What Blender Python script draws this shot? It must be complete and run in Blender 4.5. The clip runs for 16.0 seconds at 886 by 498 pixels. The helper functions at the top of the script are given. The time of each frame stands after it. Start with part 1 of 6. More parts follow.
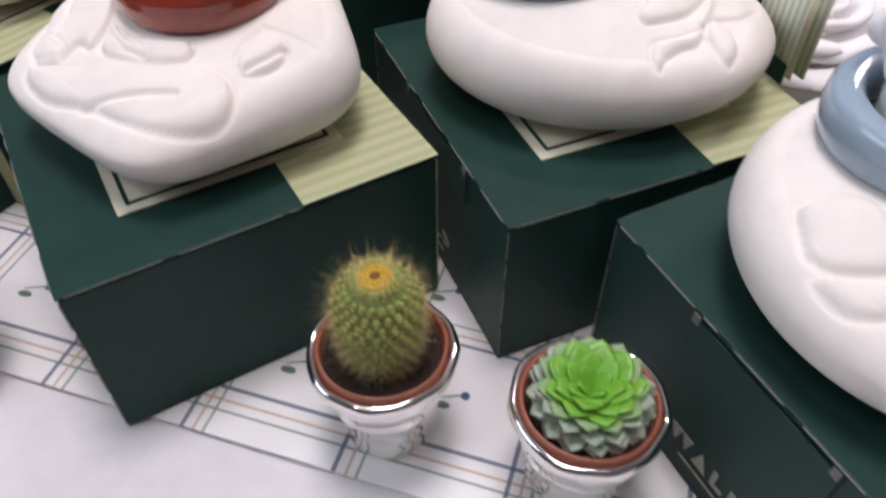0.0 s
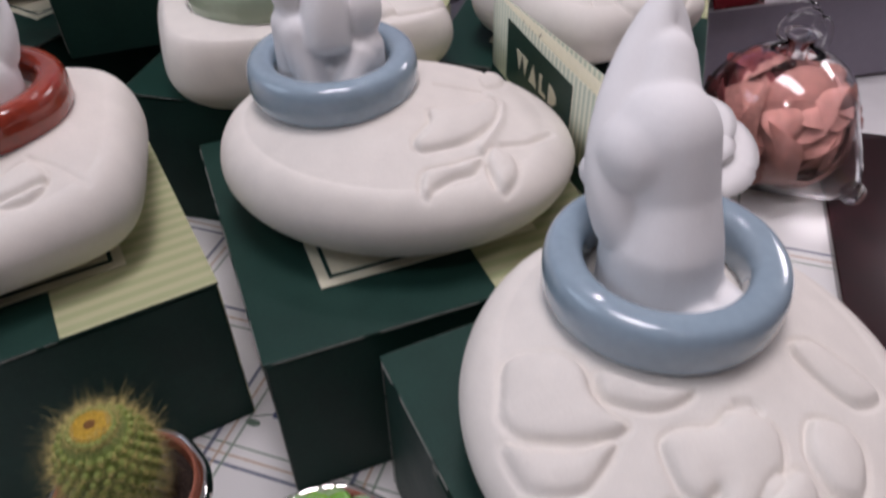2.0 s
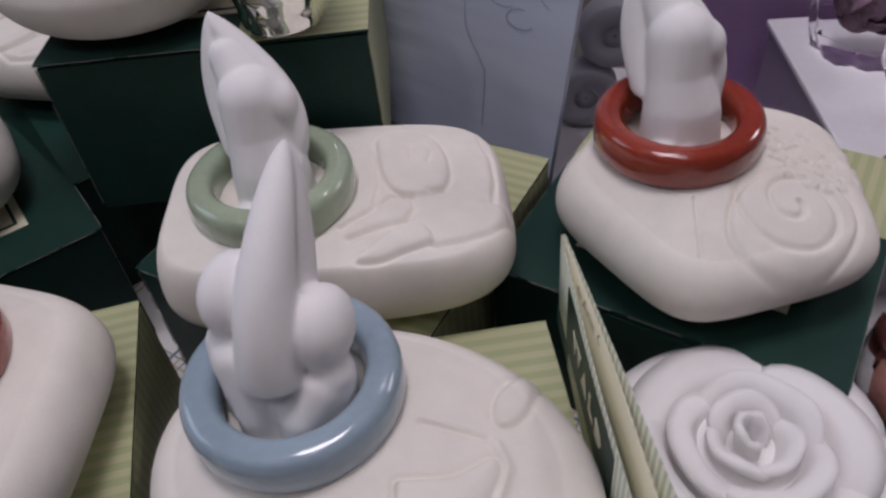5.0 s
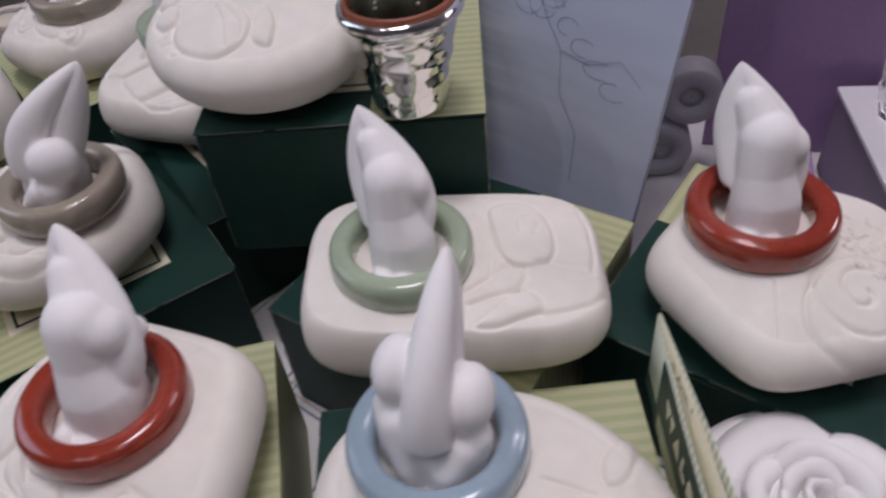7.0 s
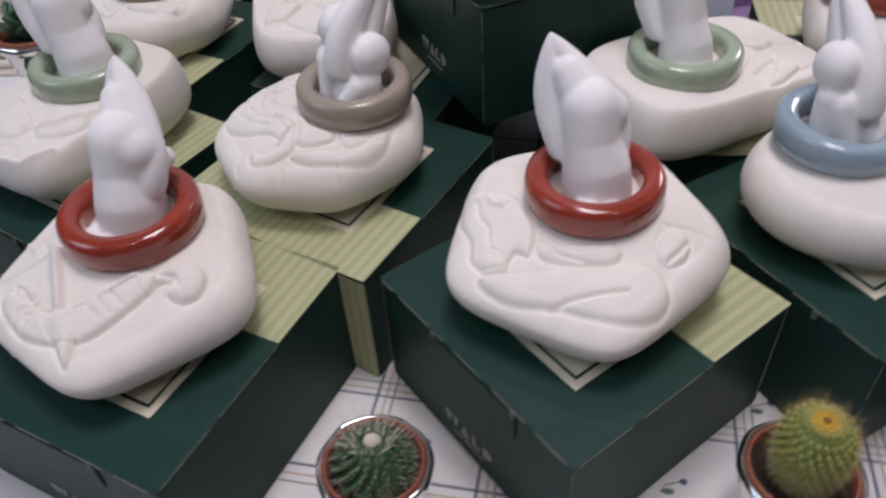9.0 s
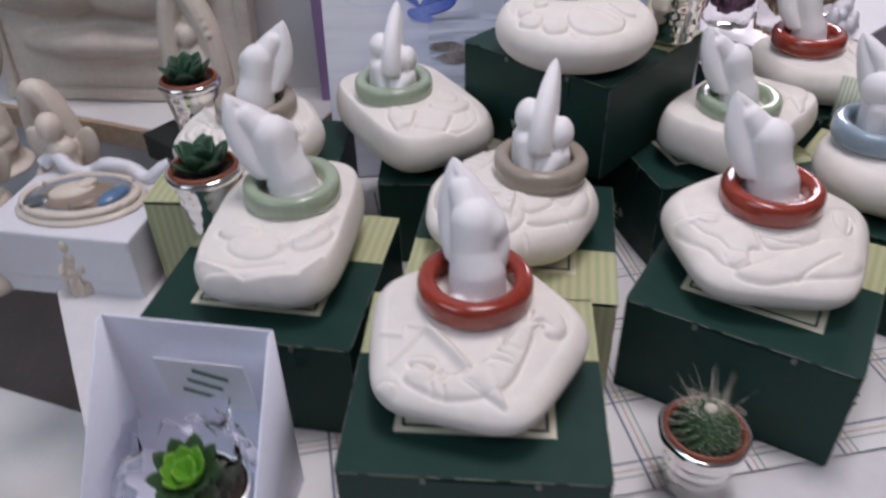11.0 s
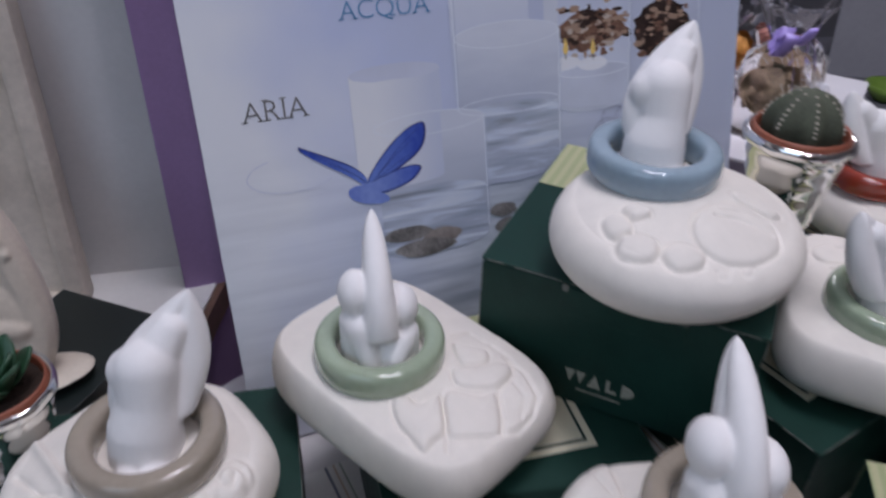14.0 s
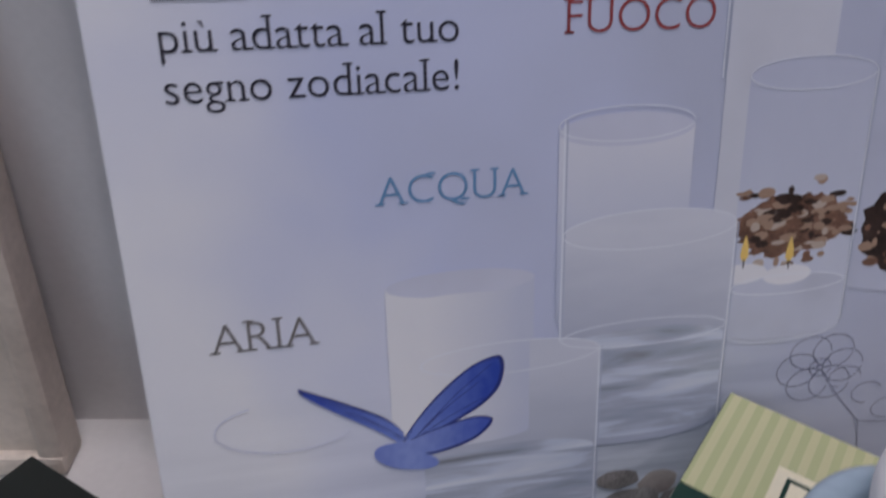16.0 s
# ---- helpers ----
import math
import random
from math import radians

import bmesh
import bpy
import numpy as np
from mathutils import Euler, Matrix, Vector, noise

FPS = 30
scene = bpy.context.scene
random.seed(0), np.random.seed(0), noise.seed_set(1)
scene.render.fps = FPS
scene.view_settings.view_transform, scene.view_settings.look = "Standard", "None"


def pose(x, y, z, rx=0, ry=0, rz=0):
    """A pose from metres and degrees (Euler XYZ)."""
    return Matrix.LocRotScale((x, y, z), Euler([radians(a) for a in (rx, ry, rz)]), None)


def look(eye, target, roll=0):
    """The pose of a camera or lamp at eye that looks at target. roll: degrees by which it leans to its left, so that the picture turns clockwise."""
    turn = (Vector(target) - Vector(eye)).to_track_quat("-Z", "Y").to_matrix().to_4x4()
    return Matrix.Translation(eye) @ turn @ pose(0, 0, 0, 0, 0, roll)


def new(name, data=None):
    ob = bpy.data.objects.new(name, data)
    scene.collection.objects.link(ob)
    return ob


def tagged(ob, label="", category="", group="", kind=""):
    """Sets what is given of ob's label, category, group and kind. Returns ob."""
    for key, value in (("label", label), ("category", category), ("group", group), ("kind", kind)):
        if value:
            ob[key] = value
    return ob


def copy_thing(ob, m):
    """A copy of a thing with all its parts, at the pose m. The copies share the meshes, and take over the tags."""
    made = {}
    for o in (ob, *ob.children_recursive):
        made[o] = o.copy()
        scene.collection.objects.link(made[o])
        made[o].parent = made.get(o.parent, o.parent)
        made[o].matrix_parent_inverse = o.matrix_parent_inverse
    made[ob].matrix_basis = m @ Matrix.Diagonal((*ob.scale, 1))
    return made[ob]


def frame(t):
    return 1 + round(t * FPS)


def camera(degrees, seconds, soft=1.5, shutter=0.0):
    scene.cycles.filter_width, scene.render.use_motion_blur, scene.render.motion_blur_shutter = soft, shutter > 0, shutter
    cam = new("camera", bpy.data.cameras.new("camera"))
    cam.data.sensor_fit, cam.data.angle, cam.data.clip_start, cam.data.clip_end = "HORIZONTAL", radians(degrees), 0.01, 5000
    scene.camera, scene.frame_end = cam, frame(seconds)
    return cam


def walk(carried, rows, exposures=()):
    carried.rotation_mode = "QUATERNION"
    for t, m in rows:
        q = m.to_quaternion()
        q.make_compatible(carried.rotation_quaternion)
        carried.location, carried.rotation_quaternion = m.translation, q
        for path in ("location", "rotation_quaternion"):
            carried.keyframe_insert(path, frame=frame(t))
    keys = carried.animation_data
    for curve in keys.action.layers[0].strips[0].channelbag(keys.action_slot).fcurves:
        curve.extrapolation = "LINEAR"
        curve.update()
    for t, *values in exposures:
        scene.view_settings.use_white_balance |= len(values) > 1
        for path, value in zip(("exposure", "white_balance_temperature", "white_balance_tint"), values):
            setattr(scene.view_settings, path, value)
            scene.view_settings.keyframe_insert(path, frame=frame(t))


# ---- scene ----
import itertools

cam = camera(60.18, 16.0, soft=2.5, shutter=0.5)
PATH = [
    (0, (0.0153, 0.0194, 0.2641), (0.0141, 0.3621, -0.1000), -0.09),
    (0.5, (0.0389, -0.0007, 0.2546), (0.0287, 0.3477, -0.1038), -0.92),
    (1, (0.0750, 0.0101, 0.2532), (0.0670, 0.3680, -0.0959), -1.54),
    (1.5, (0.0938, 0.0242, 0.2593), (0.0894, 0.3878, -0.0839), -1.23),
    (2, (0.1030, 0.0442, 0.2707), (0.0885, 0.4184, -0.0606), -1.52),
    (2.5, (0.1067, 0.0657, 0.2791), (0.0714, 0.4516, -0.0369), -2.57),
    (3, (0.0919, 0.0880, 0.2874), (0.0487, 0.4774, -0.0231), -3.22),
    (3.5, (0.0870, 0.1120, 0.2883), (0.0625, 0.4948, -0.0325), -1.57),
    (6, (0.1766, 0.2200, 0.3256), (-0.0020, 0.5316, -0.0223), -9.65),
    (6.5, (0.1543, 0.2013, 0.3391), (-0.0100, 0.5222, -0.0073), -8.15),
    (7, (0.1217, 0.1773, 0.3628), (-0.0261, 0.5040, 0.0144), -6.93),
    (7.5, (0.0593, 0.1094, 0.3555), (-0.0396, 0.4672, 0.0205), -2.63),
    (8, (-0.0205, 0.0198, 0.3678), (-0.0624, 0.3862, 0.0301), -2.81),
    (8.5, (-0.0873, -0.0187, 0.3583), (-0.1023, 0.3538, 0.0252), -1.79),
    (9, (-0.1624, 0.0162, 0.3497), (-0.1402, 0.3818, 0.0094), -4.06),
    (9.5, (-0.2065, 0.0032, 0.3521), (-0.1555, 0.3583, 0.0039), -3.44),
    (10, (-0.3130, -0.0447, 0.3861), (-0.2066, 0.3188, 0.0596), -1.91),
    (10.2, (-0.3670, -0.0501, 0.3938), (-0.2412, 0.3164, 0.0777), -1.46),
    (12.5, (-0.4867, 0.2274, 0.4005), (-0.2120, 0.5326, 0.1152), -2.50),
    (13, (-0.4928, 0.2397, 0.4000), (-0.1902, 0.5171, 0.1146), -0.35),
    (13.5, (-0.4562, 0.2776, 0.3916), (-0.1505, 0.5532, 0.1077), 0.86),
    (14, (-0.3953, 0.3399, 0.3828), (-0.1003, 0.6242, 0.0961), 1.69),
    (14.5, (-0.3523, 0.3827, 0.3796), (-0.0731, 0.6818, 0.0923), 1.39),
    (15, (-0.3080, 0.4161, 0.3750), (-0.0405, 0.7321, 0.0946), 1.26),
    (15.5, (-0.2840, 0.4515, 0.3681), (-0.0313, 0.7870, 0.0968), 0.87),
    (16, (-0.2503, 0.4764, 0.3778), (-0.0090, 0.8128, 0.0974), 1.64),
]
walk(cam, [(t, look(eye, target, roll)) for t, eye, target, roll in PATH], exposures=[(0.0, 0.42, 6500, 11), (0.8, 0.46, 6500, 11), (1.5, 0.12, 6500, 12), (2.0, -0.10, 6500, 12), (2.4, -0.21, 6450, 12), (3.0, -0.29, 6450, 12), (3.7, -0.43, 6450, 12), (6.0, -0.52, 6400, 12), (7.0, -0.29, 6400, 12), (8.0, -0.28, 6400, 11), (9.0, -0.02, 6450, 11), (10.2, 0.08, 6450, 11), (12.5, -0.22, 6150, 10), (14.5, -0.22, 6100, 10), (15.2, -0.24, 6250, 11), (16.0, -0.24, 6550, 11)])


# ---- light ----
world = bpy.data.worlds.new("world")
scene.world = world
world.use_nodes = True
wn = world.node_tree.nodes["Background"]
wn.inputs["Color"].default_value = (0.80, 0.86, 1.0, 1)
wn.inputs["Strength"].default_value = 0.05


def area_lamp(name, at, target, sx, sy, power, colour):
    """A rectangular area lamp at a place, turned to a target."""
    data = bpy.data.lights.new(name, "AREA")
    data.shape, data.size, data.size_y, data.energy, data.color = "RECTANGLE", sx, sy, power, colour
    ob = new(name, data)
    ob.matrix_world = look(at, target)
    return ob


# small ceiling spots over the visitor's shoulder, the shop window on one side, and two added overhead fills
LAMP = (1.0, 0.925, 1.0)
for at, power in (((-0.70, -0.35, 1.75), 1.9), ((-0.30, -0.55, 1.8), 2.1), ((0.45, -0.35, 1.75), 2.1), ((0.2, 1.4, 1.9), 2.4)):
    area_lamp("ceiling_spot", at, (-0.1, 0.38, 0.1), 0.04, 0.04, power, LAMP)
# soft area lamp added overhead to fill the shade; no real panel hangs there
area_lamp("overhead_fill", (0.0, 0.45, 2.25), (-0.05, 0.42, 0), 0.6, 0.6, 25, LAMP)
# second area lamp, added only to brighten the far side of the room
area_lamp("overhead_fill", (3.0, 2.8, 2.3), (2.2, 1.8, 0), 1.2, 1.2, 60, LAMP)
area_lamp("shop_window_light", (-2.0, 0.1, 1.4), (-0.15, 0.6, 0.15), 1.2, 1.2, 12, (0.66, 0.80, 1.0))


# ---- materials ----
def mat(name, colour, rough=0.6, metal=0.0, grain=0.0, scale=400.0, bump=0.0, stain=0.0, coat=0.0, sss=0.0):
    """A surface: base colour with fine grain, larger stains and a fine relief."""
    m = bpy.data.materials.new(name)
    m.use_nodes = True
    nt = m.node_tree
    b = nt.nodes["Principled BSDF"]
    b.inputs["Base Color"].default_value = (*colour, 1)
    b.inputs["Roughness"].default_value, b.inputs["Metallic"].default_value = rough, metal
    b.inputs["Coat Weight"].default_value = coat
    if sss:
        b.inputs["Subsurface Weight"].default_value, b.inputs["Subsurface Scale"].default_value = sss, 0.004
    tc = nt.nodes.new("ShaderNodeTexCoord")
    out = None
    if grain or stain:
        n1, n2 = nt.nodes.new("ShaderNodeTexNoise"), nt.nodes.new("ShaderNodeTexNoise")
        n1.inputs["Scale"].default_value, n2.inputs["Scale"].default_value = scale, scale / 14
        n1.inputs["Detail"].default_value = n2.inputs["Detail"].default_value = 4
        for n in (n1, n2):
            nt.links.new(tc.outputs["Object"], n.inputs["Vector"])
        val = None
        for n, amount in ((n1, grain), (n2, stain)):
            mr = nt.nodes.new("ShaderNodeMapRange")
            mr.inputs["From Min"].default_value, mr.inputs["From Max"].default_value = 0.25, 0.75
            mr.inputs["To Min"].default_value, mr.inputs["To Max"].default_value = 1 - amount, 1 + amount * 0.6
            nt.links.new(n.outputs["Fac"], mr.inputs["Value"])
            if val is None:
                val = mr.outputs["Result"]
            else:
                mul = nt.nodes.new("ShaderNodeMath")
                mul.operation = "MULTIPLY"
                nt.links.new(val, mul.inputs[0]), nt.links.new(mr.outputs["Result"], mul.inputs[1])
                val = mul.outputs[0]
        vm = nt.nodes.new("ShaderNodeVectorMath")
        vm.operation = "SCALE"
        vm.inputs[0].default_value = colour
        nt.links.new(val, vm.inputs["Scale"])
        nt.links.new(vm.outputs["Vector"], b.inputs["Base Color"])
        rr = nt.nodes.new("ShaderNodeMapRange")
        rr.inputs["To Min"].default_value, rr.inputs["To Max"].default_value = max(0.02, rough - 0.08), min(1, rough + 0.1)
        nt.links.new(n2.outputs["Fac"], rr.inputs["Value"])
        nt.links.new(rr.outputs["Result"], b.inputs["Roughness"])
        out = n1.outputs["Fac"]
    if bump:
        if out is None:
            n1 = nt.nodes.new("ShaderNodeTexNoise")
            n1.inputs["Scale"].default_value = scale
            nt.links.new(tc.outputs["Object"], n1.inputs["Vector"])
            out = n1.outputs["Fac"]
        bp = nt.nodes.new("ShaderNodeBump")
        bp.inputs["Strength"].default_value, bp.inputs["Distance"].default_value = 1.0, bump
        nt.links.new(out, bp.inputs["Height"])
        nt.links.new(bp.outputs["Normal"], b.inputs["Normal"])
    return m


def striped(name, light, dark, period, share, axis=1, rough=0.55):
    """Printed paper: thin lines along one axis of the object."""
    m = mat(name, light, rough)
    nt = m.node_tree
    b = nt.nodes["Principled BSDF"]
    tc, sep = nt.nodes.new("ShaderNodeTexCoord"), nt.nodes.new("ShaderNodeSeparateXYZ")
    nt.links.new(tc.outputs["Object"], sep.inputs[0])
    div, fr, gt = (nt.nodes.new("ShaderNodeMath") for _ in range(3))
    div.operation, fr.operation, gt.operation = "DIVIDE", "FRACT", "LESS_THAN"
    div.inputs[1].default_value, gt.inputs[1].default_value = period, share
    nt.links.new(sep.outputs[axis], div.inputs[0])
    nt.links.new(div.outputs[0], fr.inputs[0])
    nt.links.new(fr.outputs[0], gt.inputs[0])
    nz = nt.nodes.new("ShaderNodeTexNoise")
    nz.inputs["Scale"].default_value = 60
    nt.links.new(tc.outputs["Object"], nz.inputs["Vector"])
    mx = nt.nodes.new("ShaderNodeMix")
    mx.data_type = "RGBA"
    mx.inputs[6].default_value, mx.inputs[7].default_value = (*light, 1), (*dark, 1)
    ml = nt.nodes.new("ShaderNodeMath")
    ml.operation = "MULTIPLY"
    mr = nt.nodes.new("ShaderNodeMapRange")
    mr.inputs["To Min"].default_value, mr.inputs["To Max"].default_value = 0.75, 1.0
    nt.links.new(nz.outputs["Fac"], mr.inputs["Value"])
    nt.links.new(gt.outputs[0], ml.inputs[0]), nt.links.new(mr.outputs["Result"], ml.inputs[1])
    nt.links.new(ml.outputs[0], mx.inputs[0])
    nt.links.new(mx.outputs[2], b.inputs["Base Color"])
    return m


GREEN = mat("green_card", (0.012, 0.042, 0.032), 0.46, grain=0.12, scale=900, stain=0.15, bump=0.00006)
GREEN.node_tree.nodes["Principled BSDF"].inputs["Specular IOR Level"].default_value = 0.20
CREAM = mat("cream_paper", (0.70, 0.66, 0.50), 0.55, grain=0.05, scale=500, stain=0.06)
STRIPE = striped("striped_paper", (0.47, 0.47, 0.275), (0.365, 0.40, 0.21), 0.0062, 0.5)
MARK = mat("printed_mark", (0.34, 0.34, 0.28), 0.6, grain=0.3, scale=600)
EDGE = mat("raw_card_edge", (0.17, 0.18, 0.16), 0.8, grain=0.3, scale=700)
BISQUE = mat("bisque_ceramic", (0.80, 0.752, 0.685), 0.62, grain=0.03, scale=1500, stain=0.05, bump=0.00008)
PLASTER = mat("white_plaster", (0.86, 0.84, 0.83), 0.7, grain=0.02, scale=1500, stain=0.03, bump=0.00005)
GLAZE = {
    "red": mat("red_glaze", (0.30, 0.042, 0.022), 0.13, grain=0.15, scale=300, stain=0.25, coat=0.6),
    "blue": mat("blue_glaze", (0.30, 0.39, 0.46), 0.13, grain=0.06, scale=300, stain=0.1, coat=0.6),
    "green": mat("green_glaze", (0.35, 0.42, 0.30), 0.13, grain=0.06, scale=300, stain=0.1, coat=0.6),
    "tan": mat("tan_glaze", (0.34, 0.29, 0.23), 0.18, grain=0.06, scale=300, stain=0.1, coat=0.5),
}
CLOTH = mat("white_cloth", (0.68, 0.66, 0.66), 0.85, grain=0.05, scale=1500, stain=0.05, bump=0.0002)
PURPLE = mat("purple_card", (0.37, 0.24, 0.44), 0.6, grain=0.06, scale=300, stain=0.08)
SILVER = mat("silver_foil", (0.86, 0.84, 0.80), 0.07, 1.0)
TERRA = mat("terracotta_plastic", (0.28, 0.085, 0.045), 0.5, grain=0.1, scale=300, stain=0.12)
SOIL = mat("potting_soil", (0.035, 0.02, 0.013), 0.95, grain=0.6, scale=700, bump=0.002)


# ---- mesh helpers ----
def mesh_of(name, verts, faces, smooth=True):
    me = bpy.data.meshes.new(name)
    co = np.array([tuple(v) for v in verts], dtype=np.float32) if not isinstance(verts, np.ndarray) else verts.astype(np.float32)
    sizes = np.array([len(f) for f in faces], dtype=np.int32)
    loops = np.fromiter(itertools.chain.from_iterable(faces), dtype=np.int32, count=int(sizes.sum()))
    me.vertices.add(len(co))
    me.vertices.foreach_set("co", co.ravel())
    me.loops.add(len(loops))
    me.loops.foreach_set("vertex_index", loops)
    me.polygons.add(len(sizes))
    me.polygons.foreach_set("loop_start", np.concatenate([[0], np.cumsum(sizes)[:-1]]).astype(np.int32))
    me.update(calc_edges=True)
    if smooth:
        me.shade_smooth()
    me.validate()
    return me


def done(bm, name, smooth=False):
    me = bpy.data.meshes.new(name)
    bm.to_mesh(me)
    bm.free()
    if smooth:
        me.shade_smooth()
    return me


def put(name, me, material, parent=None, m=None, label=""):
    """Links a mesh as one object, under a thing or on its own."""
    ob = new(name, me)
    if material and not me.materials:
        me.materials.append(material)
    if parent:
        ob.parent = parent
    if m is not None:
        ob.matrix_basis = m
    return tagged(ob, label) if label else ob


def thing(name, m, label, category, group=""):
    ob = new(name)
    ob.empty_display_size = 0.02
    ob.matrix_basis = m
    return tagged(ob, label, category, group)


def slab(sx, sy, sz, bevel=0.001, base=True, seg=2):
    """A bevelled block, centred in x and y, standing on z = 0."""
    bm = bmesh.new()
    bmesh.ops.create_cube(bm, size=1)
    bmesh.ops.scale(bm, vec=(sx, sy, sz), verts=bm.verts)
    if base:
        bmesh.ops.translate(bm, vec=(0, 0, sz / 2), verts=bm.verts)
    if bevel:
        bmesh.ops.bevel(bm, geom=bm.edges[:], offset=bevel, segments=seg, affect="EDGES", profile=0.6)
    return bm


def lathe(profile, n=48, wave=None):
    """A turned mesh from (radius, height) pairs; wave(angle, height) scales the radius."""
    verts, faces = [], []
    k = len(profile)
    for i in range(n):
        a = 2 * math.pi * i / n
        for r, z in profile:
            q = r * (wave(a, z) if wave else 1)
            verts.append((q * math.cos(a), q * math.sin(a), z))
    for i in range(n):
        j = (i + 1) % n
        for s in range(k - 1):
            faces.append((i * k + s, j * k + s, j * k + s + 1, i * k + s + 1))
    return verts, faces


def ball(bm, at, radii, turn=(0, 0, 0), u=20, v=14):
    m = Matrix.Translation(at) @ Euler([radians(a) for a in turn]).to_matrix().to_4x4() @ Matrix.Diagonal((*radii, 1))
    return bmesh.ops.create_uvsphere(bm, u_segments=u, v_segments=v, radius=1, matrix=m)["verts"]


def unit_ball(u, v):
    verts = [(0, 0, 1)] + [(math.sin(math.pi * j / v) * math.cos(2 * math.pi * i / u), math.sin(math.pi * j / v) * math.sin(2 * math.pi * i / u), math.cos(math.pi * j / v)) for j in range(1, v) for i in range(u)] + [(0, 0, -1)]
    last = len(verts) - 1
    faces = [(0, 1 + i, 1 + (i + 1) % u) for i in range(u)] + [(last, last - u + (i + 1) % u, last - u + i) for i in range(u)]
    faces += [(1 + j * u + i, 1 + (j + 1) * u + i, 1 + (j + 1) * u + (i + 1) % u, 1 + j * u + (i + 1) % u) for j in range(v - 2) for i in range(u)]
    return np.array(verts), faces


UNIT = unit_ball(20, 13)


def blob(solid, at, radii, turn=(0, 0, 0)):
    """Adds one ellipsoid to a (verts, faces) solid."""
    r = np.array(Euler([radians(a) for a in turn]).to_matrix())
    base = sum(len(v) for v in solid[0])
    solid[0].append((UNIT[0] * np.array(radii)) @ r.T + np.array(at))
    solid[1].extend(tuple(i + base for i in f) for f in UNIT[1])


def melted(bm, name, voxel, smooth_rounds=4):
    """Fuses overlapping solids into one skin and softens it."""
    ob = new("melting", mesh_of(name, np.concatenate(bm[0]), bm[1]) if isinstance(bm, tuple) else done(bm, name))
    r = ob.modifiers.new("skin", "REMESH")
    r.mode, r.voxel_size, r.use_smooth_shade = "VOXEL", voxel, True
    s = ob.modifiers.new("soft", "SMOOTH")
    s.factor, s.iterations = 0.5, smooth_rounds
    deps = bpy.context.evaluated_depsgraph_get()
    me = bpy.data.meshes.new_from_object(ob.evaluated_get(deps))
    bpy.data.objects.remove(ob)
    me.shade_smooth()
    return me


# ---- table and room ----
def table():
    n, half = 90, 0.9
    verts = []
    for j in range(n + 1):
        for i in range(n + 1):
            x, y = -0.51 + 1.07 * i / n, -0.45 + 1.16 * j / n
            h = 0.0010 * noise.noise((x * 9, y * 9, 3)) + 0.0005 * noise.noise((x * 30, y * 22, 1)) - 0.0028
            verts.append((x, y, h))
    faces = [(j * (n + 1) + i, j * (n + 1) + i + 1, (j + 1) * (n + 1) + i + 1, (j + 1) * (n + 1) + i) for j in range(n) for i in range(n)]
    ob = put("tablecloth", mesh_of("tablecloth", verts, faces), CLOTH)
    tagged(ob, "white cotton cloth with soft wrinkles over the display table", "tablecloth", kind="structure")


table()


# ---- boxes ----
BOX, BOX_H = 0.140, 0.0785


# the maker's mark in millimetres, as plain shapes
MARKS = [[(19, 8.5), (16, 0.5), (13.4, 8.5)], [(13, 8.5), (10.4, 0.5), (8, 8.5)], [(6.4, 0.5), (3, 9), (-0.6, 0.5)], [(-3.2, 8.5), (-3.2, 0.5), (-9, 0.5), (-9, 2.2), (-5.2, 2.2), (-5.2, 8.5)],
         [(-11.5, 0.5)] + [(-11.5 - 6.6 * math.sin(radians(a)), 4.5 - 4.0 * math.cos(radians(a))) for a in range(0, 181, 15)], [(12, -3.6), (12, -4.3), (-12, -4.3), (-12, -3.6)]]


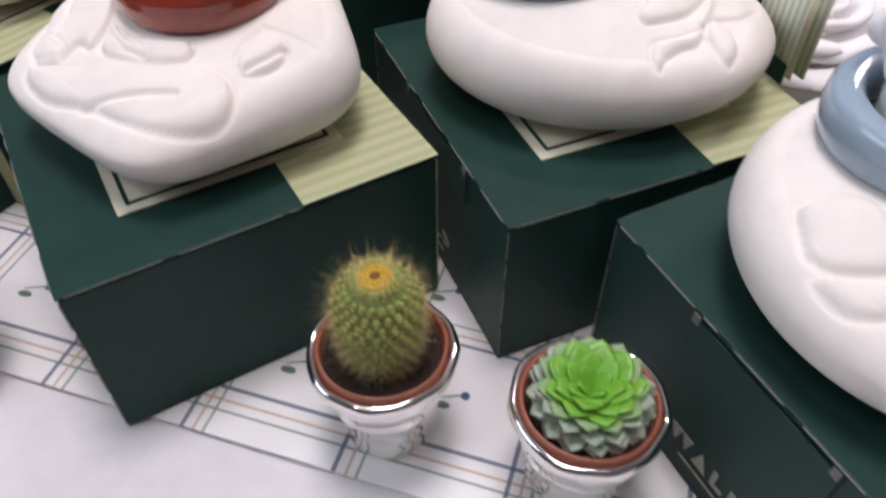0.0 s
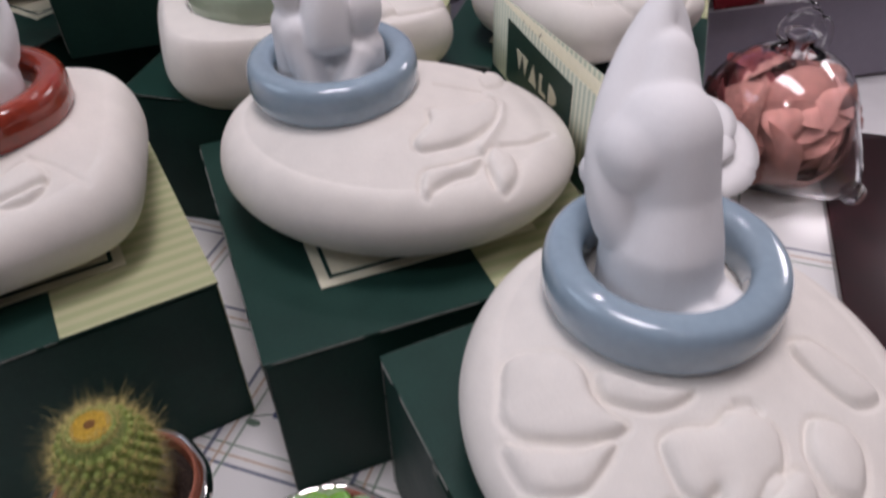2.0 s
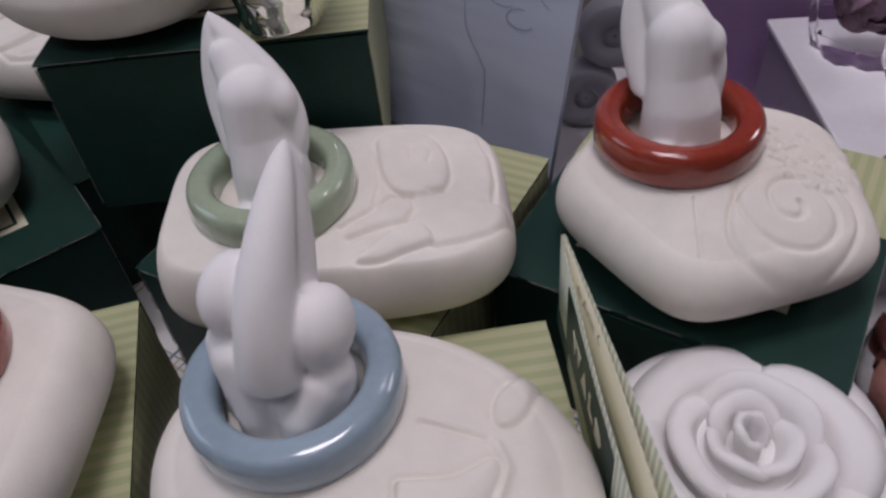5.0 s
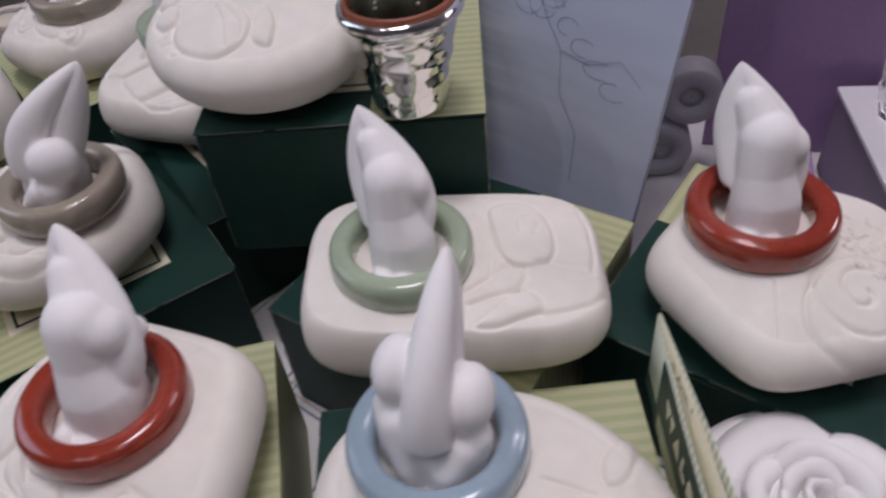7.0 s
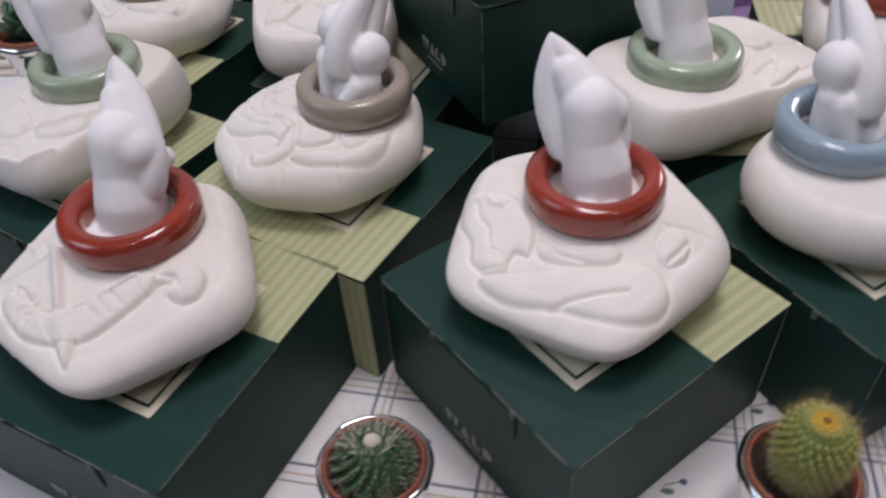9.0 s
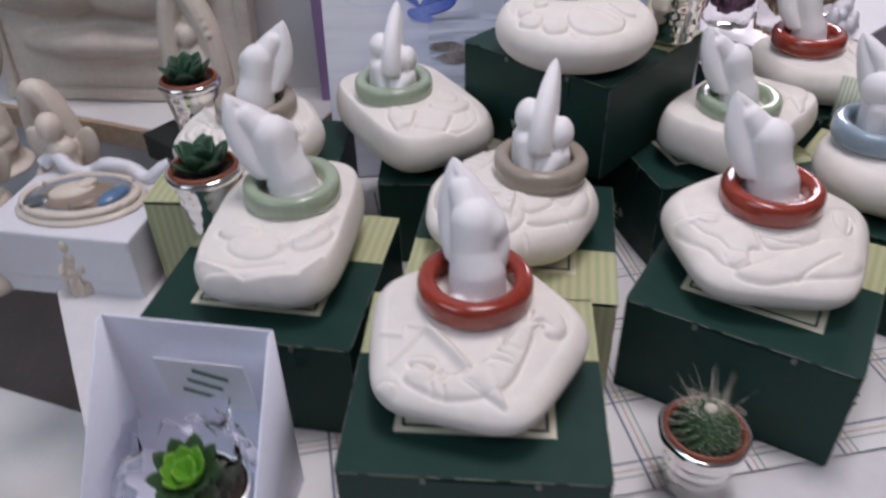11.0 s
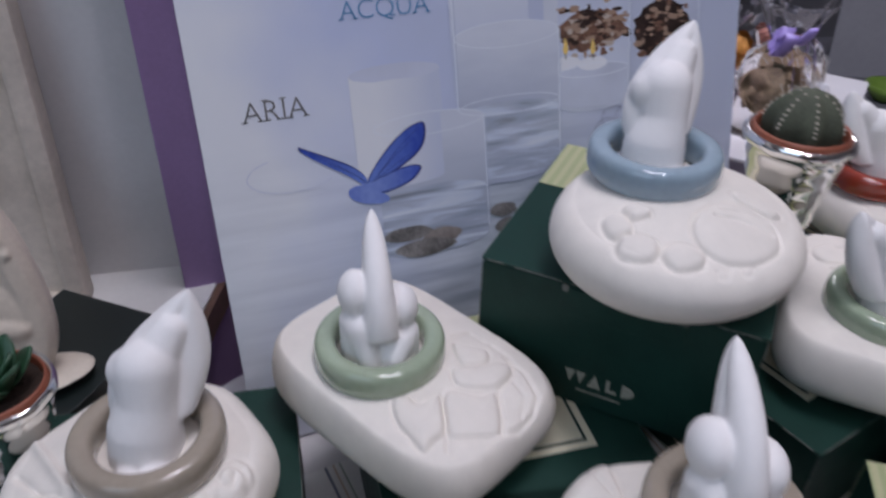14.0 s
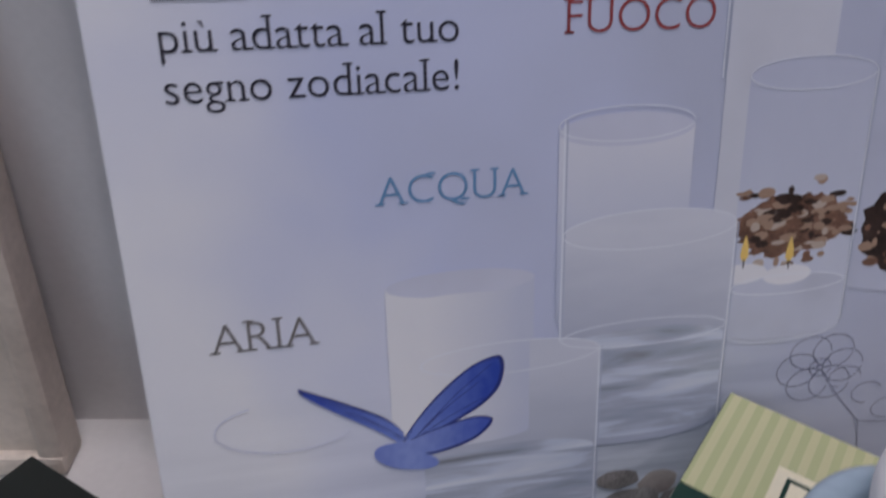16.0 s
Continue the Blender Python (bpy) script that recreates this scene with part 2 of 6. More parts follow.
def box_parts():
    """One gift box with its band on the +x side and its mark on the -x side."""
    ob = new("gift_box")
    tagged(ob, "dark green card gift box with cream striped band and label", "box", "stacked gift boxes")
    h = BOX / 2
    put("body", done(slab(BOX - 0.0012, BOX - 0.0012, BOX_H - 0.0024, 0.0008), "body"), GREEN, ob)
    put("lid", done(slab(BOX, BOX, 0.0011, 0.0004), "lid"), GREEN, ob, pose(0, 0, BOX_H - 0.0013))
    # band on top and down the +x side
    put("striped_band", done(slab(0.055, BOX - 0.0006, 0.0004, 0), "band"), STRIPE, ob, pose(h - 0.0275, 0, BOX_H - 0.0003), "cream and green striped band")
    put("striped_side", done(slab(0.0005, BOX - 0.0012, BOX_H - 0.0035, 0), "side"), STRIPE, ob, pose(h - 0.0005, 0, 0.0005), "cream and green striped side")
    # framed label: cream, dark line, cream
    lab = put("label", done(slab(0.086, 0.086, 0.0005, 0), "label"), CREAM, ob, pose(0, 0, BOX_H), "cream paper label with a dark frame")
    bm = bmesh.new()
    for sx, sy, px, py in ((0.078, 0.0016, 0, 0.0383), (0.078, 0.0016, 0, -0.0383), (0.0016, 0.075, 0.0383, 0), (0.0016, 0.075, -0.0383, 0)):
        bmesh.ops.create_cube(bm, size=1, matrix=Matrix.Translation((px, py, 0.0005)) @ Matrix.Diagonal((sx, sy, 0.0003, 1)))
    put("label_frame", done(bm, "frame"), GREEN, lab)
    # raw card showing along the folded edges
    rnd = random.Random(5)
    bm = bmesh.new()
    y = -h + 0.004
    while y < h - 0.006:
        l = rnd.uniform(0.006, 0.026)
        l = min(l, h - 0.003 - y)
        bmesh.ops.create_cube(bm, size=1, matrix=Matrix.Translation((-h - 0.0001, y + l / 2, BOX_H - 0.0008)) @ Matrix.Diagonal((0.0006, l, 0.0005, 1)))
        y += l + rnd.uniform(0.001, 0.008)
    put("worn_edge", done(bm, "worn"), EDGE, ob, None, "pale raw card along the fold")
    for sx, sy in ((-h, -h), (-h, h), (h, -h), (h, h)):
        bm = bmesh.new()
        z = 0.003
        while z < BOX_H - 0.006:
            l = min(rnd.uniform(0.008, 0.030), BOX_H - 0.003 - z)
            bmesh.ops.create_cube(bm, size=1, matrix=Matrix.Translation((sx * 0.9935, sy * 0.9935, z + l / 2)) @ Matrix.Diagonal((0.0004, 0.0004, l, 1)))
            z += l + rnd.uniform(0.001, 0.010)
        put("worn_corner", done(bm, "worn"), EDGE, ob)
    for sy in (-h, h):
        bm = bmesh.new()
        x = -h + 0.003
        while x < h - 0.058:
            l = min(rnd.uniform(0.012, 0.040), h - 0.056 - x)
            bmesh.ops.create_cube(bm, size=1, matrix=Matrix.Translation((x + l / 2, sy * 1.0014, BOX_H - 0.0008)) @ Matrix.Diagonal((l, 0.0004, 0.0003, 1)))
            x += l + rnd.uniform(0.001, 0.006)
        put("worn_edge", done(bm, "worn"), EDGE, ob)
    # tuck flap on the -x side
    flap = put("tuck_flap", done(slab(0.0007, 0.062, 0.016, 0.0003), "flap"), GREEN, ob, pose(-h - 0.0001, -0.004, BOX_H - 0.0195))
    for sy in (-0.033, 0.025):
        put("slot", done(slab(0.0006, 0.003, 0.004, 0), "slot"), EDGE, ob, pose(-h - 0.0002, sy, BOX_H - 0.006))
    # the maker's mark, as plain shapes: three wedges, a bar and a half disc over a thin line
    bm = bmesh.new()
    for pts in MARKS:
        f = bm.faces.new([bm.verts.new((-h - 0.00012, y / 1000, 0.0150 + z / 1000)) for y, z in pts])
        ext = bmesh.ops.extrude_face_region(bm, geom=[f])
        bmesh.ops.translate(bm, vec=(0.0005, 0, 0), verts=[e for e in ext["geom"] if isinstance(e, bmesh.types.BMVert)])
    bmesh.ops.recalc_face_normals(bm, faces=bm.faces)
    put("printed_mark", done(bm, "mark"), MARK, ob, None, "small cream printed mark")
    return ob


# centre x, y, turn (degrees of the band side), storey
BOXES = [
    (-0.2947, 0.2809, 57.5, 0),
    (-0.0829, 0.2678, 30.5, 0),
    (0.0742, 0.2957, 23.0, 0),
    (0.1683, 0.1761, 26.0, 0),
    (-0.3630, 0.4333, 52.0, 0),
    (-0.2009, 0.3877, 233.2, 0),
    (0.0116, 0.4348, -12.0, 0),
    (0.1690, 0.4615, 75.0, 0),
    (-0.3310, 0.5857, 237.0, 0),
    (-0.1640, 0.5230, 60.0, 0),
    (-0.0650, 0.5020, 19.4, 1),
]
first = box_parts()
x, y, a, s = BOXES[0]
first.matrix_basis = pose(x, y, s * BOX_H, 0, 0, a)
for x, y, a, s in BOXES[1:]:
    copy_thing(first, pose(x, y, s * (BOX_H + 0.0012), 0, 0, a))


# ---- diffusers ----
def outline(kind, a, b, phase=0.0):
    """Radius over the angle for one stone's outline."""
    th = np.linspace(0, 2 * np.pi, 361)[:-1]
    if kind == "oval":
        return th, 1 / np.sqrt((np.cos(th) / a) ** 2 + (np.sin(th) / b) ** 2) * (1 + 0.03 * np.cos(th))
    if kind == "brick":
        p = 4.2
        return th, 1 / (np.abs(np.cos(th) / a) ** p + np.abs(np.sin(th) / b) ** p) ** (1 / p)
    if kind == "five":
        d = np.zeros_like(th)
        for k in range(5):
            c = np.cos(th - phase - 2 * np.pi * (k + 0.5) / 5)
            d += np.maximum(c, 0) ** 7
        return th, a * 0.90 / d ** (1 / 7)
    lobes = 1 + 0.022 * np.cos(th * 7 + 0.6)
    return th, lobes / np.sqrt((np.cos(th) / a) ** 2 + (np.sin(th) / b) ** 2)


def stone_mesh(name, kind, a, b, ring, relief=None, base_r=0.60, height=0.047, slope=0.10, phase=0.0):
    """A rounded pebble with a flat base, a bulging side and a low relief on its top."""
    th, rad = outline(kind, a, b, phase)
    rows = []
    low, crown = height * 0.46, height * (0.86 if kind == "brick" else 0.77)
    rim = 0.90 if kind == "brick" else 0.82
    for t in np.linspace(0, 1, 16)[:-1]:
        rows.append((base_r + (1 - base_r) * np.sin(t * np.pi / 2) ** 0.85, low * (1 - np.cos(t * np.pi / 2)) ** 0.8, 0))
    for t in np.linspace(0, 1, 18)[:-1]:
        rows.append((rim + (1 - rim) * np.cos(t * np.pi / 2) ** 1.15, low + (crown - low) * np.sin(t * np.pi / 2) ** 1.05, 1))
    for t in np.linspace(0, 1, 84):
        rows.append((rim * (1 - t) + 0.004 * t, crown + (height - crown) * (1 - (1 - t) ** 2), 1))
    n, k = len(th), len(rows)
    rr, zz, top = (np.array(v) for v in zip(*rows))
    X = rr[:, None] * rad[None] * np.cos(th)[None]
    Y = rr[:, None] * rad[None] * np.sin(th)[None]
    # the top leans: highest under the ring
    d = np.array(ring) / (np.hypot(*ring) + 1e-9)
    lean = (X * d[0] + Y * d[1]) * slope
    Z = zz[:, None] + lean * np.clip((zz[:, None] - low) / (height - low), 0, 1)
    if relief is not None:
        away = np.hypot(X - ring[0], Y - ring[1])
        Z = Z + relief(X, Y) * top[:, None] * np.clip((away - 0.031) / 0.003, 0, 1)
    verts = np.stack([X, Y, Z], -1).reshape(-1, 3)
    faces = [(s * n + i, s * n + (i + 1) % n, (s + 1) * n + (i + 1) % n, (s + 1) * n + i) for s in range(k - 1) for i in range(n)]
    faces.append(tuple(range(n))[::-1])
    faces.append(tuple((k - 1) * n + i for i in range(n)))
    me = mesh_of(name, verts, faces)
    ht = height + (ring[0] * d[0] + ring[1] * d[1]) * slope
    return me, ht


def ring_mesh():
    prof = []
    for i in range(25):
        p = 2 * math.pi * i / 24
        c, s = math.cos(p), math.sin(p)
        prof.append((0.0265 + 0.0056 * math.copysign(abs(c) ** 0.62, c), 0.0056 + 0.0080 * math.copysign(abs(s) ** 0.72, s)))
    return mesh_of("ring", *lathe(prof, 72))


RING = ring_mesh()


def limb(solid, stops, n=10):
    """A rounded limb through (x, y, z, radius) stops, in centimetres."""
    for p, q in zip(stops, stops[1:]):
        for i in range(n + 1):
            t = i / n
            x, y, z, r = ((1 - t) * u + t * v for u, v in zip(p, q))
            blob(solid, (x * 0.01, y * 0.01, z * 0.01), (r * 0.01,) * 3)


def plaster_figure(m, twist=0):
    """A crouching plaster shape: a leaning hood of two pressed leaves over curled limbs with round tops; the hood may turn aside."""
    solid = ([], [])
    c = 0.01
    if twist:
        # one deep body that leans back and narrows to a neck, a large round top with a stump, a small foot and an elbow behind
        limb(solid, [(0.05, -m * 0.12, 0.2, 1.60), (-0.15, -m * 0.10, 1.4, 1.52), (-0.45, m * 0.12, 2.7, 1.18), (-0.95, m * 0.08, 4.10, 1.28)])
        limb(solid, [(-0.95, m * 0.10, 4.10, 1.22), (-0.95, -m * 0.62, 3.85, 1.00)], 6)
        limb(solid, [(-1.25, m * 0.15, 4.10, 1.05), (-2.15, m * 0.75, 5.25, 0.75)], 6)
        limb(solid, [(0.6, m * 0.72, 0.2, 0.70), (1.62, m * 0.80, 0.40, 0.56)], 6)
        limb(solid, [(0.9, -m * 0.1, 0.1, 0.8), (1.62, -m * 0.10, 0.25, 0.62)], 6)
        limb(solid, [(-1.2, -m * 0.3, 2.6, 0.8), (-2.05, -m * 0.80, 2.7, 0.52)], 6)
    else:
        blob(solid, (-0.35 * c, 0, 1.4 * c), (1.35 * c, 1.30 * c, 2.9 * c), (0, -8, 0))
        blob(solid, (0.15 * c, 0, 0.0 * c), (1.40 * c, 1.90 * c, 2.3 * c))
        # high limb and low limb: from the foot up and back to a round top
        for side, top in ((-m, 4.00), (m, 2.95)):
            limb(solid, [(1.25, side * 0.54, -0.8, 0.62), (1.10, side * 0.62, 0.9, 0.64), (0.45, side * 0.98, top - 1.5, 0.82)])
            blob(solid, (-0.50 * c, side * 1.14 * c, top * c), (1.22 * c, 0.88 * c, 1.16 * c), (side * 4, -16, 0))
            limb(solid, [(0.40, side * 1.22, -1.0, 0.80), (0.10, side * 1.20, top - 1.3, 0.82)])
            limb(solid, [(1.35, side * 0.52, -0.3, 0.58), (1.72, side * 0.52, -0.2, 0.50)], 4)
    n = 80
    line = []
    for i in range(n + 1):
        t = i / n
        x, z = ((1 - t) ** 2 * (-0.9 if twist else 0.25) + 2 * t * (1 - t) * (-2.1 if twist else -0.45) + t * t * (-3.10 if twist else -3.25)) * c, ((1 - t) ** 2 * 1.9 + 2 * t * (1 - t) * 4.2 + t * t * (6.45 if twist else 6.75)) * c
        end = (1 - t ** 7) ** 0.5
        wide = 1.85 if twist else 1.55
        taper = (1 - t ** 2.5) ** 0.85 if twist else (1 - t ** 3.4) ** 0.68
        w = wide * (0.72 + 0.28 * math.sin(math.pi * min(1, 0.10 + t * 0.9))) * taper + 0.22 * end
        th = (0.92 if twist else 0.82) * (1 - 0.42 * t ** 1.4) * end + 0.06
        y = twist * (0.05 + 1.25 * t * t) * c if twist else 0.0
        across = Vector((math.cos(radians(68)), -twist * math.sin(radians(68)), 0)) if twist else Vector((0.913, 0, 0.407))
        line.append((Vector((x, y, z)), across, th * c, t))
        for s in (-1, 1):
            p = Vector((x, y, z)) + across * (s * 0.44 * w * c)
            blob(solid, p, (0.60 * w * c, th * c, 0.34 * c), (0, 0, -68 * twist) if twist else (0, -24, 0))
    me = melted(solid, "figurine", 0.0007, 14)
    # the seam between the two leaves, pressed into both faces of the hood
    pts = np.array([v.co[:] for v in me.vertices])
    mid = np.array([p[:] for p, _, _, _ in line])
    near = np.argmin(((pts[:, None] - mid[None, ::2]) ** 2).sum(-1), axis=1) * 2
    for v, k in zip(me.vertices, near):
        p, across, th, t = line[k]
        if t < 0.30 or t > 0.92:
            continue
        d = v.co - p
        q = across.cross(Vector((0, 0, 1))).normalized()
        off = d.dot(across)
        side = d.dot(q)
        if abs(off) < 0.003 and abs(side) < th * 1.3:
            v.co -= q * math.copysign(0.0013 * min(1.0, (0.92 - t) / 0.3) * math.exp(-(off / 0.0008) ** 2), side)
    return me


FIGURE = {"high": plaster_figure(1), "low": plaster_figure(-1), "left": plaster_figure(-1, -1), "right": plaster_figure(1, 1)}
POSTURE = {"A": ("left", 238, 1.03), "B": ("left", 276, 1.03), "C": ("high", 275, 1.0), "D": ("right", 296, 1.06), "E": ("left", 296, 1.06), "F": ("high", 224, 1.0),
           "G": ("left", 290, 0.97), "H": ("left", 285, 0.97), "I": ("right", 214, 1.0), "J": ("high", 234, 0.95), "K": ("right", 220, 0.97)}


def soft(d, w):
    return 1 / (1 + np.exp(np.clip(d / w, -40, 40)))


# reliefs are given in millimetres round each stone's middle
def pad(cx, cy, rx, ry, turn, h):
    """A raised cushion with a crisp rim and a fine valley round it."""
    def f(X, Y):
        c, s = math.cos(radians(turn)), math.sin(radians(turn))
        u, v = ((X - cx) * c + (Y - cy) * s) / rx, (-(X - cx) * s + (Y - cy) * c) / ry
        q = np.sqrt(u * u + v * v)
        edge = 0.30 / min(rx, ry)
        return h * soft(q - 1, edge) * (0.50 + 0.50 * np.clip(1 - q * q, 0, 1)) - 0.8 * np.exp(-((q - 1 - 2.2 * edge) / (3.2 * edge)) ** 2)
    return "pad", f


def rounded(pts, n=5):
    """A closed smooth line through corner points."""
    out, k = [], len(pts)
    for i in range(k):
        p0, p1, p2, p3 = (np.array(pts[(i + j - 1) % k], float) for j in range(4))
        for q in range(n):
            t = q / n
            out.append(0.5 * (2 * p1 + (p2 - p0) * t + (2 * p0 - 5 * p1 + 4 * p2 - p3) * t * t + (3 * p1 - p0 - 3 * p2 + p3) * t ** 3))
    return out


def shape(pts, h):
    """A raised, softly puffed shape inside a closed line, with a fine valley round it."""
    line = rounded(pts)

    def f(X, Y):
        best = np.full_like(X, 999.0)
        inside = np.zeros(X.shape, bool)
        for (x0, y0), (x1, y1) in zip(line, line[1:] + line[:1]):
            dx, dy = x1 - x0, y1 - y0
            t = np.clip(((X - x0) * dx + (Y - y0) * dy) / (dx * dx + dy * dy + 1e-9), 0, 1)
            best = np.minimum(best, np.hypot(X - x0 - t * dx, Y - y0 - t * dy))
            inside ^= ((y0 > Y) != (y1 > Y)) & (X < dx * (Y - y0) / (dy if abs(dy) > 1e-9 else 1e-9) + x0)
        up = 1.25 * h * (0.45 * (1 - np.exp(-best / 0.9)) + 0.55 * (1 - np.exp(-best / 4.0)))
        return np.where(inside, up, 0.0) - 1.0 * np.exp(-(best / 0.85) ** 2)
    return "pad", f


def cord(pts, w, h):
    """A raised (h > 0) or cut (h < 0) line through points."""
    def f(X, Y):
        best = np.full_like(X, 999.0)
        for (x0, y0), (x1, y1) in zip(pts, pts[1:]):
            dx, dy = x1 - x0, y1 - y0
            t = np.clip(((X - x0) * dx + (Y - y0) * dy) / (dx * dx + dy * dy + 1e-9), 0, 1)
            best = np.minimum(best, np.hypot(X - x0 - t * dx, Y - y0 - t * dy))
        return h * np.exp(-(best / w) ** 2)
    return "line", f


def nubs(cx, cy, r, h):
    """A patch of small curled knobs."""
    rnd = random.Random(8)
    spots = []
    while len(spots) < 46:
        x, y = rnd.uniform(-r, r), rnd.uniform(-r, r)
        if math.hypot(x, y) < r and all(math.hypot(x - a, y - b) > 2.6 for a, b in spots):
            spots.append((x, y))
        elif rnd.random() < 0.004:
            break

    def f(X, Y):
        z = np.zeros_like(X)
        for a, b in spots:
            d = np.hypot(X - cx - a, Y - cy - b)
            z = np.maximum(z, 1.5 * h * np.exp(-((d - 1.1) / 0.62) ** 2))
        return z
    return "line", f


def arc(cx, cy, r0, r1, a0, a1, n=40):
    turn = [radians(a0 + (a1 - a0) * i / n) for i in range(n + 1)]
    return [(cx + (r0 + (r1 - r0) * i / n) * math.cos(a), cy + (r0 + (r1 - r0) * i / n) * math.sin(a)) for i, a in enumerate(turn)]


def relief_of(items):
    def f(X, Y):
        x, y = X * 1000, Y * 1000
        pads = [g(x, y) for kind, g in items if kind == "pad"]
        z = np.max(pads, axis=0) + np.minimum(np.min(pads, axis=0), 0)
        for kind, g in items:
            if kind == "line":
                z = z + g(x, y)
        return z / 1000
    return f


RELIEF = {}
RELIEF["A"] = [
    shape([(23, -48), (18, -40), (28, -29), (32, -18), (31, -5), (23, 7), (15, 13), (14, 18), (18, 25), (27, 22), (37, 13), (46, 2), (48, -10), (45, -24), (38, -36)], 3.0),
    shape([(19, 17), (15, 26), (9, 31), (9, 40), (16, 46), (25, 44), (29, 37), (26, 30), (21, 31), (22, 26), (27, 22)], 3.2),
    cord([(2, -27), (17, -21), (31, -16)], 2.6, 4.2),
    shape([(35, -21), (36, -6), (49, -4), (58, -6), (47, -14)], 4.4),
    cord([(32, -12), (27, 5), (19, 17)], 0.8, 1.8),
    cord([(10, -51), (5, -37), (1, -29)], 1.0, 1.8),
    shape([(15, -43), (14, -38), (19, -30), (24, -31), (22, -39)], 2.6),
    cord([(37, -37), (30, -36), (26, -28)], 0.9, -1.8),
    cord([(41, -32), (33, -31), (31, -23)], 0.9, -1.8),
    cord([(32, -3), (38, 5)], 0.8, -1.6),
    cord([(29, 1), (36, 9)], 0.8, -1.6),
    cord([(26, 6), (32, 13)], 0.8, -1.6),
    shape([(17, -67), (18, -57), (24, -52), (28, -56), (27, -62)], 2.6),
    cord([(-12, -49), (-3, -40), (-8, -36), (-2, -30)], 1.2, 1.6),
    cord([(18, 26), (19, 33), (23, 36)], 1.0, -1.6),
]
RELIEF["B"] = [
    shape([(-10, -56), (-29, -53), (-28, -46), (-22, -36), (-9, -27), (6, -24), (15, -25), (21, -29), (18, -34), (23, -39), (22, -49), (15, -54), (4, -53)], 2.2),
    shape([(11, -48), (15, -43), (19, -39), (24, -38), (26, -41), (25, -48), (19, -51)], 3.0),
    cord([(-19, -47), (-8, -47), (1, -44), (10, -45)], 1.0, -1.6),
    cord([(-21, -47), (-20, -42), (-13, -40), (-10, -36), (-12, -34)], 1.2, 1.4),
    shape([(10, -22), (16, -17), (20, -10), (21, -3), (21, 4), (25, 10), (29, 11), (33, 6), (32, -4), (29, -14), (25, -22), (20, -25)], 2.0),
    cord([(12, -21), (19, -15), (25, -8), (25, 0), (23, 5)], 0.9, -1.4),
    cord([(16, -22), (25, -15), (30, -6)], 0.9, -1.4),
    shape([(26, -52), (25, -46), (28, -32), (30, -17), (34, -2), (33, 11), (36, 22), (43, 27), (51, 26), (57, 20), (60, 8), (56, -6), (48, -22), (42, -38), (33, -49)], 3.0),
    cord([(48, -24), (47, -15), (47, -3), (47, 9)], 1.0, -1.9),
    shape([(21, 29), (17, 34), (20, 41), (26, 42), (32, 38), (35, 30), (32, 26), (27, 26)], 2.0),
    cord([(33, 30), (29, 36), (23, 42)], 0.9, -1.6),
    cord([(15, 33), (17, 44), (21, 55)], 0.9, -1.0),
]
RELIEF["C"] = [
    shape([(11, -24), (16, -14), (15, -8), (21, -5), (29, -1), (37, 8), (41, 5), (40, -6), (36, -13), (29, -21), (20, -26), (14, -28)], 2.2),
    cord([(38, 12), (42, 7), (42, -4), (39, -14), (35, -22)], 1.6, 1.6),
    shape([(15, -37), (15, -44), (18, -46), (20, -42), (26, -37), (33, -33), (36, -25), (34, -26), (26, -31), (19, -34)], 2.2),
    shape([(37, -26), (39, -20), (45, -21), (48, -25), (48, -32), (44, -38), (41, -36), (38, -30)], 2.2),
    cord([(42, -18), (52, -13), (61, -4)], 1.0, -1.7),
    cord([(37, -29), (40, -37)], 0.9, -1.5),
    cord([(16, 11), (25, 12), (34, 13)], 1.0, -1.5),
    shape([(33, 33), (43, 52), (43, 28), (39, 19), (34, 20)], 1.5),
]
RELIEF["D"] = [
    shape([(-7, -50), (-15, -46), (-15, -40), (-10, -32), (-3, -29), (3, -30), (8, -29), (14, -26), (15, -31), (12, -40), (6, -49), (-1, -52)], 2.6),
    shape([(4, -54), (8, -49), (14, -39), (16, -30), (21, -36), (23, -42), (20, -50), (14, -54)], 2.2),
    shape([(-1, -27), (1, -22), (7, -16), (12, -8), (14, -13), (13, -20), (8, -27), (4, -29)], 2.2),
    shape([(20, -21), (19, -15), (21, -8), (19, -2), (23, 5), (29, 6), (37, 1), (40, -6), (42, -11), (38, -15), (34, -14), (35, -18), (32, -21), (28, -22)], 2.4),
    shape([(42, -9), (37, -4), (35, 2), (36, 7), (41, 8), (48, 3), (52, -3), (53, -9), (48, -12)], 3.0),
    shape([(49, 4), (44, 8), (46, 13), (51, 13), (54, 8), (53, 4)], 2.8),
    shape([(26, 16), (29, 23), (35, 25), (42, 21), (45, 16), (42, 11), (36, 10), (31, 11)], 2.4),
    shape([(39, -21), (37, -18), (40, -15), (44, -17), (45, -21), (42, -23)], 2.4),
    shape([(33, -26), (32, -24), (35, -23), (37, -24), (36, -27)], 2.0),
    shape([(8, 22), (7, 30), (15, 36), (24, 40), (26, 31), (19, 25)], 2.0),
    cord([(18, 0), (19, 4), (21, 5)], 1.0, -1.2),
]
